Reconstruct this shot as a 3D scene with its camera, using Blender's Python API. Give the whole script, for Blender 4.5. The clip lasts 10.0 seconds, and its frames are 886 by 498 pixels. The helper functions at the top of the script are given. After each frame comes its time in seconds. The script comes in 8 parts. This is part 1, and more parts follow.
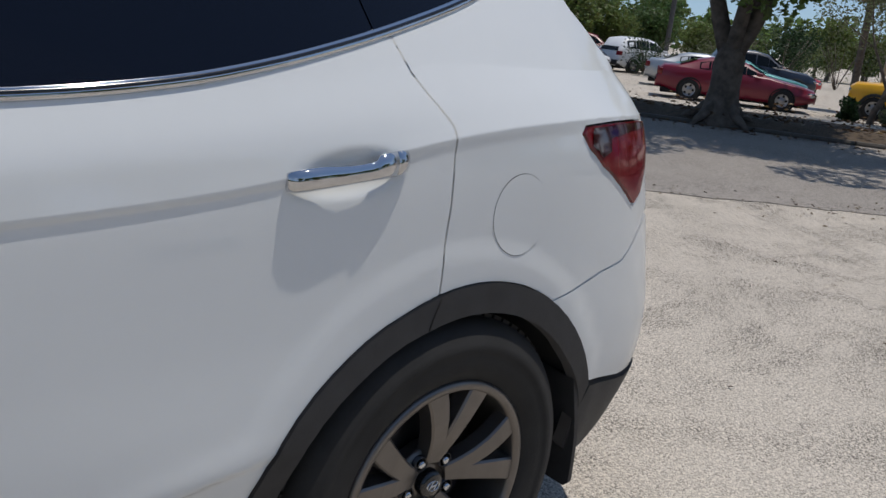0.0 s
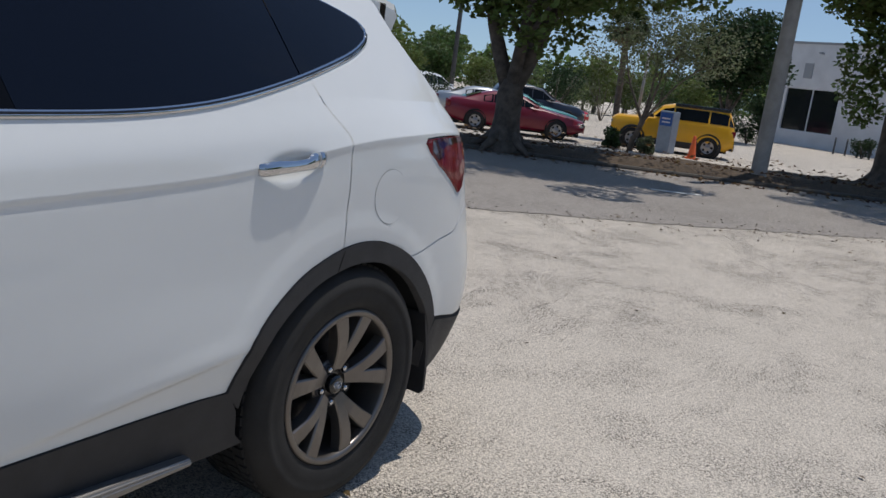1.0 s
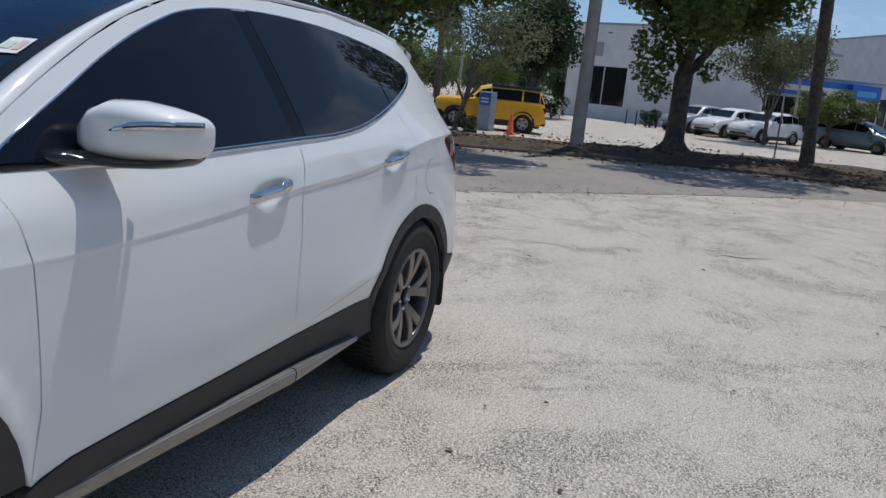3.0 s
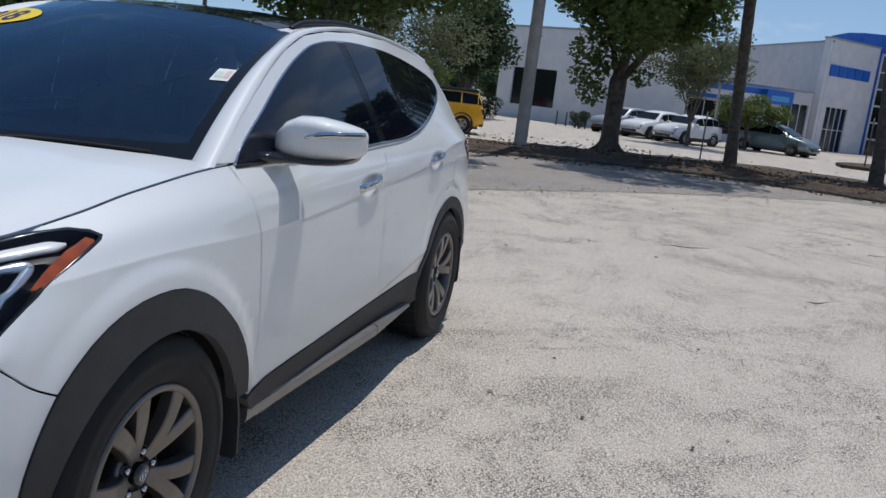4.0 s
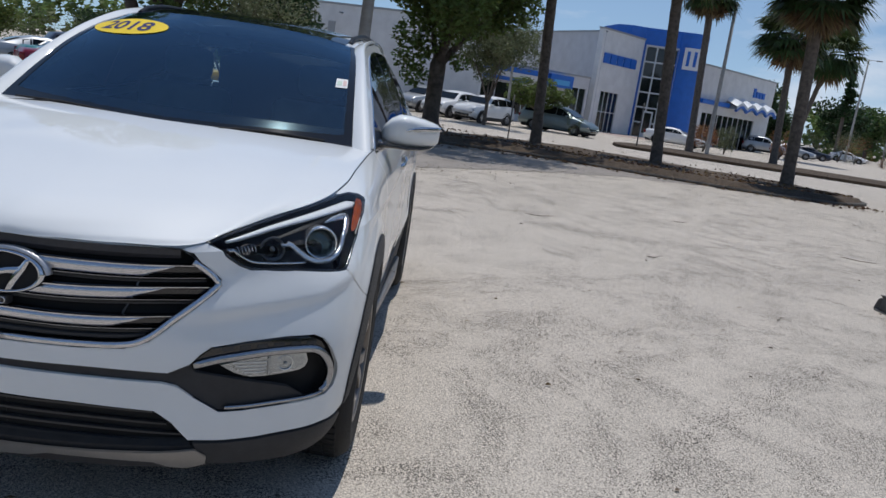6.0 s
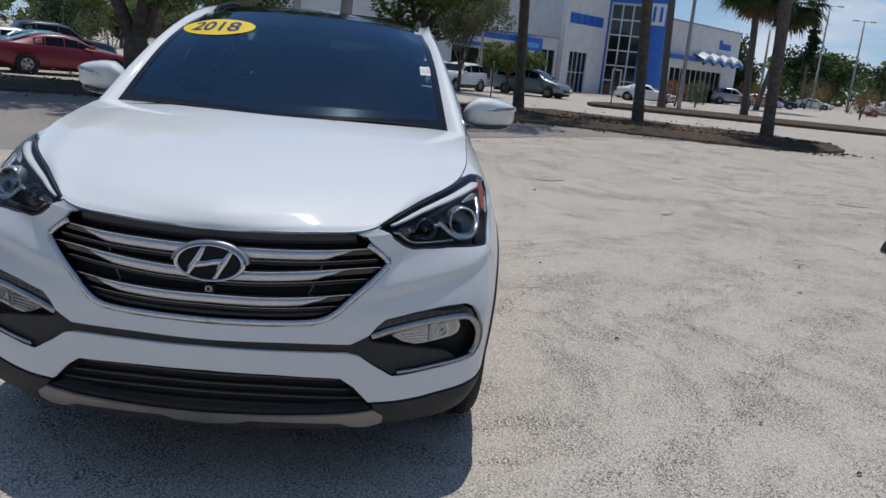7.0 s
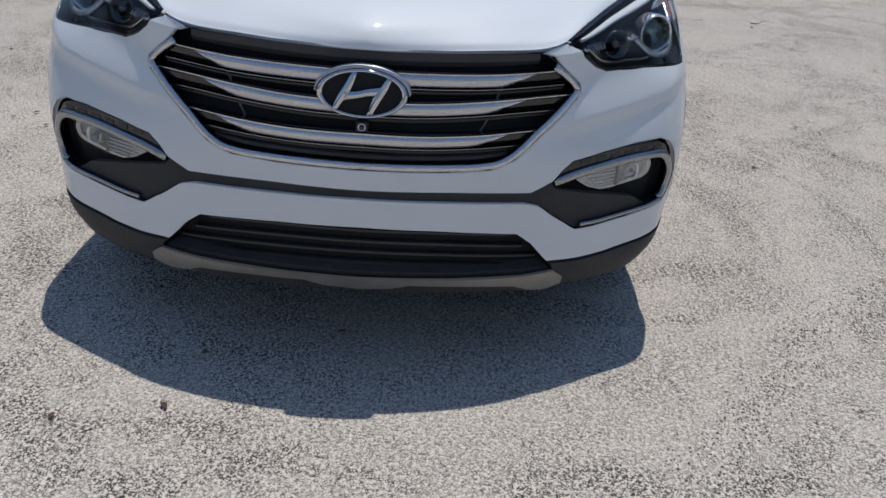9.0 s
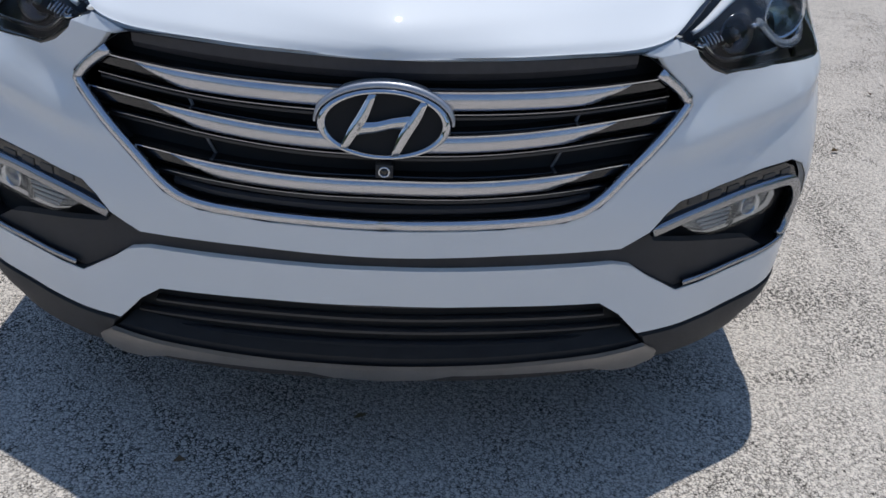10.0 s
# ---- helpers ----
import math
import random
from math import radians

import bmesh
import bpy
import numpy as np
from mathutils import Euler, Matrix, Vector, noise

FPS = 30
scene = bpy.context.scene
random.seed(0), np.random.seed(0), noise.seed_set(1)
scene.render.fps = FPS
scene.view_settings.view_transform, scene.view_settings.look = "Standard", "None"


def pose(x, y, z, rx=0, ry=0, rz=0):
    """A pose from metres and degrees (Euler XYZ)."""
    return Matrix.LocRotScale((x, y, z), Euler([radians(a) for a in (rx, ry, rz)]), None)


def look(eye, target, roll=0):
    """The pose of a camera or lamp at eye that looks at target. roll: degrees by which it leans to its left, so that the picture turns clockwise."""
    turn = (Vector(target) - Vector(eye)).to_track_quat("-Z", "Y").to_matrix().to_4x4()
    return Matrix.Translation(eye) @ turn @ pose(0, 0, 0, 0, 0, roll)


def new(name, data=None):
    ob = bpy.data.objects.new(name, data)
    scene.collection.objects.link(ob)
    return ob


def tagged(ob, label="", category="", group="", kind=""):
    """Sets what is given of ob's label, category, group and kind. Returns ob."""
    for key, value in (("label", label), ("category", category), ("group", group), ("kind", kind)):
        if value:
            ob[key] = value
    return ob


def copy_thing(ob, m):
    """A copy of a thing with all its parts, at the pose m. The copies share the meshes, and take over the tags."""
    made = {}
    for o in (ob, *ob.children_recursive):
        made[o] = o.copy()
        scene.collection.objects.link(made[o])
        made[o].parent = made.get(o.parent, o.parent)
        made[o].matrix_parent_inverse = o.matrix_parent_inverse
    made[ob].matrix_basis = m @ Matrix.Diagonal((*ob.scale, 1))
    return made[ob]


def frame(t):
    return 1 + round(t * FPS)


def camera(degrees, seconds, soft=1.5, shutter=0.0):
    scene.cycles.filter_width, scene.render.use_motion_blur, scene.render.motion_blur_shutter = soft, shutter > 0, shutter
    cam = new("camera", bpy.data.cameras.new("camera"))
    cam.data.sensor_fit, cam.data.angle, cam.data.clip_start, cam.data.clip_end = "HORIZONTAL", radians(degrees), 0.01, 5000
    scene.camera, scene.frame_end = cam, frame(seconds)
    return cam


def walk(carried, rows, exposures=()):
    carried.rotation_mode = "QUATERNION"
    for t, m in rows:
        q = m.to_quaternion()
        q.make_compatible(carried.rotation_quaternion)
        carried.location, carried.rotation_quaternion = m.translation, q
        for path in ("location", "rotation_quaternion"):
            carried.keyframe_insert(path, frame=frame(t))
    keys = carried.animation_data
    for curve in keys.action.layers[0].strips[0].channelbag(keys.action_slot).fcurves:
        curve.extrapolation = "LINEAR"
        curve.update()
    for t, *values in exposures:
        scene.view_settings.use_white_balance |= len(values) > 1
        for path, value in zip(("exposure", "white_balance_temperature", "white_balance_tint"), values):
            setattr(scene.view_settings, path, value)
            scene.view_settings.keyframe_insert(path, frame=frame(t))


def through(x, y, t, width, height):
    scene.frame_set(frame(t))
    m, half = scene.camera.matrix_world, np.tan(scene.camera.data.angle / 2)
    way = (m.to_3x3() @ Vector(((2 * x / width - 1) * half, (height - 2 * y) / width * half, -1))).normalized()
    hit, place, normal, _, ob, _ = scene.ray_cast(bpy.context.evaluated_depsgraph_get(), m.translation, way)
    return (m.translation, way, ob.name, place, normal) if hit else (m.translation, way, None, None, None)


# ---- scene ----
cam = camera(56.6, 10.0)
PATH = [
    (0, (-0.302, 1.945, 1.286), (-1.626, 0.547, 0.745), 6.3),
    (0.5, (0.06, 2.147, 1.294), (-1.428, 0.878, 0.873), 5.1),
    (1, (0.452, 2.337, 1.302), (-1.2, 1.288, 0.888), 7.3),
    (1.5, (0.856, 2.432, 1.321), (-0.907, 1.591, 0.894), 6.6),
    (2, (1.284, 2.417, 1.34), (-0.519, 1.656, 0.928), 7.9),
    (2.5, (1.71, 2.386, 1.383), (-0.117, 1.684, 0.972), 6.9),
    (2.7, (1.857, 2.323, 1.379), (0.02, 1.646, 0.97), 6.4),
    (3.8, (2.884, 2.108, 1.429), (0.999, 1.571, 1.029), 6.2),
    (4, (3.03, 2.011, 1.413), (1.129, 1.53, 1.021), 6.7),
    (4.5, (3.391, 1.798, 1.406), (1.461, 1.45, 1.016), 7.9),
    (5, (3.725, 1.574, 1.419), (1.771, 1.36, 1.052), 8.7),
    (5.2, (3.839, 1.455, 1.404), (1.877, 1.3, 1.046), 8.8),
    (6.3, (4.453, 0.96, 1.413), (2.493, 1.027, 1.022), 8.0),
    (6.5, (4.507, 0.84, 1.41), (2.548, 0.918, 1.015), 7.1),
    (7, (4.615, 0.565, 1.428), (2.669, 0.664, 0.978), 5.7),
    (7.5, (4.702, 0.414, 1.417), (2.793, 0.524, 0.834), 6.0),
    (8, (4.604, 0.241, 1.377), (2.753, 0.34, 0.628), 5.6),
    (8.5, (4.404, 0.16, 1.333), (2.566, 0.258, 0.549), 5.2),
    (9, (4.105, 0.13, 1.286), (2.303, 0.213, 0.422), 4.7),
    (9.5, (3.775, 0.07, 1.247), (2.001, 0.161, 0.329), 4.2),
    (10, (3.459, 0.047, 1.241), (1.716, 0.129, 0.263), 3.4),
]
EXPOSURES = ((0.0, 0.16, 6620.0, 10.0), (2.5, 0.20, 6330.0, 10.0), (5.0, 0.27, 6270.0, 10.0), (6.5, 0.13, 6330.0, 10.0), (8.0, 0.13, 6400.0, 10.0), (9.0, 0.18, 6280.0, 10.0), (10.0, 0.34, 6080.0, 10.0))
walk(cam, [(t, look(eye, target, roll)) for t, eye, target, roll in PATH], EXPOSURES)

# ---- world and sun ----
world = bpy.data.worlds.new("sky")
scene.world = world
world.use_nodes = True
wn = world.node_tree.nodes
wl = world.node_tree.links
sky = wn.new("ShaderNodeTexSky")
sky.sky_type = 'NISHITA'
sky.sun_disc = False
SUN_DIR = Vector((-0.25, 0.060, 1.0)).normalized()
sky.sun_elevation = math.asin(SUN_DIR.z)
sky.sun_rotation = math.atan2(SUN_DIR.x, SUN_DIR.y)
sky.air_density, sky.dust_density, sky.ozone_density = 1.15, 0.10, 3.2
# fair-weather clouds mixed into the sky
geo = wn.new("ShaderNodeTexCoord")
cmap = wn.new("ShaderNodeMapping")
cmap.inputs["Scale"].default_value = (1.0, 1.0, 3.2)
cn = wn.new("ShaderNodeTexNoise")
cn.inputs["Scale"].default_value = 3.4
cn.inputs["Detail"].default_value = 9
cn.inputs["Roughness"].default_value = 0.56
cr = wn.new("ShaderNodeValToRGB")
cr.color_ramp.elements[0].position, cr.color_ramp.elements[1].position = 0.52, 0.76
cmix = wn.new("ShaderNodeMix")
cmix.data_type = 'RGBA'
cmix.inputs["B"].default_value = (7.6, 7.9, 8.4, 1)
wl.new(geo.outputs["Generated"], cmap.inputs["Vector"])
wl.new(cmap.outputs[0], cn.inputs["Vector"])
wl.new(cn.outputs["Fac"], cr.inputs["Fac"])
# the clouds stand low round the horizon and thin out overhead
csep = wn.new("ShaderNodeSeparateXYZ")
wl.new(geo.outputs["Generated"], csep.inputs[0])
cfade = wn.new("ShaderNodeMapRange")
cfade.inputs["From Min"].default_value, cfade.inputs["From Max"].default_value = 0.28, 0.62
cfade.inputs["To Min"].default_value, cfade.inputs["To Max"].default_value = 1.0, 0.06
wl.new(csep.outputs["Z"], cfade.inputs["Value"])
cmul = wn.new("ShaderNodeMath")
cmul.operation = 'MULTIPLY'
wl.new(cr.outputs["Color"], cmul.inputs[0])
wl.new(cfade.outputs[0], cmul.inputs[1])
wl.new(cmul.outputs[0], cmix.inputs["Factor"])
csat = wn.new("ShaderNodeHueSaturation")
csat.inputs["Saturation"].default_value = 0.97
wl.new(sky.outputs[0], csat.inputs["Color"])
# clear air: the pale rim of the sky lies just under the horizon
lift = wn.new("ShaderNodeVectorMath")
lift.operation = 'ADD'
lift.inputs[1].default_value = (0, 0, 0.11)
wl.new(geo.outputs["Generated"], lift.inputs[0])
norm = wn.new("ShaderNodeVectorMath")
norm.operation = 'NORMALIZE'
wl.new(lift.outputs[0], norm.inputs[0])
wl.new(norm.outputs[0], sky.inputs["Vector"])
wl.new(csat.outputs[0], cmix.inputs["A"])
bg = wn["Background"]
bg.inputs["Strength"].default_value = 0.086
wl.new(cmix.outputs["Result"], bg.inputs["Color"])
sun = new("sun", bpy.data.lights.new("sun", 'SUN'))
sun.data.energy, sun.data.angle, sun.data.color = 2.52, radians(0.53), (1.0, 0.95, 0.885)
sun.rotation_mode = 'QUATERNION'
sun.rotation_quaternion = SUN_DIR.to_track_quat('Z', 'Y')


# ---- materials ----
MATS = {}


def mat(name, color, rough=0.5, metal=0.0, vary=0.0, scale=8.0, bump=0.0, bscale=120.0, coat=0.0, spec=0.5, color2=None, detail=4.0,
        island=0.0, emit=0.0):
    """A principled material with stains at one scale and grain at another."""
    if name in MATS:
        return MATS[name]
    m = bpy.data.materials.new(name)
    m.use_nodes = True
    n, l = m.node_tree.nodes, m.node_tree.links
    b = n["Principled BSDF"]
    b.inputs["Roughness"].default_value = rough
    b.inputs["Metallic"].default_value = metal
    b.inputs["Coat Weight"].default_value = coat
    b.inputs["Coat Roughness"].default_value = 0.04
    b.inputs["Coat IOR"].default_value = 1.5
    b.inputs["Specular IOR Level"].default_value = spec
    b.inputs["Base Color"].default_value = (*color, 1)
    if emit:
        b.inputs["Emission Color"].default_value = (*color, 1)
        b.inputs["Emission Strength"].default_value = emit
    tc = n.new("ShaderNodeTexCoord")
    out = None
    if vary > 0:
        t = n.new("ShaderNodeTexNoise")
        t.inputs["Scale"].default_value, t.inputs["Detail"].default_value = scale, detail
        l.new(tc.outputs["Object"], t.inputs["Vector"])
        g = n.new("ShaderNodeTexNoise")
        g.inputs["Scale"].default_value, g.inputs["Detail"].default_value = scale * 14, 3
        l.new(tc.outputs["Object"], g.inputs["Vector"])
        add = n.new("ShaderNodeMath")
        add.operation = 'MULTIPLY_ADD'
        add.inputs[1].default_value = 0.35
        l.new(g.outputs["Fac"], add.inputs[0])
        l.new(t.outputs["Fac"], add.inputs[2])
        r = n.new("ShaderNodeValToRGB")
        r.color_ramp.elements[0].position, r.color_ramp.elements[1].position = 0.45, 0.90
        c2 = color2 or tuple(min(1, c * (1 + vary)) for c in color)
        r.color_ramp.elements[0].color = (*[c * (1 - vary) for c in color], 1)
        r.color_ramp.elements[1].color = (*c2, 1)
        l.new(add.outputs[0], r.inputs["Fac"])
        out = r.outputs["Color"]
    if island > 0:
        gi = n.new("ShaderNodeNewGeometry")
        hs = n.new("ShaderNodeHueSaturation")
        mr = n.new("ShaderNodeMapRange")
        mr.inputs["To Min"].default_value, mr.inputs["To Max"].default_value = 1 - island, 1 + island
        l.new(gi.outputs["Random Per Island"], mr.inputs["Value"])
        l.new(mr.outputs[0], hs.inputs["Value"])
        mh = n.new("ShaderNodeMapRange")
        mh.inputs["To Min"].default_value, mh.inputs["To Max"].default_value = 0.5 - 0.04 * island, 0.5 + 0.04 * island
        l.new(gi.outputs["Random Per Island"], mh.inputs["Value"])
        l.new(mh.outputs[0], hs.inputs["Hue"])
        hs.inputs["Color"].default_value = (*color, 1)
        if out:
            l.new(out, hs.inputs["Color"])
        out = hs.outputs["Color"]
    if out:
        l.new(out, b.inputs["Base Color"])
    if bump > 0:
        t = n.new("ShaderNodeTexNoise")
        t.inputs["Scale"].default_value, t.inputs["Detail"].default_value = bscale, 3
        l.new(tc.outputs["Object"], t.inputs["Vector"])
        bp = n.new("ShaderNodeBump")
        bp.inputs["Strength"].default_value, bp.inputs["Distance"].default_value = min(1, bump), 0.004 * max(1, bump)
        l.new(t.outputs["Fac"], bp.inputs["Height"])
        l.new(bp.outputs[0], b.inputs["Normal"])
    MATS[name] = m
    return m


def glass(name, tint, gloss_rough=0.02, ior=1.5, coating=(1.0, 1.0, 1.0)):
    """Thin tinted pane: sees through by its tint, mirrors by Fresnel."""
    if name in MATS:
        return MATS[name]
    m = bpy.data.materials.new(name)
    m.use_nodes = True
    n, l = m.node_tree.nodes, m.node_tree.links
    n.remove(n["Principled BSDF"])
    tr, gl, fr, mx = (n.new(k) for k in ("ShaderNodeBsdfTransparent", "ShaderNodeBsdfGlossy", "ShaderNodeFresnel", "ShaderNodeMixShader"))
    tr.inputs["Color"].default_value = (*tint, 1)
    gl.inputs["Roughness"].default_value = gloss_rough
    gl.inputs["Color"].default_value = (*coating, 1)
    fr.inputs["IOR"].default_value = ior
    l.new(fr.outputs[0], mx.inputs[0])
    l.new(tr.outputs[0], mx.inputs[1])
    l.new(gl.outputs[0], mx.inputs[2])
    l.new(mx.outputs[0], n["Material Output"].inputs["Surface"])
    MATS[name] = m
    return m


def ground_mat(name, dark, light, stone, patch, pits=0.5, relief=1.0, grain=0.45):
    """Paving with exposed stones, patchy stains and a gritty relief."""
    m = bpy.data.materials.new(name)
    m.use_nodes = True
    n, l = m.node_tree.nodes, m.node_tree.links
    b = n["Principled BSDF"]
    b.inputs["Roughness"].default_value = 0.9
    b.inputs["Specular IOR Level"].default_value = 0.25
    tc = n.new("ShaderNodeTexCoord")
    vo = n.new("ShaderNodeTexVoronoi")
    vo.inputs["Scale"].default_value = stone
    vo.inputs["Randomness"].default_value = 1.0
    v2 = n.new("ShaderNodeTexVoronoi")
    v2.feature = 'DISTANCE_TO_EDGE'
    v2.inputs["Scale"].default_value = stone * 0.6
    big = n.new("ShaderNodeTexNoise")
    big.inputs["Scale"].default_value, big.inputs["Detail"].default_value, big.inputs["Roughness"].default_value = 0.55, 7, 0.6
    mid = n.new("ShaderNodeTexNoise")
    mid.inputs["Scale"].default_value, mid.inputs["Detail"].default_value, mid.inputs["Roughness"].default_value = 24.0, 4, 0.7
    fine = n.new("ShaderNodeTexNoise")
    fine.inputs["Scale"].default_value, fine.inputs["Detail"].default_value = 420.0, 2
    for t in (vo, v2, big, mid, fine):
        l.new(tc.outputs["Object"], t.inputs["Vector"])
    sep = n.new("ShaderNodeSeparateColor")
    l.new(vo.outputs["Color"], sep.inputs[0])

    def math_node(op, a, c):
        k = n.new("ShaderNodeMath")
        k.operation = op
        for i, s in enumerate((a, c)):
            if isinstance(s, (int, float)):
                k.inputs[i].default_value = s
            else:
                l.new(s, k.inputs[i])
        return k.outputs[0]
    worn = n.new("ShaderNodeTexNoise")
    worn.inputs["Scale"].default_value, worn.inputs["Detail"].default_value, worn.inputs["Roughness"].default_value = 0.8, 9, 0.72
    l.new(tc.outputs["Object"], worn.inputs["Vector"])
    wr = n.new("ShaderNodeMapRange")
    wr.inputs["From Min"].default_value, wr.inputs["From Max"].default_value = 0.34, 0.56
    wr.inputs["To Min"].default_value, wr.inputs["To Max"].default_value = -0.075, 0.025
    # bare stony places: darker, with more contrast between the stones
    bare = n.new("ShaderNodeMapRange")
    bare.inputs["From Min"].default_value, bare.inputs["From Max"].default_value = 0.53, 0.40
    bare.inputs["To Min"].default_value, bare.inputs["To Max"].default_value = 0.62, 1.12
    # winding veins where the surface has worn down to the stones
    vein = n.new("ShaderNodeTexNoise")
    vein.inputs["Scale"].default_value, vein.inputs["Detail"].default_value, vein.inputs["Roughness"].default_value = 0.75, 6, 0.62
    vein.inputs["Distortion"].default_value = 0.5
    l.new(tc.outputs["Object"], vein.inputs["Vector"])
    ridge = n.new("ShaderNodeMapRange")
    ridge.inputs["From Min"].default_value, ridge.inputs["From Max"].default_value = 0.075, 0.0
    ridge.inputs["To Min"].default_value, ridge.inputs["To Max"].default_value = 0.0, 0.06
    l.new(math_node('ABSOLUTE', math_node('SUBTRACT', vein.outputs["Fac"], 0.5), 0.0), ridge.inputs["Value"])
    ridge = ridge.outputs[0]
    l.new(math_node('SUBTRACT', worn.outputs["Fac"], ridge), bare.inputs["Value"])
    l.new(math_node('SUBTRACT', worn.outputs["Fac"], ridge), wr.inputs["Value"])
    stones_ = math_node('SUBTRACT', sep.outputs[0], 0.5)
    tone = math_node('MULTIPLY', math_node('MULTIPLY', stones_, grain), bare.outputs[0])
    tone = math_node('ADD', tone, math_node('MULTIPLY', wr.outputs[0], patch))
    tone = math_node('ADD', tone, 0.225)
    tone = math_node('ADD', tone, math_node('ADD', math_node('MULTIPLY', big.outputs["Fac"], patch * 0.4), patch * 0.3))
    tone = math_node('ADD', tone, math_node('MULTIPLY', mid.outputs["Fac"], 0.36))
    tone = math_node('ADD', tone, math_node('MULTIPLY', math_node('SUBTRACT', fine.outputs["Fac"], 0.2), 0.25))
    gap = n.new("ShaderNodeMapRange")
    gap.inputs["From Min"].default_value, gap.inputs["From Max"].default_value = 0.14, 0.02
    l.new(v2.outputs["Distance"], gap.inputs["Value"])
    gap = gap.outputs[0]
    tone = math_node('SUBTRACT', tone, math_node('MULTIPLY', math_node('MULTIPLY', gap, bare.outputs[0]), pits))
    ramp = n.new("ShaderNodeValToRGB")
    ramp.color_ramp.elements[0].position, ramp.color_ramp.elements[1].position = 0.30, 1.05
    ramp.color_ramp.elements[0].color = (*dark, 1)
    ramp.color_ramp.elements[1].color = (*light, 1)
    l.new(tone, ramp.inputs["Fac"])
    l.new(ramp.outputs["Color"], b.inputs["Base Color"])
    hgt = math_node('SUBTRACT', math_node('MULTIPLY', mid.outputs["Fac"], 0.6), vo.outputs["Distance"])
    bp = n.new("ShaderNodeBump")
    bp.inputs["Strength"].default_value, bp.inputs["Distance"].default_value = 0.6 * relief, 0.006
    l.new(hgt, bp.inputs["Height"])
    l.new(bp.outputs[0], b.inputs["Normal"])
    MATS[name] = m
    return m


def lot_mat(name, dark, light):
    """Old asphalt: pale stones; dark gaps show where the fine surface has worn away."""
    m = bpy.data.materials.new(name)
    m.use_nodes = True
    n, l = m.node_tree.nodes, m.node_tree.links
    b = n["Principled BSDF"]
    b.inputs["Roughness"].default_value = 0.92
    b.inputs["Specular IOR Level"].default_value = 0.2
    tc = n.new("ShaderNodeTexCoord")

    def noise(scale, detail, rough, bend=0.0):
        t = n.new("ShaderNodeTexNoise")
        for k, v in (("Scale", scale), ("Detail", detail), ("Roughness", rough), ("Distortion", bend)):
            t.inputs[k].default_value = v
        l.new(tc.outputs["Object"], t.inputs["Vector"])
        return t.outputs["Fac"]

    def op(kind, a, c):
        k = n.new("ShaderNodeMath")
        k.operation = kind
        for i, q in enumerate((a, c)):
            if isinstance(q, (int, float)):
                k.inputs[i].default_value = q
            else:
                l.new(q, k.inputs[i])
        return k.outputs[0]

    def span(v, a, c, lo=0.0, hi=1.0):
        k = n.new("ShaderNodeMapRange")
        k.interpolation_type = 'SMOOTHSTEP'
        for i, q in enumerate((a, c, lo, hi)):
            k.inputs[i + 1].default_value = q
        l.new(v, k.inputs[0])
        return k.outputs[0]

    def cells(scale, feature='F1'):
        v = n.new("ShaderNodeTexVoronoi")
        v.feature = feature
        v.inputs["Scale"].default_value = scale
        l.new(tc.outputs["Object"], v.inputs["Vector"])
        return v
    stone = cells(135.0)
    sep = n.new("ShaderNodeSeparateColor")
    l.new(stone.outputs["Color"], sep.inputs[0])
    gap = span(cells(135.0, 'DISTANCE_TO_EDGE').outputs["Distance"], 0.26, 0.06)
    grit = cells(260.0)
    sep2 = n.new("ShaderNodeSeparateColor")
    l.new(grit.outputs["Color"], sep2.inputs[0])
    # worn places: broad patches and winding veins
    vein = op('ABSOLUTE', op('SUBTRACT', noise(0.42, 7, 0.66, 0.9), 0.5), 0.0)
    worn = op('ADD', noise(1.6, 8, 0.70), span(vein, 0.045, 0.0, 0.0, 0.15))
    worn = op('ADD', worn, op('MULTIPLY', op('SUBTRACT', noise(9.0, 3, 0.6), 0.5), 0.30))
    worn = span(worn, 0.42, 0.86)
    tone = op('ADD', op('ADD', 0.865, op('MULTIPLY', worn, 0.31)), op('MULTIPLY', op('SUBTRACT', noise(0.35, 4, 0.5), 0.5), 0.16))
    tone = op('ADD', tone, op('MULTIPLY', op('SUBTRACT', noise(90.0, 2, 0.7), 0.5), 0.16))
    tone = op('ADD', tone, op('MULTIPLY', op('SUBTRACT', sep.outputs[0], 0.5), op('ADD', 0.30, op('MULTIPLY', worn, 0.50))))
    tone = op('ADD', tone, op('MULTIPLY', op('SUBTRACT', sep2.outputs[1], 0.5), 0.46))
    # a gap is dark where no fines fill it: some do, some don't
    open_gap = op('MULTIPLY', gap, op('ADD', 0.38, op('MULTIPLY', worn, 1.05)))
    open_gap = op('MULTIPLY', open_gap, span(noise(95.0, 2, 0.6), 0.36, 0.54))
    tone = op('SUBTRACT', tone, open_gap)
    ramp = n.new("ShaderNodeValToRGB")
    ramp.color_ramp.elements[0].position, ramp.color_ramp.elements[1].position = 0.0, 1.0
    ramp.color_ramp.elements[0].color = (*dark, 1)
    ramp.color_ramp.elements[1].color = (*light, 1)
    l.new(tone, ramp.inputs["Fac"])
    l.new(ramp.outputs["Color"], b.inputs["Base Color"])
    bp = n.new("ShaderNodeBump")
    bp.inputs["Strength"].default_value, bp.inputs["Distance"].default_value = 0.6, 0.005
    l.new(op('SUBTRACT', op('MULTIPLY', sep.outputs[1], 0.3), op('ADD', open_gap, stone.outputs["Distance"])), bp.inputs["Height"])
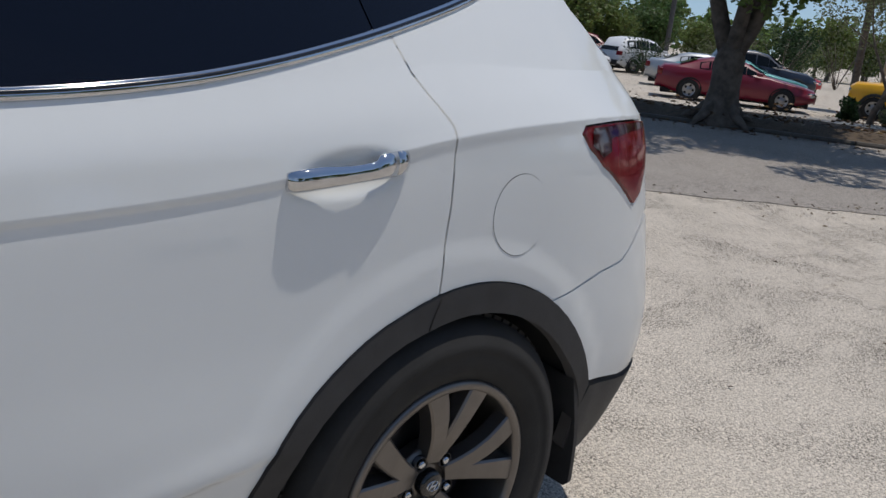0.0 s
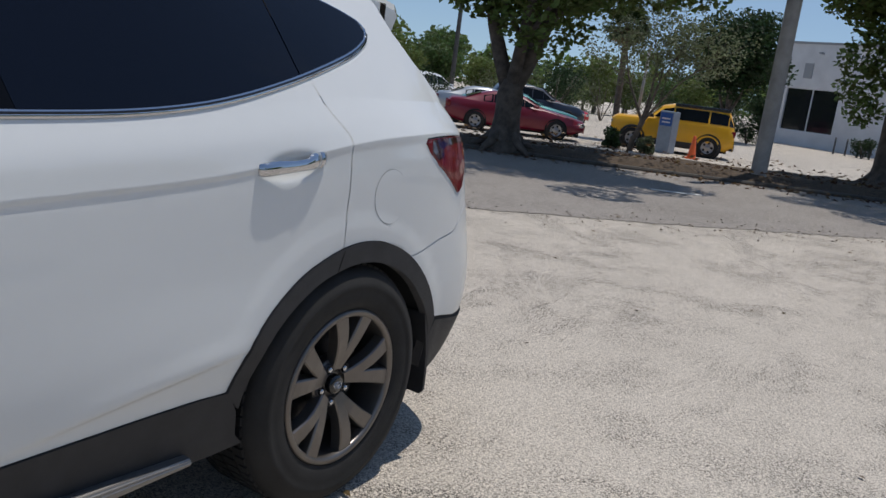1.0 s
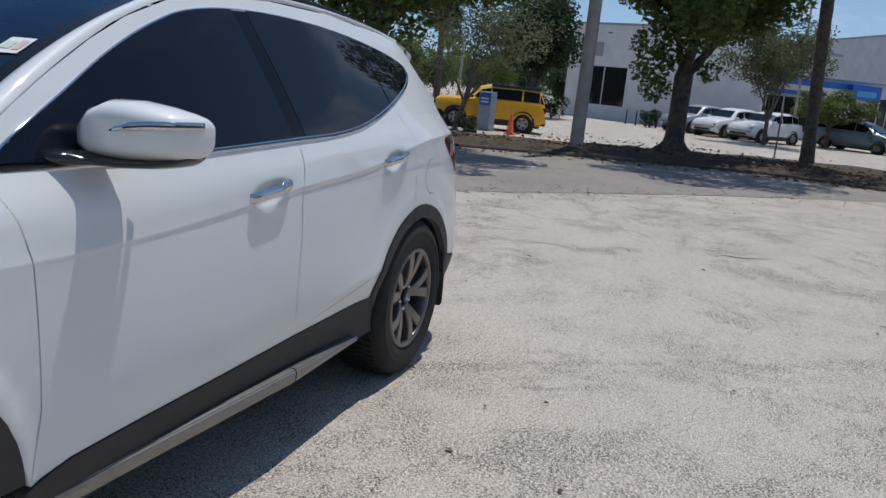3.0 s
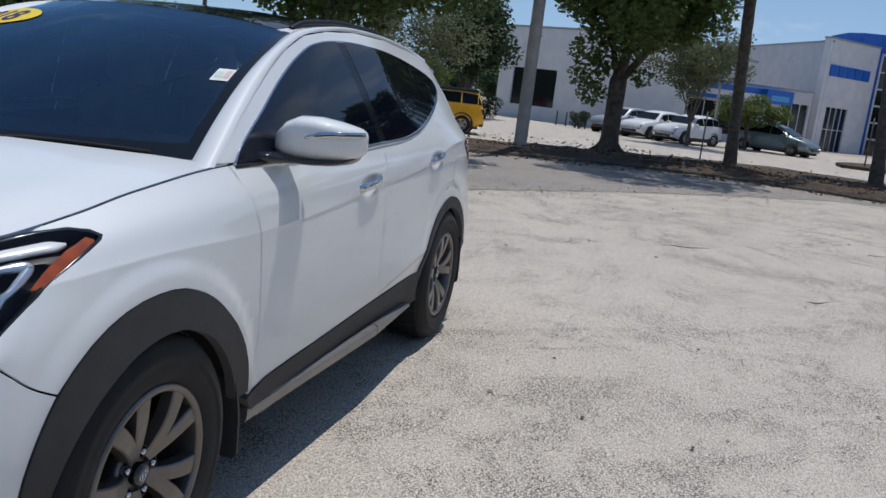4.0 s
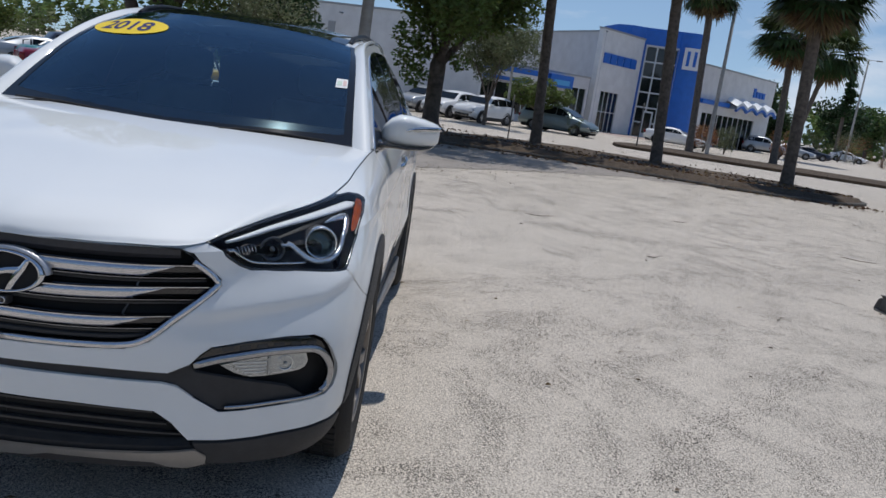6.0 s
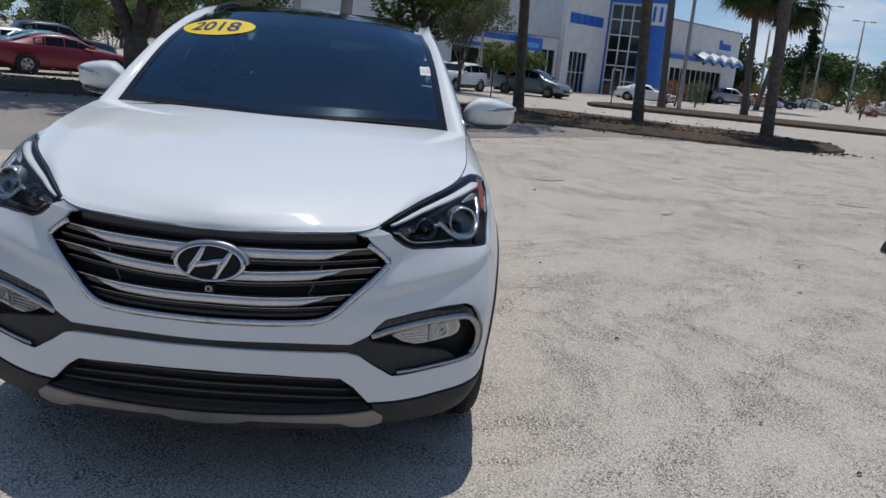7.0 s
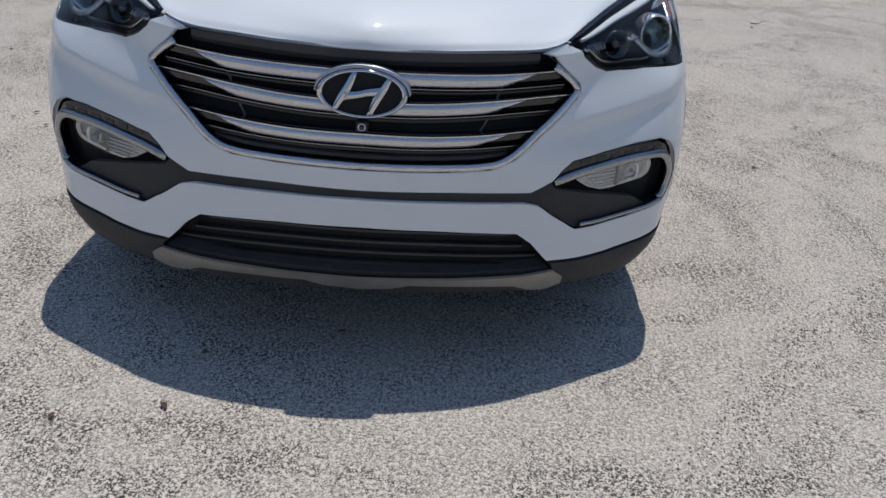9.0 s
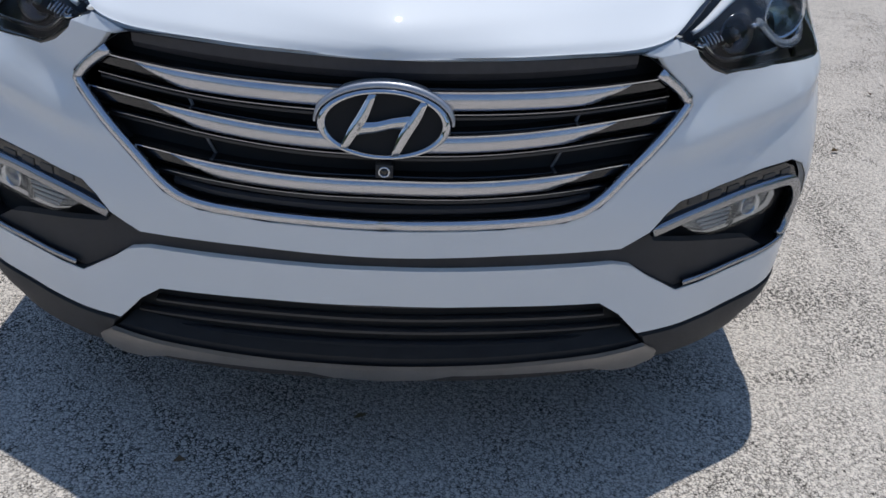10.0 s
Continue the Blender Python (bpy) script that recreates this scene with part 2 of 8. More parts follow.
    l.new(bp.outputs[0], b.inputs["Normal"])
    MATS[name] = m
    return m


PAINT = mat("white_car_paint", (0.745, 0.765, 0.76), 0.5, 0.0, 0.012, 1.4, coat=1.0, spec=0.3)
CLAD = mat("black_moulding_plastic", (0.028, 0.028, 0.030), 0.62, 0, 0.2, 20, 0.25, 900)
RAILBLACK = mat("satin_black_rail", (0.008, 0.008, 0.009), 0.4, spec=0.2)
GLOSSBLACK = mat("gloss_black_plastic", (0.008, 0.008, 0.009), 0.12, coat=0.6)
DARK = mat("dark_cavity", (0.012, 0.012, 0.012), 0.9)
CHROME = mat("chrome", (0.60, 0.61, 0.63), 0.05, 1.0)
SATIN = mat("satin_dark_chrome", (0.36, 0.37, 0.39), 0.22, 1.0)
SILVER = mat("silver_plastic_paint", (0.265, 0.255, 0.245), 0.38, 0.7, 0.1, 15)
TYRE = mat("tyre_rubber", (0.016, 0.0155, 0.015), 0.8, 0, 0.35, 12, 0.3, 500)
RIM = mat("machined_grey_alloy", (0.19, 0.175, 0.162), 0.34, 0.8, 0.08, 20)
RIMDARK = mat("dark_alloy_side", (0.05, 0.05, 0.055), 0.35, 0.7)
SIDEGLASS = mat("privacy_glass", (0.003, 0.0046, 0.011), 0.02, spec=0.31)
PILLARFILM = mat("black_pillar_film", (0.004, 0.004, 0.005), 0.12, spec=0.18)
SCREEN = glass("windscreen_glass", (0.40, 0.57, 0.62), 0.02, 2.0, (0.52, 0.78, 1.0))
CLEAR = glass("clear_lens", (0.93, 0.95, 0.96), 0.01, 1.25)
REDLENS = mat("red_lamp_lens", (0.17, 0.004, 0.008), 0.12, coat=0.35)
AMBER = mat("amber_reflector", (0.36, 0.068, 0.008), 0.18, 0, 0.3, 30, coat=.6)
LAMPINNER = mat("lamp_reflector", (0.42, 0.43, 0.44), 0.16, 0.9)


# ---- building tools ----
from mathutils.geometry import tessellate_polygon


def link_mesh(name, bm, material, parent=None, smooth=True):
    me = bpy.data.meshes.new(name)
    bm.normal_update()
    bm.to_mesh(me)
    bm.free()
    for m in (material if isinstance(material, (list, tuple)) else [material]):
        me.materials.append(m)
    if smooth:
        me.shade_smooth()
    ob = new(name, me)
    ob.parent = parent
    return ob


def part(name, bm, material, parent, label="", smooth=True):
    ob = link_mesh(name, bm, material, parent, smooth)
    if label:
        tagged(ob, label)
    return ob


def thing(name, label, category, group="", m=None, kind=""):
    ob = new(name)
    ob.empty_display_size = 0.2
    if m:
        ob.matrix_world = m
    return tagged(ob, label, category, group, kind)


def box(bm, x0, x1, y0, y1, z0, z1, bevel=0.0, m=None):
    v = [bm.verts.new((x, y, z)) for x in (x0, x1) for y in (y0, y1) for z in (z0, z1)]
    fs = [bm.faces.new([v[i] for i in q]) for q in ((0, 1, 3, 2), (4, 6, 7, 5), (0, 4, 5, 1), (2, 3, 7, 6), (0, 2, 6, 4), (1, 5, 7, 3))]
    if bevel > 0:
        bmesh.ops.bevel(bm, geom=list({e for f in fs for e in f.edges}), offset=bevel, segments=2, profile=0.5, affect='EDGES')
    elif m:
        bmesh.ops.transform(bm, matrix=m, verts=v)
    return bm


def boxed(x0, x1, y0, y1, z0, z1, bevel=0.0):
    return box(bmesh.new(), x0, x1, y0, y1, z0, z1, bevel)


def tube(bm, pts, r, seg=8, cap=True):
    """A swept tube along points; r is one radius or one for each point."""
    pts = [Vector(p) for p in pts]
    rs = r if isinstance(r, (list, tuple)) else [r] * len(pts)
    rings, side = [], None
    for i, p in enumerate(pts):
        d = (pts[min(i + 1, len(pts) - 1)] - pts[max(i - 1, 0)]).normalized()
        ref = side if side else (Vector((0, 0, 1)) if abs(d.z) < 0.9 else Vector((1, 0, 0)))
        a = d.cross(ref).cross(d).normalized() if side else d.cross(ref).normalized()
        side = a
        b = d.cross(a)
        rings.append([bm.verts.new(p + rs[i] * (math.cos(t) * a + math.sin(t) * b)) for t in (2 * math.pi * k / seg for k in range(seg))])
    for r0, r1 in zip(rings, rings[1:]):
        for k in range(seg):
            bm.faces.new((r0[k], r0[(k + 1) % seg], r1[(k + 1) % seg], r1[k]))
    if cap:
        bm.faces.new(rings[0][::-1])
        bm.faces.new(rings[-1])
    return bm


def lathe(bm, profile, seg=32, axis='y', closed=False):
    """Profile of (radius, along) turned about the axis."""
    rings = []
    for r, a in profile:
        ring = []
        for k in range(seg):
            t = 2 * math.pi * k / seg
            c, s = r * math.cos(t), r * math.sin(t)
            ring.append(bm.verts.new((c, a, s) if axis == 'y' else (c, s, a) if axis == 'z' else (a, c, s)))
        rings.append(ring)
    pairs = list(zip(rings, rings[1:])) + ([(rings[-1], rings[0])] if closed else [])
    for r0, r1 in pairs:
        for k in range(seg):
            bm.faces.new((r0[k], r0[(k + 1) % seg], r1[(k + 1) % seg], r1[k]))
    return bm


def catmull(pts, n=6):
    """A smooth open curve through points of any dimension."""
    p = [np.array(q, float) for q in pts]
    p = [2 * p[0] - p[1]] + p + [2 * p[-1] - p[-2]]
    out = []
    for i in range(1, len(p) - 2):
        a, b, c, d = p[i - 1:i + 3]
        for k in range(n):
            t = k / n
            out.append(0.5 * (2 * b + (c - a) * t + (2 * a - 5 * b + 4 * c - d) * t * t + (3 * b - a - 3 * c + d) * t ** 3))
    out.append(p[-2])
    return out


def spline_net(net, u, v, crease):
    """Catmull-Rom surface over a control net [row, station]; rows break their slope at the row 'crease'."""
    R, S, _ = net.shape

    def weights(t, lo, hi):
        i = int(min(max(math.floor(t), lo), hi - 1))
        f = t - i
        w = {}
        cs = (-0.5 * f + f * f - 0.5 * f ** 3, 1 - 2.5 * f * f + 1.5 * f ** 3, 0.5 * f + 2 * f * f - 1.5 * f ** 3, -0.5 * f * f + 0.5 * f ** 3)
        for k, c in zip((i - 1, i, i + 1, i + 2), cs):
            if k < lo:
                w[lo] = w.get(lo, 0) + 2 * c
                w[lo + 1] = w.get(lo + 1, 0) - c
            elif k > hi:
                w[hi] = w.get(hi, 0) + 2 * c
                w[hi - 1] = w.get(hi - 1, 0) - c
            else:
                w[k] = w.get(k, 0) + c
        return w
    wu = weights(u, 0, S - 1)
    wv = weights(v, 0, crease) if v <= crease else weights(v, crease, R - 1)
    p = np.zeros(3)
    for r, a in wv.items():
        for s, b in wu.items():
            p += a * b * net[r, s]
    return p


def clip_cell(poly, x0, x1, y0, y1):
    for ax, lim, sg in ((0, x0, 1), (0, x1, -1), (1, y0, 1), (1, y1, -1)):
        out = []
        for i, a in enumerate(poly):
            b = poly[(i + 1) % len(poly)]
            ia, ib = sg * (a[ax] - lim) >= -1e-12, sg * (b[ax] - lim) >= -1e-12
            if ia:
                out.append(a)
            if ia != ib:
                t = (lim - a[ax]) / (b[ax] - a[ax])
                q = [a[0] + t * (b[0] - a[0]), a[1] + t * (b[1] - a[1])]
                q[ax] = lim
                out.append(tuple(q))
        poly = out
        if not poly:
            break
    return poly


def inset(poly, d, metric=None):
    """Moves a closed outline inward by d; metric gives the lengths of a unit step in u and v at a point."""
    area = sum(a[0] * b[1] - b[0] * a[1] for a, b in zip(poly, poly[1:] + poly[:1]))
    sg = 1 if area > 0 else -1
    out = []
    for i, p in enumerate(poly):
        a, b = poly[i - 1], poly[(i + 1) % len(poly)]
        mu, mv = metric(p) if metric else (1.0, 1.0)
        n = np.zeros(2)
        for s, e in ((a, p), (p, b)):
            du, dv = (e[0] - s[0]) * mu, (e[1] - s[1]) * mv
            L = math.hypot(du, dv)
            if L > 1e-9:
                n += np.array((-dv, du)) / L
        L = np.linalg.norm(n)
        if L > 1e-9:
            n = n / L * sg * d / max(0.5, L / 2)
        out.append((p[0] + n[0] / mu, p[1] + n[1] / mv))
    return out


def patch(poly, surf, step, lift=0.0, rim=0.0, mirror='', keep=None):
    """Fills an outline in (u, v) with a grid laid on a surface. Returns vertices, normals and faces; rim: depth of the folded edge.
    mirror: 'join' adds the other side, 'flip' gives the other side alone. keep: u at which the outline is open (the middle line)."""
    su, sv = step
    us, vs = [p[0] for p in poly], [p[1] for p in poly]
    verts, norms, faces, index, edge_n = [], [], [], {}, {}

    def vid(q):
        k = (round(q[0] * 4000), round(q[1] * 4000))
        if k not in index:
            u, v = q
            e = 1e-3
            p = surf(u, v)
            n = np.cross(surf(u + e, v) - surf(u - e, v), surf(u, v + e) - surf(u, v - e))
            n = n / (np.linalg.norm(n) + 1e-12)
            index[k] = len(verts)
            verts.append(p + lift * n)
            norms.append(n)
        return index[k]
    tris = tessellate_polygon([[Vector((q[0], q[1], 0)) for q in poly]])
    for tri in tris:
        tp = [tuple(poly[k]) for k in tri]
        if sum(a[0] * b[1] - b[0] * a[1] for a, b in zip(tp, tp[1:] + tp[:1])) < 0:
            tp = tp[::-1]
        tu, tv = [q[0] for q in tp], [q[1] for q in tp]
        for i in range(math.floor(min(tu) / su), math.ceil(max(tu) / su)):
            strip = clip_cell(tp, i * su, (i + 1) * su, min(tv) - 1, max(tv) + 1)
            if len(strip) < 3:
                continue
            for j in range(math.floor(min(tv) / sv), math.ceil(max(tv) / sv)):
                ids = []
                for q in clip_cell(strip, i * su, (i + 1) * su, j * sv, (j + 1) * sv):
                    k = vid(q)
                    if k not in ids:
                        ids.append(k)
                if len(ids) >= 3:
                    faces.append(ids)
    # face direction must agree with the normals
    if faces:
        s = 0
        for f in faces[:200]:
            a, b, c = (verts[k] for k in f[:3])
            s += np.dot(np.cross(b - a, c - a), norms[f[0]])
        if s < 0:
            faces = [f[::-1] for f in faces]
    if rim > 0:
        cnt = {}
        for f in faces:
            for a, b in zip(f, f[1:] + f[:1]):
                cnt[(a, b)] = cnt.get((a, b), 0) + 1
        low, lowv = {}, []
        mid = {k for q, k in index.items() if keep is not None and abs(q[0] / 4000 - keep) < 1e-3}
        for (a, b) in [e for e in cnt if (e[1], e[0]) not in cnt]:
            if a in mid and b in mid:
                continue
            ids = []
            for k in (a, b):
                if k not in low:
                    low[k] = len(verts)
                    verts.append(verts[k] - rim * norms[k])
                    norms.append(norms[k])
                ids.append(low[k])
            faces.append([b, a, ids[0], ids[1]])
    V, N, F = np.array(verts), np.array(norms), faces
    if mirror:
        M = np.array((1, -1, 1))
        if mirror == 'flip':
            return V * M, N * M, [f[::-1] for f in F]
        k = len(V)
        V, N, F = np.vstack((V, V * M)), np.vstack((N, N * M)), F + [[i + k for i in f[::-1]] for f in F]
    return V, N, F


def panel(name, data, material, parent, label="", normals=True):
    V, N, F = data
    me = bpy.data.meshes.new(name)
    me.from_pydata([tuple(v) for v in V], [], F)
    me.validate()
    me.shade_smooth()
    if normals:
        me.normals_split_custom_set_from_vertices([tuple(n) for n in N])
    me.materials.append(material)
    ob = new(name, me)
    ob.parent = parent
    if label:
        tagged(ob, label)
    return ob


def coons(a0, a1, b0, b1):
    """A surface between four edge curves given as functions on 0..1: a0, a1 run with s at t = 0 and 1; b0, b1 run with t at s = 0 and 1."""
    def f(s, t):
        return ((1 - t) * a0(s) + t * a1(s) + (1 - s) * b0(t) + s * b1(t)
                - ((1 - s) * (1 - t) * a0(0) + s * (1 - t) * a0(1) + (1 - s) * t * a1(0) + s * t * a1(1)))
    return f


def polycurve(pts):
    """A smooth curve on 0..1 through 3D points, by Catmull-Rom."""
    n = len(pts) - 1
    first = 0
    if abs(pts[0][1]) < 1e-9 and abs(pts[1][1]) > 1e-6:
        pts, first = [(pts[1][0], -pts[1][1], pts[1][2])] + list(pts), 1
    net = np.array([pts], float)
    net = np.vstack((net, net))

    def f(t):
        return spline_net(net, first + t * n, 0, 1)
    return f


SQUARE = [(0, 0), (1, 0), (1, 1), (0, 1)]


# ---- the white SUV: control net of its lower body, left half; front at +x, stations run from the nose round to the tail ----
NET = np.array([
    # lower lip
    [(2.195, 0, .225), (2.178, .25, .225), (2.118, .50, .225), (2.010, .69, .230), (1.870, .825, .240), (1.660, .875, .25), (1.35, .885, .26), (.85, .865, .27),
     (.35, .86, .28), (-.28, .86, .28), (-.85, .865, .28), (-1.35, .88, .28), (-1.72, .87, .28), (-1.97, .82, .29), (-2.12, .72, .30), (-2.23, .45, .31), (-2.27, 0, .31)],
    # edge of the black mouldings
    [(2.225, 0, .320), (2.205, .25, .318), (2.140, .50, .312), (2.030, .69, .308), (1.905, .845, .315), (1.690, .896, .36), (1.35, .912, .44), (.85, .884, .45),
     (.35, .886, .455), (-.28, .886, .46), (-.85, .889, .465), (-1.35, .902, .45), (-1.74, .894, .45), (-2.02, .855, .46), (-2.17, .75, .47), (-2.29, .48, .47), (-2.34, 0, .47)],
    # lower bulge
    [(2.238, 0, .460), (2.212, .25, .460), (2.138, .50, .455), (2.032, .69, .455), (1.910, .855, .46), (1.710, .909, .50), (1.35, .921, .57), (.85, .893, .57),
     (.35, .897, .58), (-.28, .899, .58), (-.85, .911, .585), (-1.35, .908, .59), (-1.74, .902, .59), (-2.03, .860, .60), (-2.19, .75, .60), (-2.31, .48, .61), (-2.36, 0, .61)],
    # middle
    [(2.240, 0, .610), (2.212, .25, .610), (2.136, .501, .605), (2.037, .692, .605), (1.920, .858, .61), (1.715, .911, .65), (1.35, .918, .71), (.85, .894, .72),
     (.35, .896, .73), (-.28, .896, .75), (-.85, .898, .77), (-1.35, .902, .78), (-1.72, .897, .77), (-2.00, .855, .76), (-2.15, .75, .76), (-2.27, .48, .76), (-2.31, 0, .76)],
    # below the waist crease
    [(2.230, 0, .750), (2.200, .25, .755), (2.100, .497, .765), (1.990, .683, .77), (1.876, .836, .775), (1.700, .899, .80), (1.35, .903, .85), (.85, .888, .86),
     (.35, .887, .87), (-.28, .886, .915), (-.85, .888, .95), (-1.35, .893, .98), (-1.70, .885, 1.00), (-1.95, .835, 1.01), (-2.09, .74, 1.01), (-2.21, .48, 1.01), (-2.26, 0, 1.01)],
    # waist crease
    [(2.210, 0, .850), (2.180, .25, .855), (2.095, .49, .87), (1.965, .66, .895), (1.810, .800, .91), (1.620, .872, .93), (1.33, .890, .935), (.85, .886, .915),
     (.35, .884, .926), (-.28, .884, .974), (-.85, .886, 1.01), (-1.35, .885, 1.086), (-1.68, .870, 1.112), (-1.93, .815, 1.113), (-2.06, .728, 1.105), (-2.18, .47, 1.11), (-2.23, 0, 1.11)],
    # shoulder
    [(2.198, 0, .875), (2.170, .25, .878), (2.082, .485, .893), (1.915, .635, .935), (1.745, .765, .97), (1.560, .840, .990), (1.30, .855, 1.01), (.87, .860, 1.02),
     (.35, .866, 1.015), (-.28, .868, 1.045), (-.85, .868, 1.08), (-1.34, .856, 1.138), (-1.66, .838, 1.156), (-1.90, .787, 1.155), (-2.03, .708, 1.155), (-2.14, .45, 1.16), (-2.19, 0, 1.16)],
    # bonnet edge, belt line
    [(2.188, 0, .888), (2.160, .25, .891), (2.070, .475, .905), (1.885, .615, .955), (1.700, .730, .997), (1.500, .778, 1.036), (1.28, .788, 1.072), (.89, .803, 1.110),
     (.35, .830, 1.105), (-.28, .835, 1.121), (-.85, .832, 1.157), (-1.33, .815, 1.203), (-1.64, .800, 1.205), (-1.87, .757, 1.205), (-1.99, .685, 1.205), (-2.14, .45, 1.21), (-2.18, 0, 1.21)],
])
FLIP = np.array((1, -1, 1.0))
NET = np.concatenate((NET[:, 1:2] * FLIP, NET, NET[:, -2:-1] * FLIP), axis=1)
AXLE_F, AXLE_R, HUB_Z = 1.35, -1.35, 0.365
HANDLES = ((-.122, .980), (-1.085, 1.030))
SHELF = ((1.5, 1.9, 2.25, 2.77, 3.1, 3.7, 4.1, 4.6), (3.55, 3.61, 3.67, 3.77, 3.82, 3.96, 4.10, 4.22))


def flare(x, z):
    """Swelling of the side round the wheel arches."""
    out = 0.0
    for cx, r0 in ((AXLE_F, 0.49), (AXLE_R, 0.46)):
        r = math.hypot(x - cx, z - HUB_Z)
        k = min(1.0, max(0.0, (r0 + 0.075 - r) / 0.055))
        out += (0.008 if cx > 0 else 0.0045) * k * k * (3 - 2 * k)
    return out


def body(u, v):
    """The painted skin at station u, row v."""
    p = spline_net(NET, u + 1, v, 5)
    if 4.2 < u < 13.5:
        p[1] += flare(p[0], p[2]) * min(1.0, (u - 4.2) / 0.8, (13.5 - u) / 0.8)
        # shallow hollow under the waist crease
        p[1] -= .0030 * math.exp(-((v - 4.72) / (.60 if v < 4.72 else .17)) ** 2) * max(0.0, min(1.0, (u - 7.0) / 1.5, (12.6 - u) / 1.2))
        # pressed ridge low on the rear door
        if 8.9 < u < 10.4 and v < 3:
            h = p[2] - (.516 - .155 * (p[0] + .577))
            p[1] += .0075 * math.exp(-(h / (.040 if h > 0 else .010)) ** 2) * max(0.0, min(1.0, (u - 8.95) / .5, (10.3 - u) / .3))
        for hx, hz in HANDLES:
            d = ((p[0] - hx + .002) / .090) ** 2 + ((p[2] - hz + .004 + .09 * (p[0] - hx)) / .033) ** 2
            if d < 6:
                p[1] -= 0.012 * math.exp(-d * d)
    if 1.5 < u < 4.7 and 2.9 < v < 4.9:
        # shelf below the head lamp: a rounded step that runs in from the wheel arch
        h = (v - float(np.interp(u, *SHELF))) * .15
        k = .0110 * math.exp(-(h / (.060 if h > 0 else .026)) ** 2) * max(0.0, min(1.0, (u - 1.55) / .7, (4.65 - u) / .45))
        a = radians(float(np.interp(u, (1.5, 3.0, 4.5), (18, 42, 76))))
        p[0] += k * math.cos(a)
        p[1] += k * math.sin(a)
    return p


GRID = {}


def solve_uv(ax, a, z, lo, hi):
    """Station and row at which the skin has the given x (or y) and z."""
    if ax not in GRID:
        us, vs = np.arange(0, 16.01, 0.1), np.arange(0, 7.01, 0.1)
        GRID[ax] = [(u, v, *body(u, v)) for u in us for v in vs]
        GRID[ax] = np.array(GRID[ax])
    g = GRID[ax]
    g = g[(g[:, 0] >= lo) & (g[:, 0] <= hi)]
    k = np.argmin((g[:, 2 + ax] - a) ** 2 + (g[:, 4] - z) ** 2)
    u, v = g[k, 0], g[k, 1]
    for _ in range(6):
        e = 1e-4
        p = body(u, v)
        pu, pv = (body(u + e, v) - p) / e, (body(u, v + e) - p) / e
        J = np.array([[pu[ax], pv[ax]], [pu[2], pv[2]]])
        if abs(np.linalg.det(J)) < 1e-9:
            break
        d = np.linalg.solve(J, np.array([a - p[ax], z - p[2]]))
        d = np.clip(d, -0.15, 0.15)
        u, v = u + d[0], v + d[1]
    return float(u), float(v)


def side(x, z):
    return solve_uv(0, x, z, 4.6, 13.8)


def front(y, z):
    if y <= 1e-6:
        return (0.0, solve_uv(1, 0.0, z, 0, 0.3)[1])
    return solve_uv(1, y, z, 0, 4.7)


ARCH_F = ([-8, 3, 24, 44, 60, 85, 108, 132, 157, 188], [.448, .450, .480, .498, .495, .481, .481, .478, .500, .515])
ARCH_R = ([-8, 14, 28, 51, 72, 97, 119, 139, 163, 188], [.462, .454, .449, .432, .427, .441, .452, .459, .471, .480])
INNER_F = ([-8, 30, 58, 86, 116, 145, 165, 188], [.404, .392, .380, .378, .380, .392, .412, .44])
INNER_R = ([-8, 14, 34, 53, 77, 100, 121, 145, 168, 188], [.405, .402, .396, .380, .374, .382, .391, .404, .438, .455])


def arch(cx, a0, a1, grow=0.0, inner=False, n=18):
    """Points (x, z) round a wheel arch between two angles (degrees, 0 towards the nose, 90 up)."""
    tab = ARCH_F if cx > 0 else ARCH_R
    out = []
    for k in range(n + 1):
        a = a0 + (a1 - a0) * k / n
        r = float(np.interp(a, *((INNER_F if cx > 0 else INNER_R) if inner else tab))) + grow
        out.append((cx + r * math.cos(radians(a)), HUB_Z + r * math.sin(radians(a))))
    return out


def metric(p):
    e = 1e-3
    b = tall(*p)
    return (max(0.02, np.linalg.norm(tall(p[0] + e, p[1]) - b) / e), max(0.01, np.linalg.norm(tall(p[0], p[1] + e) - b) / e))


def skin(name, outline, material, parent, label="", gap=0.0022, lift=0.0, rim=0.014, mirror='', step=(0.12, 0.16), surf=body, keep=None):
    """A body panel inside an outline in (u, v), drawn back from its neighbours by a gap."""
    o = inset(outline, gap, metric) if gap else outline
    if keep is not None:
        o = [(keep, q[1]) if abs(p[0] - keep) < 1e-6 else q for p, q in zip(outline, o)]
    return panel(name, patch(o, surf, step, lift, rim, mirror, keep), material, parent, label)


def both(name, outline, material, parent, label="", **k):
    """The same panel on both sides of the car."""
    skin(name, outline, material, parent, label, **k)
    skin(name, outline, material, parent, label, mirror='flip', **k)


def dense(pts, n=4):
    out = []
    for a, b in zip(pts, pts[1:]):
        out += [(a[0] + (b[0] - a[0]) * k / n, a[1] + (b[1] - a[1]) * k / n) for k in range(n)]
    return out + [pts[-1]]


def row(v, u0, u1, n=12):
    return [(u0 + (u1 - u0) * k / n, v) for k in range(n + 1)]


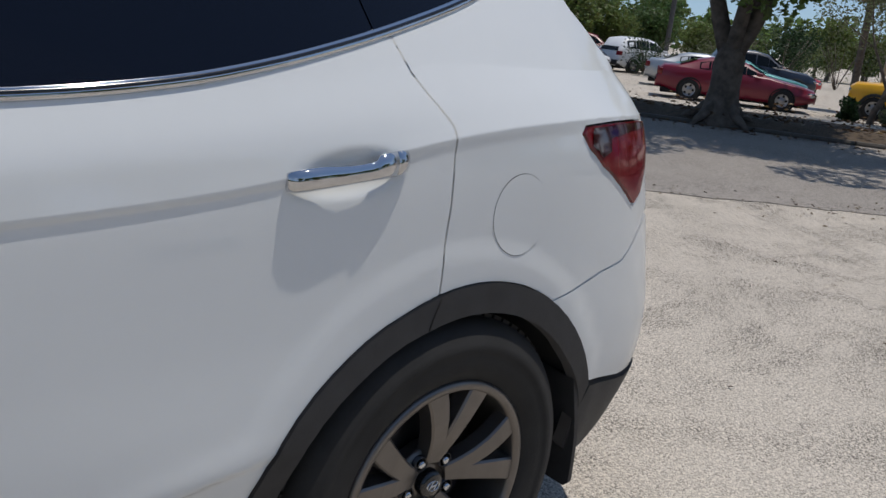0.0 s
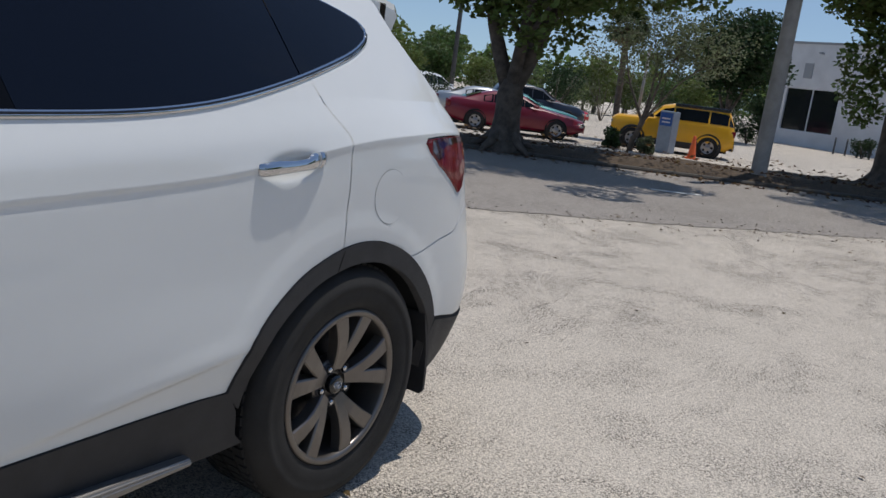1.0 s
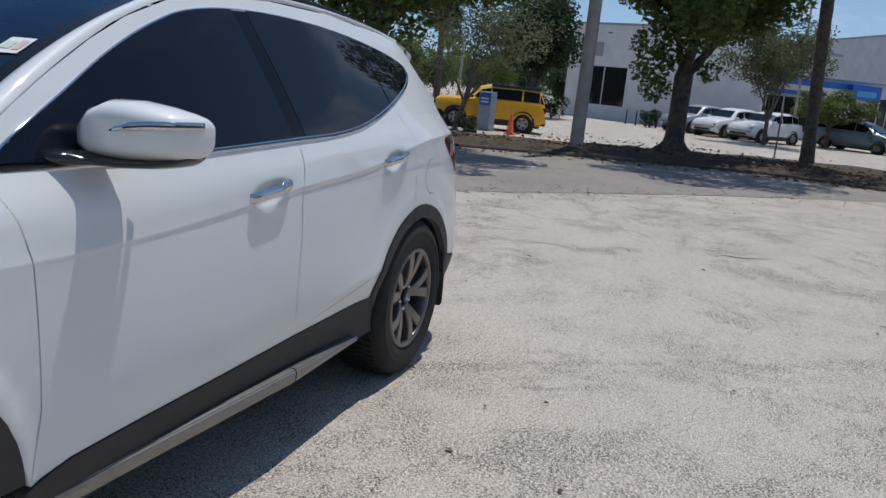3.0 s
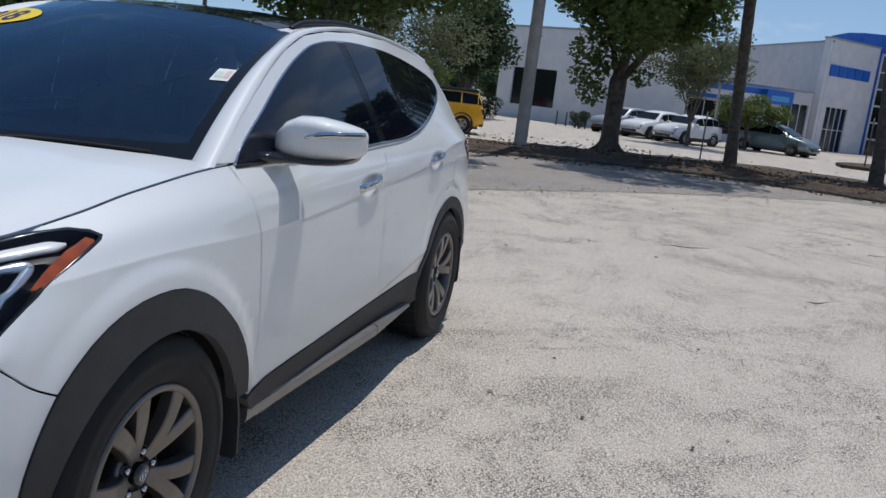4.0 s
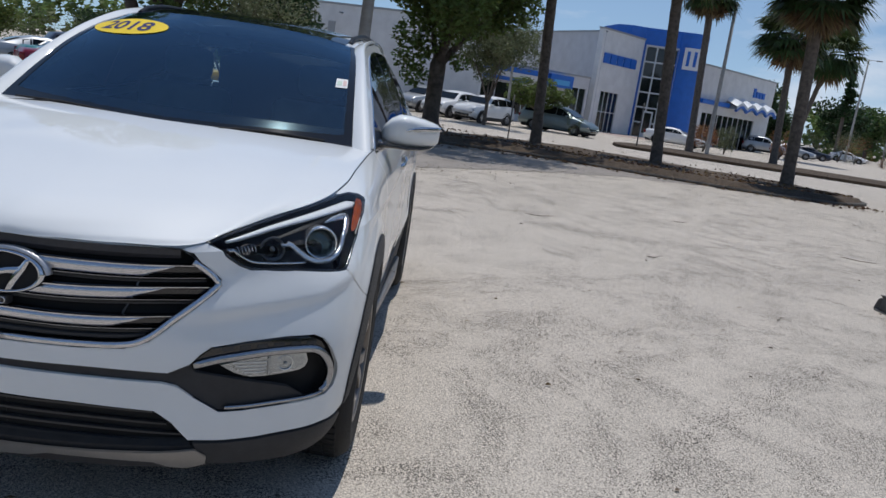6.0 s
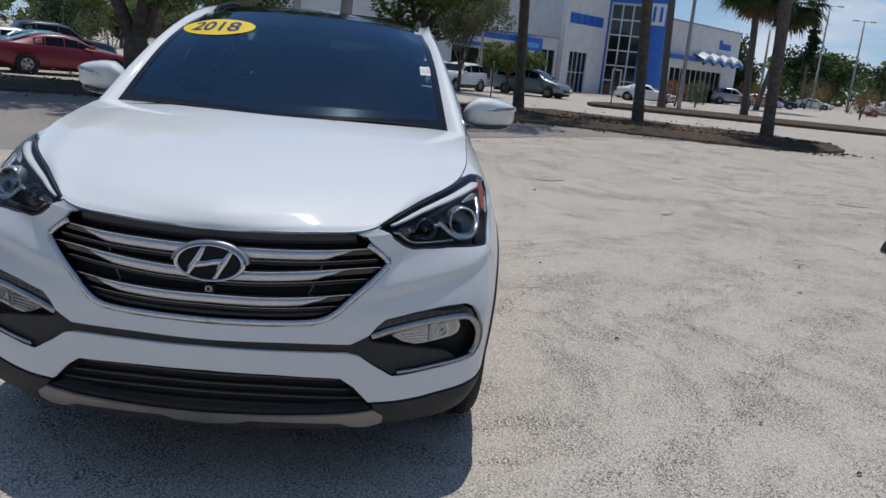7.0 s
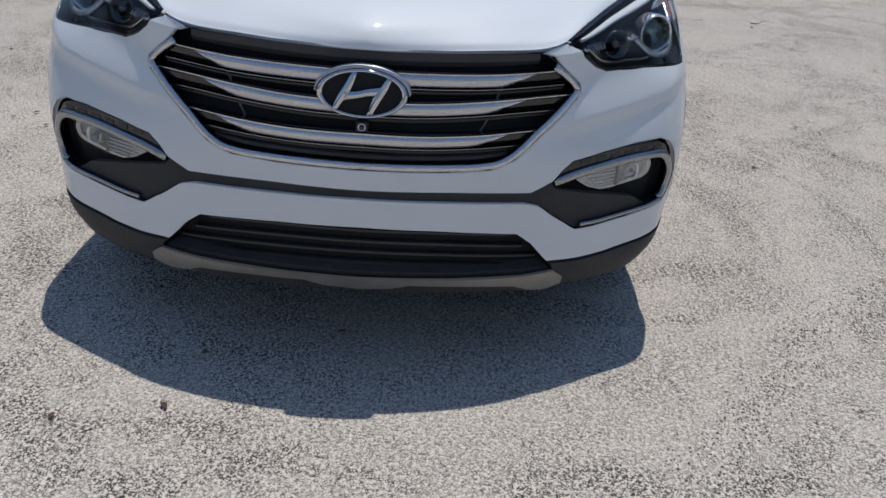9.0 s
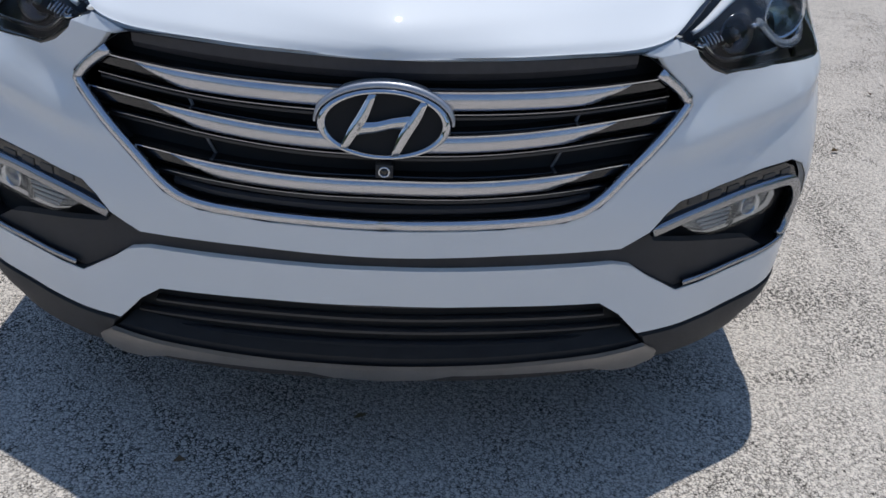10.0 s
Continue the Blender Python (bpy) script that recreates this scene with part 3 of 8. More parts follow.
def ribbon(pts, normals, width, thick, close=False):
    """A flat moulding laid along points: width across, thick along the normals."""
    bm = bmesh.new()
    pts, normals = [Vector(p) for p in pts], [Vector(n).normalized() for n in normals]
    rings = []
    for i, (p, n) in enumerate(zip(pts, normals)):
        d = (pts[min(i + 1, len(pts) - 1)] - pts[max(i - 1, 0)]).normalized()
        c = d.cross(n).normalized() * (width[min(i, len(width) - 1)] if isinstance(width, list) else width) / 2
        t = n * thick
        rings.append([bm.verts.new(q) for q in (p - c - 0.3 * t, p - c * 0.9 + 0.6 * t, p - c * 0.5 + t, p + c * 0.5 + t, p + c * 0.9 + 0.6 * t, p + c - 0.3 * t)])
    for a, b in zip(rings, rings[1:]):
        for k in range(6):
            bm.faces.new((a[k], a[(k + 1) % 6], b[(k + 1) % 6], b[k]))
    bm.faces.new(rings[0][::-1])
    bm.faces.new(rings[-1])
    return bm


def on_body(uv, lift=0.0, surf=body):
    e = 1e-3
    p = surf(*uv)
    n = np.cross(surf(uv[0] + e, uv[1]) - surf(uv[0] - e, uv[1]), surf(uv[0], uv[1] + e) - surf(uv[0], uv[1] - e))
    n /= np.linalg.norm(n) + 1e-12
    if n[1] * p[1] < 0 or (p[1] < 1e-6 and n[0] < 0):
        n = -n
    return p + lift * n, n


def trim(uvs, width, thick, lift=0.0, surf=body, mirror=False):
    pn = [on_body(q, lift, surf) for q in uvs]
    m = np.array((1, -1, 1)) if mirror else np.ones(3)
    return ribbon([p * m for p, n in pn], [n * m for p, n in pn], width, thick)


def mirrored(bm):
    bmesh.ops.scale(bm, vec=(1, -1, 1), verts=bm.verts)
    bmesh.ops.reverse_faces(bm, faces=bm.faces)
    return bm


suv = thing("white_suv", "clean white SUV with black lower mouldings on pale asphalt", "car")

# outlines shared by neighbouring panels
S = side
arch_f_door = [S(*p) for p in arch(AXLE_F, 44, 176)]
arch_f_nose = [S(*p) for p in arch(AXLE_F, 44, 0)]
lamp_in, lamp_low = (2.01, 6.0), [(2.03, 5.75), (2.23, 4.87), (2.40, 4.58), (2.58, 4.43), (3.2, 4.37), (4.0, 4.29), (4.16, 4.30)]
lamp_out = [(4.24, 4.36), (4.68, 4.87), (5.02, 5.5), (5.26, 5.95), (5.28, 6.08), (5.14, 6.35)]
lamp_top = [(4.88, 6.64), (4.54, 6.82), (4.0, 6.94), (3.3, 6.97), (2.7, 6.95), (2.3, 6.8), (2.08, 6.4)]
seam_b = [(4.16, 4.30), (4.6, 3.88), S(*arch(AXLE_F, 44, 44)[0])]
door_f = [S(.822, .395), S(.800, .575), S(.806, .72), S(.812, .866), S(.835, 1.0), (7.0, 7.0)]
sill_line = [S(.822, .395), S(.70, .418), S(.46, .429), S(.12, .438), S(-.28, .451), S(-.55, .457), S(-.905, .462)]
door_m = [S(-.312, .452), S(-.291, .60), S(-.300, .70), S(-.309, .813), S(-.322, .984), S(-.338, 1.05), (9.11, 7.0)]
door_r_low = S(*arch(AXLE_R, 82, 82)[0])
door_r = [door_r_low, S(-1.297, .883), S(-1.307, .96), S(-1.310, 1.03), (10.913, 5.40), (10.90, 5.62), (10.867, 6.03), (10.82, 6.5), (10.784, 6.90), (10.782, 7.0), (10.776, 7.012)]
arch_r_fore = [S(*p) for p in arch(AXLE_R, 82, 13, n=12)]
arch_r_aft = [S(*p) for p in arch(AXLE_R, 82, 126, n=10)]
arch_r_bump = [S(*p) for p in arch(AXLE_R, 126, 162, n=8)]
seam_r = [arch_r_aft[-1], S(-1.70, .745), S(-1.80, .770), (12.56, 3.08), (12.9, 3.3)]
tail_low = [(12.72, 3.62), (12.45, 3.84), (12.22, 4.06), (12.05, 4.38), (11.98, 4.70), (12.03, 4.86)]
tail_top = [(12.5, 4.89), (13.0, 4.89), (13.55, 4.85)]
tail_back = [(13.62, 4.6), (13.55, 4.2), (13.35, 3.9), (13.0, 3.65), (12.78, 3.58)]
fog_top = [front(0, .533), front(.22, .534), front(.43, .526), (1.93, 2.66), (2.04, 2.86), (2.16, 3.0), (2.6, 3.1), (3.2, 3.17), (3.58, 3.19), (3.76, 3.1), (3.90, 2.9)]
fog_low = [(4.10, 2.45), (4.12, 2.2), (4.06, 2.0), (3.9, 1.88), (3.2, 1.77), (2.6, 1.72), (2.33, 1.72), front(.50, .458), front(.46, .489), front(.42, .500), front(.2, .509), front(0, .512)]
lgrille = [front(0, .433), front(.2, .428), front(.405, .413), front(.449, .381), front(.498, .326)]
WHITE_LOW = [(2.06, 1.12), (2.4, 1.10), (2.9, 1.12), (3.4, 1.2), (3.9, 1.26), (4.25, 1.2)]
grille_o = [front(0, .588), front(.2, .589), front(.315, .594), front(.375, .616), front(.44, .676), front(.527, .762), front(.532, .792), front(.478, .838), front(.424, .873)]

BELT = np.array([body(6.5 + .1 * k, 7.0) for k in range(80)])[::-1]
BELT_N = np.array([on_body((6.5 + .1 * k, 6.999))[1] for k in range(80)])[::-1]


def z7(x):
    return float(np.interp(x, BELT[:, 0], BELT[:, 2]))


def cabin(x, z):
    """Side of the cabin above the belt line."""
    y7, zb = float(np.interp(x, BELT[:, 0], BELT[:, 1])), z7(x)
    h = z - zb
    if h < 0:
        return np.array((x, y7, z))
    k = min(1.0, max(0.0, (-x - .6) / .9))
    a = .42 + .17 * k * k * (3 - 2 * k)
    return np.array((x, y7 - a * h - .16 * h * abs(h), z))


BELT_U = np.array([6.5 + .1 * k for k in range(80)])[::-1]


def tall(u, v):
    """The body skin carried on above the belt line up the side of the cabin."""
    if v <= 7:
        return body(u, v)
    b = body(u, 7.0)
    return cabin(b[0], b[2] + (v - 7) * .45)


def up(x, z):
    return (float(np.interp(x, BELT[:, 0], BELT_U)), 7 + (z - z7(x)) / .45)


win_top = catmull([(.86, 1.108), (.79, 1.163), (.61, 1.260), (.45, 1.346), (.30, 1.414), (.17, 1.462), (.06, 1.494), (-.1, 1.519), (-.29, 1.532), (-.5, 1.534), (-.8, 1.522), (-1.1, 1.497), (-1.35, 1.461), (-1.49, 1.428), (-1.535, 1.405), (-1.540, 1.386)], 4)
win_low = catmull([(-1.540, 1.386), (-1.51, 1.359), (-1.42, 1.318), (-1.25, 1.264), (-1.1, 1.222), (-.95, 1.186), (-.8, 1.159), (-.6, 1.139), (-.3, 1.128), (.1, 1.115), (.5, 1.105), (.86, 1.101)], 4)
frame_out = [(.945, 1.118), (.79, 1.214), (.62, 1.312), (.45, 1.398), (.30, 1.462), (.085, 1.530), (-.15, 1.564), (-.45, 1.585), (-.9, 1.583), (-1.35, 1.556), (-1.62, 1.522), (-1.67, 1.49), (-1.715, 1.41), (-1.79, 1.33), (-1.875, 1.26)]
kf = min(range(len(win_low)), key=lambda i: abs(win_low[i][0] + .80))
kc = min(range(len(win_low)), key=lambda i: abs(win_low[i][0] + 1.205))
belt_end = next(p[0] for p in reversed(win_low[:kf + 1]))
# the rear door ends at the corner of its window; quarter panel, pillars and window frame are one pressing
door_r_up = [up(*win_low[kc])]
above_door = [up(*p) for p in win_low[kc + 1:kf + 1]]
frame_up = [up(*p) for p in win_low[:kc]][::-1] + [up(*p) for p in win_top[::-1]][1:] + [up(*p) for p in frame_out]

fender = seam_b[::-1][:1] + arch_f_door[1:-1] + door_f + row(7.0, 6.6, 4.62, 10) + [(4.50, 6.97), (4.46, 6.88), (4.54, 6.82), (4.88, 6.64)] + lamp_out[::-1] + seam_b[:2]
both("fender", fender, PAINT, suv, step=(.08, .08))
both("front_door", door_f[::-1] + sill_line[1:4] + door_m + row(7.0, 8.6, 7.2, 6), PAINT, suv, step=(.04, .08))
both("rear_door", door_m[::-1] + sill_line[5:] + arch_r_fore[::-1][1:] + door_r[1:] + door_r_up + above_door + row(7.0, float(np.interp(win_low[kf][0], BELT[:, 0], BELT_U)) - .1, 9.2, 5), PAINT, suv, step=(.04, .06), surf=tall)
quarter = door_r[::-1] + arch_r_aft[1:] + seam_r[1:] + [(13.33, 3.47), (13.58, 4.1)] + tail_back[2:] + tail_low + tail_top + [(13.62, 5.4), (13.7, 6.2), (13.7, 7.0)] + frame_up[::-1] + door_r_up[::-1]
both("rear_quarter_panel", quarter, PAINT, suv, surf=tall, step=(.06, .07))
rear_bumper = seam_r + [(13.3, 3.45), (14, 3.3), (16, 3.3), (16, 1.0), (14, 1.0), (13.2, 1.0)] + dense([(12.9, 1.02), S(-1.80, .50)], 5)[1:] + arch_r_bump[::-1][1:-1]
skin("rear_bumper", rear_bumper, PAINT, suv, mirror='join', keep=16)
skin("tailgate", [(13.35, 3.5), (14, 3.35), (16, 3.35), (16, 7), (13.75, 7), (13.75, 6.2), (13.68, 5.2), (13.66, 4.95), (13.65, 4.5), (13.6, 4.2)], PAINT, suv, mirror='join', keep=16)
bumper_out = fog_top + fog_low + lgrille + WHITE_LOW + [arch_f_nose[-1], *arch_f_nose[::-1][1:]] + seam_b[::-1][1:] + lamp_low[::-1] + [lamp_in] + [(1.97, 5.98), (1.84, 5.78)] + grille_o[::-1]
skin("front_bumper", bumper_out, PAINT, suv, mirror='join', keep=0, step=(0.1, 0.06))

# added inner shell, coloured near black to stand for shade behind joints and openings
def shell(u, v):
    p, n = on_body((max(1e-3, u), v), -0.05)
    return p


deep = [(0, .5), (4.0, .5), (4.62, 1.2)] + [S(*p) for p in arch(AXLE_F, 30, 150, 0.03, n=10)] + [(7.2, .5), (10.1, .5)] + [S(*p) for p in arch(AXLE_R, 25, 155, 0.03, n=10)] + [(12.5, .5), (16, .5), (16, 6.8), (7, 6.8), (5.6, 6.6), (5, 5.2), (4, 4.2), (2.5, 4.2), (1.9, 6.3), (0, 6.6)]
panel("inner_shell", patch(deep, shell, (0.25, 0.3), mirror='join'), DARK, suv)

# black mouldings: arches, sills, lower bumpers
ring_f = [S(*p) for p in arch(AXLE_F, 0, 174, n=26)] + [S(*p) for p in arch(AXLE_F, 172, 2, inner=True, n=26)]
both("arch_moulding", ring_f, CLAD, suv, lift=0.005, rim=0.03, gap=0.0, step=(0.1, 0.12))
ring_r = [S(*p) for p in arch(AXLE_R, 12, 164, n=26)] + [S(*p) for p in arch(AXLE_R, 170, 6, inner=True, n=26)]
both("arch_moulding", ring_r, CLAD, suv, lift=0.007, rim=0.03, gap=0.0, step=(0.1, 0.12))
for mir in (False, True):
    part("moulding_joint", trim([S(AXLE_R + r * math.cos(radians(a)), HUB_Z + r * math.sin(radians(a))) for r, a in zip(np.linspace(.376, .428, 6), np.linspace(77, 82, 6))], .0035, .001, .0075, mirror=mir), DARK, suv)
sill = [S(.845, .39)] + sill_line[1:-1] + [S(-.91, .462), S(-.945, .40), S(-.955, .33), (10.25, .1)] + row(.05, 10.0, 7.3, 10) + [(7.15, .3)]
both("sill_moulding", sill, CLAD, suv, lift=0.005, rim=0.03, gap=0.0)
low_r = [S(-1.81, .49), (12.9, 1.0), (13.2, .98), (14, .98), (16, .98), (16, .45), (14, .45), (13.4, .40), (13.0, .18), (12.6, 0.02), (12.3, .03), (12.12, .3), (12.1, .75)]
skin("rear_lower_moulding", low_r, CLAD, suv, lift=0.006, rim=0.03, mirror='join', keep=16)
low_f = [(2.03, 1.09)] + [(u, v - .03) for u, v in WHITE_LOW[1:]] + [(4.42, 1.2), (4.50, 1.05), (4.46, .85), (4.3, .55), (4.1, .28), (3.8, .08), (3.4, .0), (2.9, .08), (2.4, .2), (2.24, .28), (2.1, .8)]
both("front_lower_moulding", low_f, CLAD, suv, lift=0.003, rim=0.03)
bm = boxed(-1.95, 1.80, -.62, .62, .25, .36)
part("underbody", bm, DARK, suv)
for s in (1, -1):
    for cx in (AXLE_F, AXLE_R):
        bm = bmesh.new()
        pts = arch(cx, 180, 6, 0.012, inner=True, n=24)
        ra = [bm.verts.new((x, s * 0.890, z)) for x, z in pts]
        rb = [bm.verts.new((x, s * 0.50, z)) for x, z in pts]
        for i in range(len(pts) - 1):
            bm.faces.new((ra[i], ra[i + 1], rb[i + 1], rb[i]))
        bm.faces.new(rb)
        part("wheel_arch_liner", bm, DARK, suv)
        # mud flap behind the wheel
        bm = bmesh.new()
        xa = cx - 0.435
        prof = catmull([(xa + .03, .52), (xa - .005, .38), (xa - .012, .27), (xa - .010, .225)], 3)
        for yy in (0.70, 0.905):
            for k, (x, z) in enumerate(prof):
                for d in (0, .012):
                    bm.verts.new((x + d, s * (yy - (.012 if k == len(prof) - 1 and yy > .8 else 0)), z))
        bm.verts.ensure_lookup_table()
        n = len(prof)
        for k in range(n - 1):
            a, b = 2 * k, 2 * n + 2 * k
            for q in ((a, a + 2, b + 2, b), (a + 1, b + 1, b + 3, a + 3), (a, a + 1, a + 3, a + 2), (b, b + 2, b + 3, b + 1)):
                bm.faces.new([bm.verts[i] for i in q])
        bm.faces.new([bm.verts[i] for i in (2 * n - 2, 2 * n - 1, 4 * n - 1, 4 * n - 2)])
        bmesh.ops.recalc_face_normals(bm, faces=bm.faces)
        part("mud_flap", bm, CLAD, suv, smooth=False)
    # running board with a silver edge
    bm = bmesh.new()
    for x0, x1 in ((-.285, .80), (-.80, -.293)):
        sec = [(.86, .334), (.900, .343), (.916, .338), (.920, .326), (.916, .294), (.88, .282)]
        ends = []
        for x in (x0, x1):
            squash = .45 if x == -.80 else 1.0
            k_in = .045 if x == .80 else .014 if x == -.80 else 0
            ends.append([bm.verts.new((x, s * (y - k_in), .308 + (z - .308) * squash)) for y, z in sec])
        for k in range(len(sec) - 1):
            bm.faces.new((ends[0][k], ends[0][k + 1], ends[1][k + 1], ends[1][k]))
        for e in ends:
            bm.faces.new(e)
    bmesh.ops.recalc_face_normals(bm, faces=bm.faces)
    bmesh.ops.bevel(bm, geom=[e for e in bm.edges if abs(e.verts[0].co.x - e.verts[1].co.x) > .2], offset=.004, segments=2, affect='EDGES')
    part("running_board", bm, SILVER, suv, "silver-grey running board trim", smooth=False)

# ---- bonnet, glass and roof ----
B7 = lambda u: body(u, 7.0)
LAMP_B = 2.2
hood_front = polycurve([(2.206, 0, .869), (2.190, .15, .871), (2.168, .285, .875), (2.130, .410, .877), (2.094, .478, .889), tuple(B7(LAMP_B) + np.array((.007, 0, -.004)))])
hood_side = lambda t: B7(LAMP_B + (7.05 - LAMP_B) * t) + np.array((0, 0, 0.004))
hood_mid = polycurve([(2.206, 0, .869), (2.199, 0, .888), (2.172, 0, .914), (2.115, 0, .944), (2.04, 0, .968), (1.85, 0, 1.015), (1.60, 0, 1.062), (1.35, 0, 1.103), (1.15, 0, 1.133)])
hood_rear_c = polycurve([(1.15, 0, 1.133), (1.125, .25, 1.133), (1.05, .50, 1.128), (.89, .803, 1.114)])
hood_surf = coons(hood_front, hood_rear_c, hood_mid, hood_side)


def hood(s, t):
    p = hood_surf(s, t)
    # lip rolls down at the front edge
    roll = math.exp(-(t / 0.045) ** 2)
    p = p + np.array((0.0, 0, 0.005 * (1 - math.exp(-(t / 0.03) ** 2)) * math.exp(-(t / .5) ** 2) * (1 - s ** 6)))
    # soft crease that runs from the lamp to the pillar
    c = math.exp(-((s - 0.80) / 0.10) ** 2) * math.sin(math.pi * min(1, max(0, t))) * 0.007
    return p + np.array((0, 0, c))


def grid_panel(surf, ss, ts, rim):
    """A regular grid on a surface and its mirror image, with a folded edge round the outside."""
    V, N, F = [], [], []
    for t in ts:
        for s in ss:
            e = 1e-3
            n = np.cross(surf(s + e, t) - surf(s - e, t), surf(s, t + e) - surf(s, max(0, t - e)))
            n /= np.linalg.norm(n) + 1e-12
            n = n if n[2] > 0 else -n
            if s == 0:
                n[1] = 0
            V.append(surf(s, t))
            N.append(n)
    w = len(ss)
    for j in range(len(ts) - 1):
        for i in range(w - 1):
            k = j * w + i
            F.append([k, k + w, k + w + 1, k + 1])
    border = list(range(w)) + [j * w + w - 1 for j in range(1, len(ts))] + [(len(ts) - 1) * w + i for i in range(w - 2, -1, -1)]
    k0 = len(V)
    for k in border:
        V.append(V[k] - rim * N[k] + np.array((-.004, 0, 0)))
        N.append(N[k])
    for i in range(len(border) - 1):
        F.append([border[i], border[i + 1], k0 + i + 1, k0 + i])
    V, N = np.array(V), np.array(N)
    a, b, c = V[F[0][0]], V[F[0][1]], V[F[0][2]]
    if np.dot(np.cross(b - a, c - a), N[F[0][0]]) < 0:
        F = [f[::-1] for f in F]
    M = np.array((1, -1, 1))
    return np.vstack((V, V * M)), np.vstack((N, N * M)), F + [[i + len(V) for i in f[::-1]] for f in F]


hood_t = [0, .004, .009, .015, .022, .03, .04, .052, .066] + [.08 + .91 * k / 26 for k in range(27)]
panel("bonnet", grid_panel(hood, [.998 * k / 30 for k in range(31)], hood_t, .012), PAINT, suv)
ws_bot = polycurve([(1.150, 0, 1.122), (1.125, .25, 1.122), (1.06, .47, 1.122), (.940, .718, 1.122)])
ws_top = polycurve([(.230, 0, 1.572), (.215, .22, 1.568), (.165, .42, 1.555), (.085, .572, 1.532)])
ws_side = polycurve([(.940, .718, 1.122), (.75, .684, 1.250), (.55, .652, 1.365), (.32, .615, 1.462), (.085, .572, 1.532)])
ws_mid = polycurve([(1.150, 0, 1.122), (.92, 0, 1.262), (.68, 0, 1.392), (.45, 0, 1.492), (.230, 0, 1.572)])
ws = coons(ws_bot, ws_top, ws_mid, ws_side)
full = dense(SQUARE + [SQUARE[0]], 10)[:-1]
w = panel("windscreen", patch(full, ws, (0.1, 0.05), 0, 0, 'join', 0), SCREEN, suv, "tinted windscreen with a dark shade band")
FRIT = mat("black_glass_border", (.006, .007, .009), .06, spec=.45)
panel("border", patch([(0, -.012), (1, -.012), (1, .075), (.9, .060), (0, .030)], ws, (.1, .03), .002, 0, 'join', 0), FRIT, w, "black printed border of the glass")
for mir in ('', 'flip'):
    panel("border", patch([(.955, .068), (1, .075), (1, 1), (.955, 1)], ws, (.05, .1), .002, 0, mir), FRIT, w)
panel("shade_band", patch([(0, .74), (.955, .70), (.955, 1), (0, 1)], ws, (.1, .1), -.004, 0, 'join', 0), glass("shade_band_film", (.22, .24, .34), .02, 1.05), w, "dark blue shade band")
w.visible_shadow = False
band = [(0, .9), (1, .9), (1, 1), (0, 1)]
panel("windscreen_shade_band", patch(band, ws, (.1, .05), -0.003, 0, 'join', 0), GLOSSBLACK, suv)
edge_band = [(.945, 0), (1, 0), (1, 1), (.945, 1)]
for mir in ('', 'flip'):
    panel("windscreen_border", patch(edge_band, ws, (.035, .05), -0.003, 0, mir), GLOSSBLACK, suv)
panel("windscreen_border", patch([(0, 0), (1, 0), (1, .115), (0, .10)], ws, (.1, .035), -0.004, 0, 'join', 0), GLOSSBLACK, suv)

roof_mid = polycurve([(.235, 0, 1.570), (0, 0, 1.605), (-.4, 0, 1.628), (-.9, 0, 1.625), (-1.4, 0, 1.595), (-1.72, 0, 1.560)])
roof_side = polycurve([(.085, .572, 1.532), (-.15, .575, 1.568), (-.45, .583, 1.590), (-.9, .580, 1.588), (-1.35, .565, 1.560), (-1.68, .545, 1.525)])
roof_rear = polycurve([(-1.72, 0, 1.560), (-1.715, .25, 1.555), (-1.70, .45, 1.540), (-1.68, .545, 1.525)])
roof = coons(ws_top, roof_rear, roof_mid, roof_side)
panel("roof", patch(dense([(.90, 0), (1, 0), (1, 1), (0, 1), (0, .72), (.90, .72), (.90, 0)], 8)[:-1], roof, (.1, .05), 0, 0.01, 'join', 0), PAINT, suv)
panel("glass_roof", patch([(0, 0.005), (.895, 0.005), (.895, .715), (0, .715)], roof, (.1, .05), 0.002, 0.008, 'join', 0), SIDEGLASS, suv, "dark panoramic glass roof")
for s in (1, -1):
    bm = bmesh.new()
    rail = [roof_side(t) * np.array((1, s, 1)) + np.array((0, -s * .035, z)) for t, z in ((.06, .004), (.11, .014), (.18, .021), (.4, .025), (.6, .025), (.8, .023), (.88, .017), (.93, .004))]
    tube(bm, catmull([tuple(p) for p in rail], 4), .013, 8)
    part("roof_rail", bm, RAILBLACK, suv)


win = [tuple(p) for p in win_top[:-1]] + [tuple(p) for p in win_low[:-1]]


def unlean(q):
    """The window dividers lean forward: upright in the slanted plan."""
    return (q[0] - .30 * max(0.0, q[1] - 1.15), q[1])


def lean(poly):
    return [(x + .30 * max(0.0, z - 1.15), z) for x, z in poly]


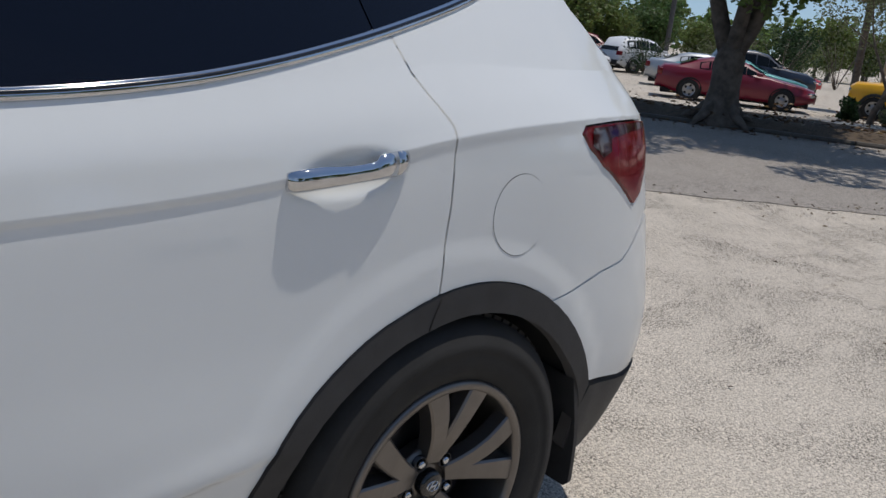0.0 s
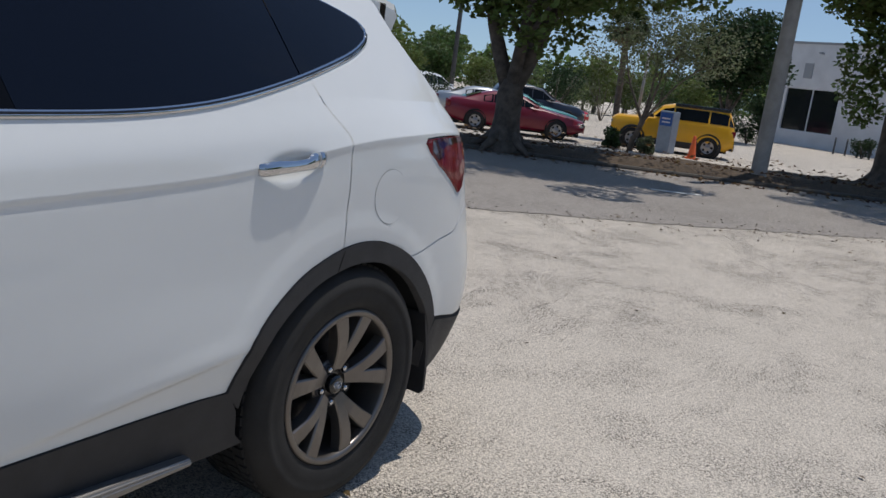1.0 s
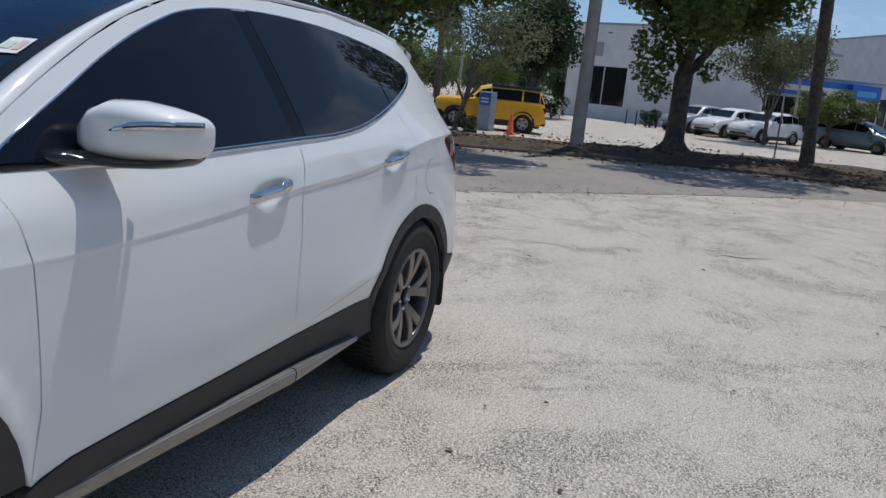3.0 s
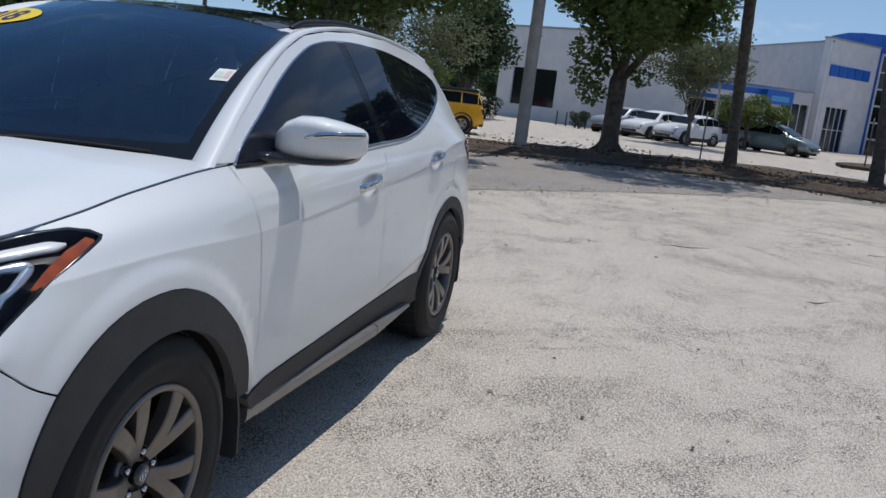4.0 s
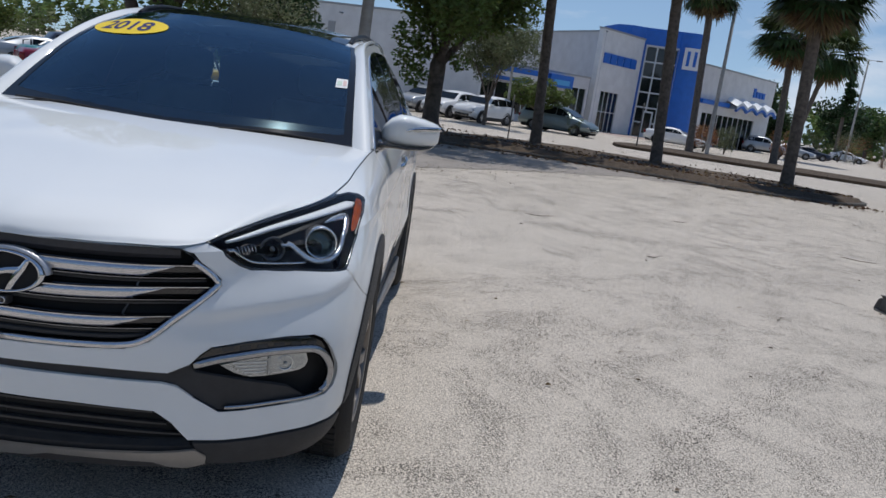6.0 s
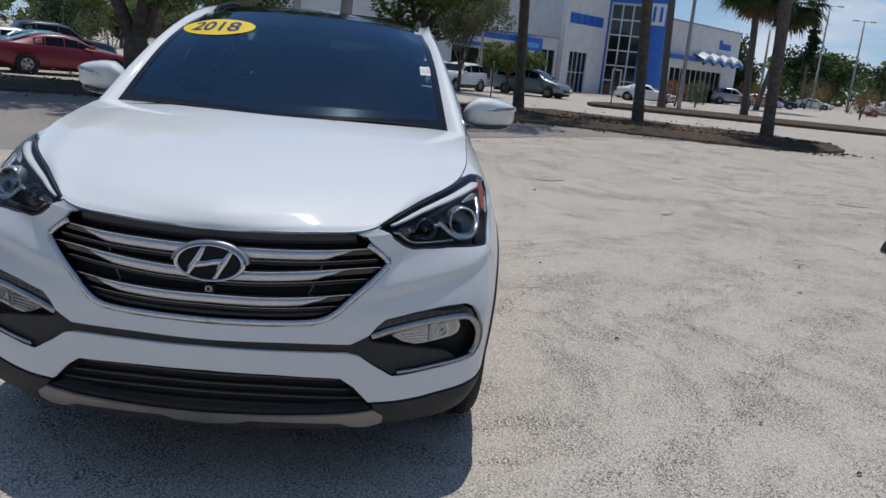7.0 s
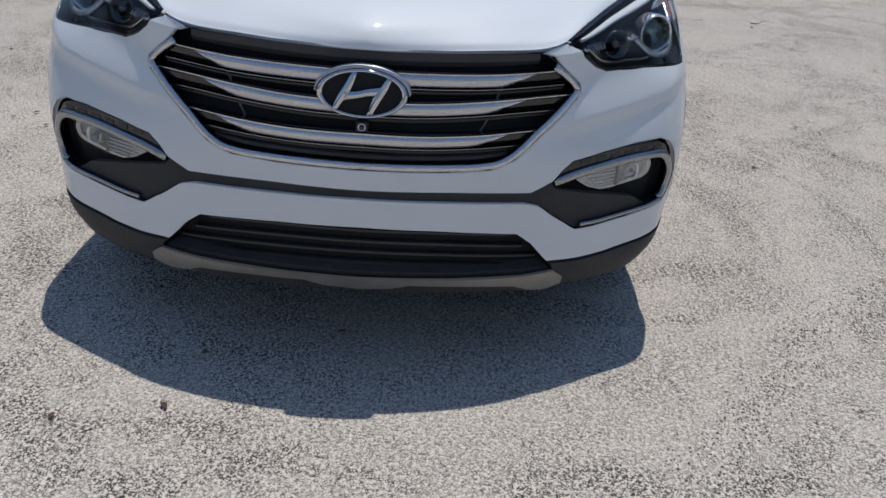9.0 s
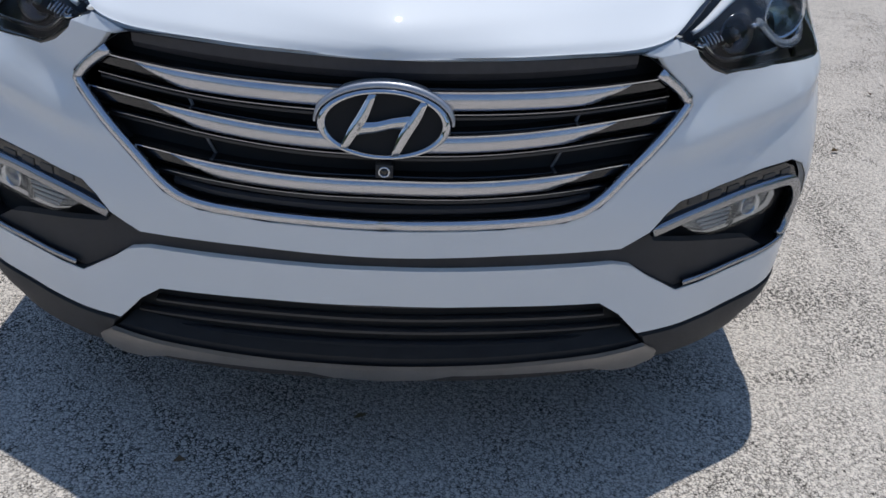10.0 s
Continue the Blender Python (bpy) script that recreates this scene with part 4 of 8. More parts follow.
for mir in ('', 'flip'):
    # side glass: front door, rear door, rear quarter light
    for nm, xa, xb in (("front_window", -.315, .86), ("rear_window", -1.19, -.395), ("quarter_window", -1.6, -1.205)):
        poly = lean(clip_cell([unlean(q) for q in win], xa, xb, 0, 3))
        panel(nm, patch(poly, cabin, (.06, .03), -0.006, 0, mir), SIDEGLASS, suv)
    panel("door_pillar_trim", patch(lean(clip_cell([unlean(q) for q in win], -.395, -.315, 0, 3)), cabin, (.06, .03), -0.0050, 0, mir), PILLARFILM, suv)
    panel("door_pillar_trim", patch(lean(clip_cell([unlean(q) for q in win], -1.205, -1.19, 0, 3)), cabin, (.06, .03), -0.004, 0, mir), SIDEGLASS, suv)
    # strip between windscreen, roof and the side of the cabin
    edge = [cabin(x, z) for x, z in frame_out[:6]] + [cabin(x, z) for x, z in frame_out[6:11]]
    inn = [ws_side(t) for t in np.linspace(0, 1, 6)] + [roof_side(t) for t in (.2, .4, .6, .8, 1)]
    A, Bc = polycurve([tuple(p) for p in inn]), polycurve([tuple(p) for p in edge])
    strip = coons(A, Bc, lambda t: A(0) + (Bc(0) - A(0)) * t, lambda t: A(1) + (Bc(1) - A(1)) * t)

    def bulge(s, t):
        return strip(s, t) + np.array((0.25, .55, .8)) * .018 * 4 * t * (1 - t)
    panel("pillar_and_roof_edge", patch([(-.05, 0), (1, 0), (1, 1), (-.05, 1)], bulge, (.02, .12), 0, 0.0, mir), PAINT, suv)
    m = np.array((1, -1 if mir else 1, 1))
    loop = [cabin(*p) for p in win_low] + [cabin(*p) for p in win_top[1:]]
    nrm = [np.array((0, .88, .42)) * m] * len(loop)
    lo = [cabin(p[0], p[1]) * m for p in win_low]
    hi = [cabin(p[0], p[1]) * m for p in win_top]
    part("window_moulding", ribbon(lo, nrm[:len(lo)], .022, .007), CHROME, suv, "bright chrome window moulding")
    part("moulding_insert", ribbon([p + .0035 * np.array((0, .88, .42)) * m for p in lo], nrm[:len(lo)], .0085, .0045), GLOSSBLACK, suv)
    part("window_moulding", ribbon(hi, nrm[:len(hi)], .011, .006), CHROME, suv)
    part("moulding_insert", ribbon([p + np.array((0, -.006, -.010)) * m for p in hi], nrm[:len(hi)], .012, .004), GLOSSBLACK, suv)

# tail: rear window and spoiler
rw_top = polycurve([(-1.80, 0, 1.515), (-1.79, .25, 1.51), (-1.75, .46, 1.50), (-1.70, .545, 1.485)])
rw_bot = polycurve([(-2.17, 0, 1.208), (-2.15, .25, 1.208), (-2.10, .45, 1.206), (-1.985, .65, 1.204)])
rw_m = polycurve([(-1.80, 0, 1.515), (-1.99, 0, 1.38), (-2.17, 0, 1.208)])
rw_s = polycurve([(-1.70, .545, 1.485), (-1.85, .605, 1.34), (-1.985, .65, 1.204)])
rw = coons(rw_top, rw_bot, rw_m, rw_s)
panel("rear_windscreen", patch(full, rw, (.1, .1), 0, 0, 'join', 0), SIDEGLASS, suv)
bm = bmesh.new()
sec = [(-1.60, 1.575), (-1.74, 1.558), (-1.90, 1.528), (-1.915, 1.512), (-1.89, 1.46), (-1.76, 1.43)]
ringsp = []
for y, dz, dx in ((-.60, -.045, .10), (-.54, -.018, .03), (-.3, 0, 0), (0, .006, -.01), (.3, 0, 0), (.54, -.018, .03), (.60, -.045, .10)):
    ringsp.append([bm.verts.new((x + dx, y, z + dz)) for x, z in sec])
for a, b in zip(ringsp, ringsp[1:]):
    for k in range(len(sec)):
        bm.faces.new((a[k], a[(k + 1) % len(sec)], b[(k + 1) % len(sec)], b[k]))
bm.faces.new(ringsp[0][::-1])
bm.faces.new(ringsp[-1])
bmesh.ops.recalc_face_normals(bm, faces=bm.faces)
part("spoiler", bm, PAINT, suv, smooth=False)

# tail lamps
tail = tail_low + tail_top + tail_back
for mir in ('', 'flip'):
    lampo = panel("tail_lamp", patch(inset(tail, .003, metric), body, (.12, .16), 0.004, 0.02, mir), REDLENS, suv, "red tail lamp lens with dark upper bar")
    bar = [(12.07, 4.42), (12.20, 4.18), (12.34, 4.25), (12.36, 4.52), (12.9, 4.64), (13.35, 4.60), (13.40, 4.78), (12.8, 4.82), (12.10, 4.80)]
    panel("lamp_bar", patch(bar, body, (.12, .16), 0.0055, 0.0, mir), mat("dark_red_lens", (.035, .004, .006), .08, coat=1.0), lampo)

# fuel flap
cu, cv = S(-1.496, .928)
flap = []
for k in range(40):
    a = 2 * math.pi * k / 40
    flap.append(S(-1.496 + .077 * math.cos(a), .928 + .081 * math.sin(a)))
panel("fuel_flap", patch(flap, body, (.05, .06), 0.0012, 0.001), PAINT, suv)
part("fuel_flap_joint", trim([S(-1.496 + .0760 * math.cos(a), .928 + .0810 * math.sin(a)) for a in (2 * math.pi * k / 48 for k in range(49))], .0020, .0006, 0.0004), DARK, suv)


# ---- wheels ----
def spoke(bm, a, r0, r1, w0, w1, da, y0, y1, t):
    """One tapered alloy spoke from the hub to the rim; da: degrees by which it leans outward."""
    secs = []
    for k in range(6):
        f = k / 5
        r, w, ang = r0 + (r1 - r0) * f, w0 + (w1 - w0) * f, radians(a + da * f ** 0.8)
        y = y0 + (y1 - y0) * f + 0.010 * math.sin(math.pi * f)
        c, s = math.cos(ang), math.sin(ang)
        rad, tan = Vector((c, 0, s)), Vector((-s, 0, c))
        secs.append([bm.verts.new(rad * r + tan * d + Vector((0, yy, 0))) for d, yy in
                     ((-w / 2 - .004, y - t), (-w / 2, y - .004), (-w / 2 + .004, y), (w / 2 - .004, y), (w / 2, y - .004), (w / 2 + .004, y - t))])
    for p, q in zip(secs, secs[1:]):
        for k in range(6):
            bm.faces.new((p[k], p[(k + 1) % 6], q[(k + 1) % 6], q[k]))
    bm.faces.new(secs[0][::-1])
    bm.faces.new(secs[-1])


def wheel(cx, s, turn):
    """Nineteen-inch wheel: tyre, rim, five pairs of spokes, hub cap, nuts, brake disc; s: side of the car."""
    wh = new("wheel")
    wh.parent = suv
    wh.matrix_basis = Matrix.Translation((cx, s * (0.880 if cx > 0 else 0.885), HUB_Z)) @ Matrix.Rotation(0 if s > 0 else math.pi, 4, 'Z') @ Matrix.Rotation(radians(turn), 4, 'Y')
    bm = bmesh.new()
    prof = [(.238, .018), (.250, .026), (.262, .031), (.285, .035), (.300, .0335), (.304, .036), (.318, .0355), (.322, .032), (.340, .026), (.354, .012), (.363, -.004), (.366, -.05), (.366, -.16), (.358, -.215), (.33, -.232), (.26, -.225)]
    lathe(bm, prof, 72)
    part("tyre", bm, TYRE, wh)
    bm = bmesh.new()
    for k in range(72):
        a = 2 * math.pi * k / 72
        for y0, y1, sh in ((-.045, -.012, 0), (-.10, -.055, .5), (-.155, -.11, 0), (-.20, -.165, .5)):
            aa = a + sh * math.pi / 72
            c, q = math.cos(aa), math.sin(aa)
            rad, tan = Vector((c, 0, q)), Vector((-q, 0, c))
            v = [bm.verts.new(rad * (.3705 if j < 4 else .362) + tan * dx + Vector((0, yy, 0))) for j in (0, 4) for dx, yy in ((-.012, y0), (.012, y0), (.012, y1), (-.012, y1))]
            for f in ((0, 1, 2, 3), (0, 4, 5, 1), (1, 5, 6, 2), (2, 6, 7, 3), (3, 7, 4, 0)):
                bm.faces.new([v[i] for i in f])
    bmesh.ops.recalc_face_normals(bm, faces=bm.faces)
    tagged(part("tread", bm, TYRE, wh, smooth=False), kind="stuff")
    bm = bmesh.new()
    lathe(bm, [(.214, -.20), (.208, -.06), (.214, -.022), (.215, .014), (.219, .024), (.231, .027), (.238, .022), (.238, -.02), (.232, -.2)], 72)
    part("rim", bm, RIM, wh)
    bm = bmesh.new()
    lathe(bm, [(.0001, -.07), (.10, -.07), (.165, -.072), (.168, -.085), (.17, -.12), (.225, -.14), (.225, -.2)], 48)
    part("brake_disc", bm, RIMDARK, wh)
    for k in range(5):
        for da, wide in ((15.6, 1.0), (-15.6, 1.0)):
            bm = bmesh.new()
            spoke(bm, 90 + 72 * k + da * .25, .045, .222, .033, .055, da * .75, -.012, .019, .036)
            bmesh.ops.recalc_face_normals(bm, faces=bm.faces)
            part("spoke", bm, RIM, wh, smooth=False)
        a = radians(90 + 36 + 72 * k)
        bm = bmesh.new()
        lathe(bm, [(.0001, -.006), (.006, -.006), (.009, -.009), (.0095, -.03)], 12)
        bmesh.ops.translate(bm, vec=(.057 * math.cos(a), 0, .057 * math.sin(a)), verts=bm.verts)
        part("wheel_nut", bm, CHROME, wh)
        bm = bmesh.new()
        lathe(bm, [(.0145, -.012), (.0165, -.0105), (.0165, -.035)], 14)
        bmesh.ops.translate(bm, vec=(.057 * math.cos(a), 0, .057 * math.sin(a)), verts=bm.verts)
        part("nut_recess", bm, RIMDARK, wh)
    bm = bmesh.new()
    lathe(bm, [(.0001, -.022), (.075, -.024), (.08, -.034), (.08, -.06)], 40)
    part("hub", bm, RIM, wh)
    cap = bmesh.new()
    lathe(cap, [(.0001, .002), (.022, .0015), (.028, -.002), (.030, -.008), (.030, -.03)], 32)
    cap = part("hub_cap", cap, GLOSSBLACK, wh)
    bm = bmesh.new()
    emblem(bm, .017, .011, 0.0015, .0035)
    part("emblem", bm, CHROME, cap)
    return wh


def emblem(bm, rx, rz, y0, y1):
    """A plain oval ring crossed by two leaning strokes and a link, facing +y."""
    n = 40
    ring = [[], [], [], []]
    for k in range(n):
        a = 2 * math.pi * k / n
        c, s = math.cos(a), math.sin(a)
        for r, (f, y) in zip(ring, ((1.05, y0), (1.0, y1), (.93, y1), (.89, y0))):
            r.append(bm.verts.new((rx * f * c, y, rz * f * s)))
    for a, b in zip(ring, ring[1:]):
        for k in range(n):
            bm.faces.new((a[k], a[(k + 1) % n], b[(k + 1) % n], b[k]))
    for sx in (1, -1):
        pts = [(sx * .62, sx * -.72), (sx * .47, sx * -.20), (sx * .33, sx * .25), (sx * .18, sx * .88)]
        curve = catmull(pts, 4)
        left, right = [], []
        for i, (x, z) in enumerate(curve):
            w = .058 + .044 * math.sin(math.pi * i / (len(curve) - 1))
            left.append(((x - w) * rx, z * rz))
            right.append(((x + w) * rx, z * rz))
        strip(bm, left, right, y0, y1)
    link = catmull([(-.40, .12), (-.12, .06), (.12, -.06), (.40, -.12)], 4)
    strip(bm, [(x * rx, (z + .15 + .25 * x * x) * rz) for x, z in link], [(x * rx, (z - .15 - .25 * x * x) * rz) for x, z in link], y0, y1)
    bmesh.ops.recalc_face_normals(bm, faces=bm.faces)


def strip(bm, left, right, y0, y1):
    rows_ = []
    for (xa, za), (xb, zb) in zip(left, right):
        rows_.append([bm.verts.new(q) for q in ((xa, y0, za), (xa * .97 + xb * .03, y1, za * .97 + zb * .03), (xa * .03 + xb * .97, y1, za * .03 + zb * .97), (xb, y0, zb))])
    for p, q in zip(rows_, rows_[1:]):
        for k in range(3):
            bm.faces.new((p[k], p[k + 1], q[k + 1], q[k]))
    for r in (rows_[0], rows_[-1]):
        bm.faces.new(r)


for cx, s, turn in ((AXLE_F, 1, 24), (AXLE_R, 1, -8), (AXLE_F, -1, 40), (AXLE_R, -1, 10)):
    wheel(cx, s, turn)


# ---- door handles ----
def handle(hx, hz, s):
    """Bright pull handle: a rounded bar that stands clear of the door, with its foot and lock cover."""
    rise = .022 / .24

    def skin_y(x, z):
        return body(*S(x, z))[1]
    hd = new("door_handle")
    hd.parent = suv
    tagged(hd, "chrome pull handle")
    y_ref = skin_y(hx + .14, hz + .012) - .010
    # stations: along, clear of the door, half height, half depth, lift
    bar = [(.122, .006, .0072, .005, 0), (.119, .011, .0144, .009, 0), (.108, .0165, .0180, .0120, 0), (.086, .0185, .0192, .0135, 0), (.060, .0205, .0190, .0130, 0), (.036, .0228, .0174, .0110, -.001), (.008, .0238, .0158, .0095, -.002),
           (-.028, .0235, .0158, .0090, -.002), (-.042, .0228, .0168, .0100, -.001), (-.050, .0205, .0215, .0145, .0025), (-.066, .0195, .0222, .0140, .003), (-.084, .0180, .0220, .0130, .003)]
    cap = [(-.087, .0176, .0219, .0130, .003), (-.102, .0148, .0210, .0120, .003), (-.114, .0105, .0198, .0105, .0025), (-.121, .0045, .0126, .0060, .003)]
    for nm, stations in (("grip", bar), ("rear_cap", cap)):
        bm = bmesh.new()
        rings = []
        for dx, out, h, d, lift_ in stations:
            x, z = hx + dx, hz - dx * rise + lift_
            rings.append([bm.verts.new((x, s * (y_ref + .002 + out + d * (math.cos(a) ** 1.5 if math.cos(a) > 0 else -.35 * abs(math.cos(a)) ** .7)), z + h * math.copysign(abs(math.sin(a)) ** .8, math.sin(a))))
                          for a in (2 * math.pi * k / 20 for k in range(20))])
        for a, b in zip(rings, rings[1:]):
            for k in range(20):
                bm.faces.new((a[k], a[(k + 1) % 20], b[(k + 1) % 20], b[k]))
        bm.faces.new(rings[0][::-1])
        bm.faces.new(rings[-1])
        bmesh.ops.recalc_face_normals(bm, faces=bm.faces)
        part(nm, bm, CHROME, hd)


for hx, hz in HANDLES:
    for s in (1, -1):
        handle(hx, hz, s)


# ---- door mirrors ----
def mirror(s):
    mi = new("door_mirror")
    mi.parent = suv
    tagged(mi, "white door mirror with a chrome side strip and black base")
    bm = bmesh.new()
    # sections from the inner end to the tip: y, centre x, half depth, top, bottom
    secs = [(.800, .560, .015, 1.178, 1.152), (.810, .560, .045, 1.208, 1.136), (.840, .548, .070, 1.243, 1.126), (.875, .530, .081, 1.262, 1.122), (.930, .512, .092, 1.263, 1.121), (.985, .488, .093, 1.254, 1.125),
            (1.025, .470, .085, 1.244, 1.131), (1.047, .458, .070, 1.236, 1.140), (1.058, .450, .050, 1.226, 1.152), (1.062, .446, .024, 1.212, 1.170)]
    rings = []
    for y, x, d, top, bot in secs:
        ring_ = []
        mid = bot + .66 * (top - bot)
        for k in range(28):
            a = 2 * math.pi * k / 28
            c, q = math.cos(a), math.sin(a)
            px = x + .014 + d * (abs(c) ** .7 if c > 0 else .55 * c)
            pz = mid + (top - mid) * abs(q) ** .8 if q > 0 else mid - (mid - bot) * abs(q) ** .5
            ring_.append(bm.verts.new((px, s * y, pz)))
        rings.append(ring_)
    for a, b in zip(rings, rings[1:]):
        for k in range(28):
            bm.faces.new((a[k], a[(k + 1) % 28], b[(k + 1) % 28], b[k]))
    bm.faces.new(rings[0])
    bm.faces.new(rings[-1])
    bmesh.ops.recalc_face_normals(bm, faces=bm.faces)
    part("housing", bm, PAINT, mi)
    # black lower shell and stalk
    bm = bmesh.new()
    rings = []
    for y, x, z, d, h in ((.80, .70, 1.126, .045, .022), (.835, .63, 1.123, .06, .018), (.87, .560, 1.119, .085, .014), (.93, .534, 1.117, .093, .013), (.99, .506, 1.121, .089, .012), (1.025, .484, 1.128, .074, .010), (1.042, .474, 1.138, .042, .006)):
        rings.append([bm.verts.new((x + d * (c if c > 0 else .6 * c), s * y, z + h * q)) for c, q in ((math.cos(a), math.sin(a)) for a in (2 * math.pi * k / 16 for k in range(16)))])
    for a, b in zip(rings, rings[1:]):
        for k in range(16):
            bm.faces.new((a[k], a[(k + 1) % 16], b[(k + 1) % 16], b[k]))
    bm.faces.new(rings[0])
    bm.faces.new(rings[-1])
    bmesh.ops.recalc_face_normals(bm, faces=bm.faces)
    part("base", bm, GLOSSBLACK, mi)
    # chrome strip with the repeater lamp
    pts = [(.630, .915, 1.196), (.622, .945, 1.206), (.600, .985, 1.213), (.572, 1.026, 1.216), (.532, 1.050, 1.217), (.49, 1.064, 1.217)]
    nrm = [(1, .1, .1), (1, .2, .1), (.95, .3, .1), (.8, .6, .1), (.6, .8, .1), (.4, .9, .1)]
    part("chrome_strip", ribbon(catmull([(x, s * y, z) for x, y, z in pts], 3), catmull([(x, s * y, z) for x, y, z in nrm], 3), [.004] + [.012] * 3 + [.021] * 9 + [.020] * 3, .005), CHROME, mi)
    part("repeater_lens", ribbon(catmull([(x + .0035, s * (y + .002), z - .001) for x, y, z in pts[1:]], 3), catmull([(x, s * y, z) for x, y, z in nrm[1:]], 3), .005, .003), GLOSSBLACK, mi)
    # sail: black corner between pillar and window
    bm = bmesh.new()
    tri = [(.86, 1.100), (.60, 1.093), (.56, 1.10), (.60, 1.19), (.66, 1.196)]
    fr, bk = [], []
    for x, z in tri:
        q = cabin(x, z)
        fr.append(bm.verts.new((q[0], s * (q[1] + .004), q[2])))
        bk.append(bm.verts.new((q[0], s * (q[1] - .012), q[2])))
    bm.faces.new(fr)
    for k in range(len(tri)):
        bm.faces.new((fr[k], fr[(k + 1) % len(tri)], bk[(k + 1) % len(tri)], bk[k]))
    bmesh.ops.recalc_face_normals(bm, faces=bm.faces)
    part("mirror_sail", bm, GLOSSBLACK, mi, smooth=False)
    bm = boxed(.452, .456, s * .89 if s > 0 else s * 1.0, s * 1.0 if s > 0 else s * .89, 1.152, 1.235)
    part("mirror_glass", bm, CHROME, mi, smooth=False)


for s in (1, -1):
    mirror(s)


# ---- nose: grille, badge, lamps, lower bumper ----
def sunk(d):
    def f(u, v):
        p, n = on_body((max(1e-3, u), v))
        q = p - d * np.array((1.0, 0, 0)) if u < 4.3 else p - d * n
        if u <= 1e-3:
            q[1] = 0.0
        return q
    return f


BARFACE = mat("satin_silver_bar", (.60, .605, .63), .27, 1.0)
GRILLE_BLACK = mat("satin_black_grille", (.034, .034, .036), .40)
MESH = mat("honeycomb_black", (.018, .018, .019), .5, 0, .3, 80)
top_edge = [front(.424, .873), front(.3, .876), front(.15, .873), front(0, .870)]
grille_full = grille_o + top_edge[1:]
skin("grille_back", grille_full, MESH, suv, gap=0, rim=0, mirror='join', keep=0, surf=sunk(.075), step=(.2, .2))
for mir in ('', 'flip'):
    # rolled inner wall of the opening
    pts = [on_body(q) for q in grille_full]
    m = np.array((1, -1 if mir else 1, 1))
    bm = bmesh.new()
    a = [bm.verts.new((p + .002 * n) * m) for p, n in pts]
    b = [bm.verts.new((p - np.array((.08, 0, 0))) * m) for p, n in pts]
    for k in range(len(pts) - 1):
        bm.faces.new((a[k], a[k + 1], b[k + 1], b[k]))
    part("grille_wall", bm, GRILLE_BLACK, suv)
    part("grille_frame", trim([tuple(q) for q in catmull([(0.0 if k == 0 else q[0], q[1]) for k, q in enumerate(inset(grille_full, .009, metric)[:len(grille_o)])][::-1], 4)][3:], .019, .008, -.004, mirror=bool(mir)), BARFACE, suv, "satin chrome grille frame")




def slat(zs, h, depth, out, name, material, y_end=1.0, label="", taper=.25, full=False, cut=None):
    """A curved bar across the grille; zs: (y, z) of its middle line on one half; cut: its lower edge rises between these two y."""
    half = catmull(zs, 8)
    half = [q for q in half if q[0] <= y_end]
    bm = bmesh.new()
    rings = []
    for y, z in [(-y, z) for y, z in half[::-1][:-1]] + half:
        p, n = on_body(front(abs(y), z))
        x = p[0] - out
        k = h * (1 - taper * (abs(y) / half[-1][0]) ** 3)
        low = -.5 + (.92 * min(1.0, max(0.0, (abs(y) - cut[0]) / (cut[1] - cut[0]))) if cut else 0.0)
        prof = ((depth, .5), (.010, .5), (.003, .34), (.0, .05), (.003, -.34), (.012, -.5)) if full else ((depth, .5), (.006, .62), (.0, .38), (.0, -.10), (.010, -.46), (depth, -.5))
        rings.append([bm.verts.new((x - dx, y, z + max(dz, low + .02 * (5 - i)) * k)) for i, (dx, dz) in enumerate(prof)])
    for a, b in zip(rings, rings[1:]):
        for k in range(6):
            bm.faces.new((a[k], a[(k + 1) % 6], b[(k + 1) % 6], b[k]))
    bm.faces.new(rings[0])
    bm.faces.new(rings[-1])
    bmesh.ops.recalc_face_normals(bm, faces=bm.faces)
    part(name, bm, material, suv, label, smooth=full)


S1 = [(0, .803), (.15, .803), (.30, .804), (.40, .807), (.490, .811)]
S2 = [(0, .733), (.15, .735), (.30, .742), (.42, .748), (.512, .752)]
S3 = [(0, .658), (.15, .657), (.28, .661), (.38, .667), (.440, .671)]
for zs, h, cut in ((S1, .037, (.33, .42)), (S2, .036, (.30, .40)), (S3, .035, (.27, .36))):
    slat(zs, h * .92, .05, .016, "grille_bar", GLOSSBLACK)
    slat([(y, z + .001) for y, z in zs], h, .02, .008, "grille_bar_face", BARFACE, cut[1], "satin silver bar face", .05, True, cut)
    slat([(y, z + h * .44) for y, z in zs], .0055, .02, .0078, "grille_bar_edge", CHROME, 1.0)
    slat([(y, z - h * .52) for y, z in zs], .0035, .02, .014, "grille_bar_edge", SATIN, 1.0)
    slat([(y, z - h * .5 - .012) for y, z in zs], .010, .03, .026, "grille_bar_lip", GRILLE_BLACK)
slat([(0, .848), (.15, .849), (.30, .852), (.42, .855)], .040, .05, .022, "grille_top_bar", mat("charcoal_grille_panel", (.045, .043, .046), .5, 0, .15, 60, .2, 600))
slat([(0, .612), (.15, .613), (.28, .617), (.36, .626)], .018, .03, .020, "grille_bottom_bar", GRILLE_BLACK)
for y in (-.325, .0, .325):
    bm = bmesh.new()
    p = on_body(front(abs(y), .72))[0]
    tube(bm, [(p[0] - .034, y * .80, .615), (p[0] - .034, y * .92, .70), (p[0] - .040, y * 1.03, .80)], .0028, 6)
    part("grille_strut", bm, mat("grey_strut", (.16, .16, .165), .4), suv)
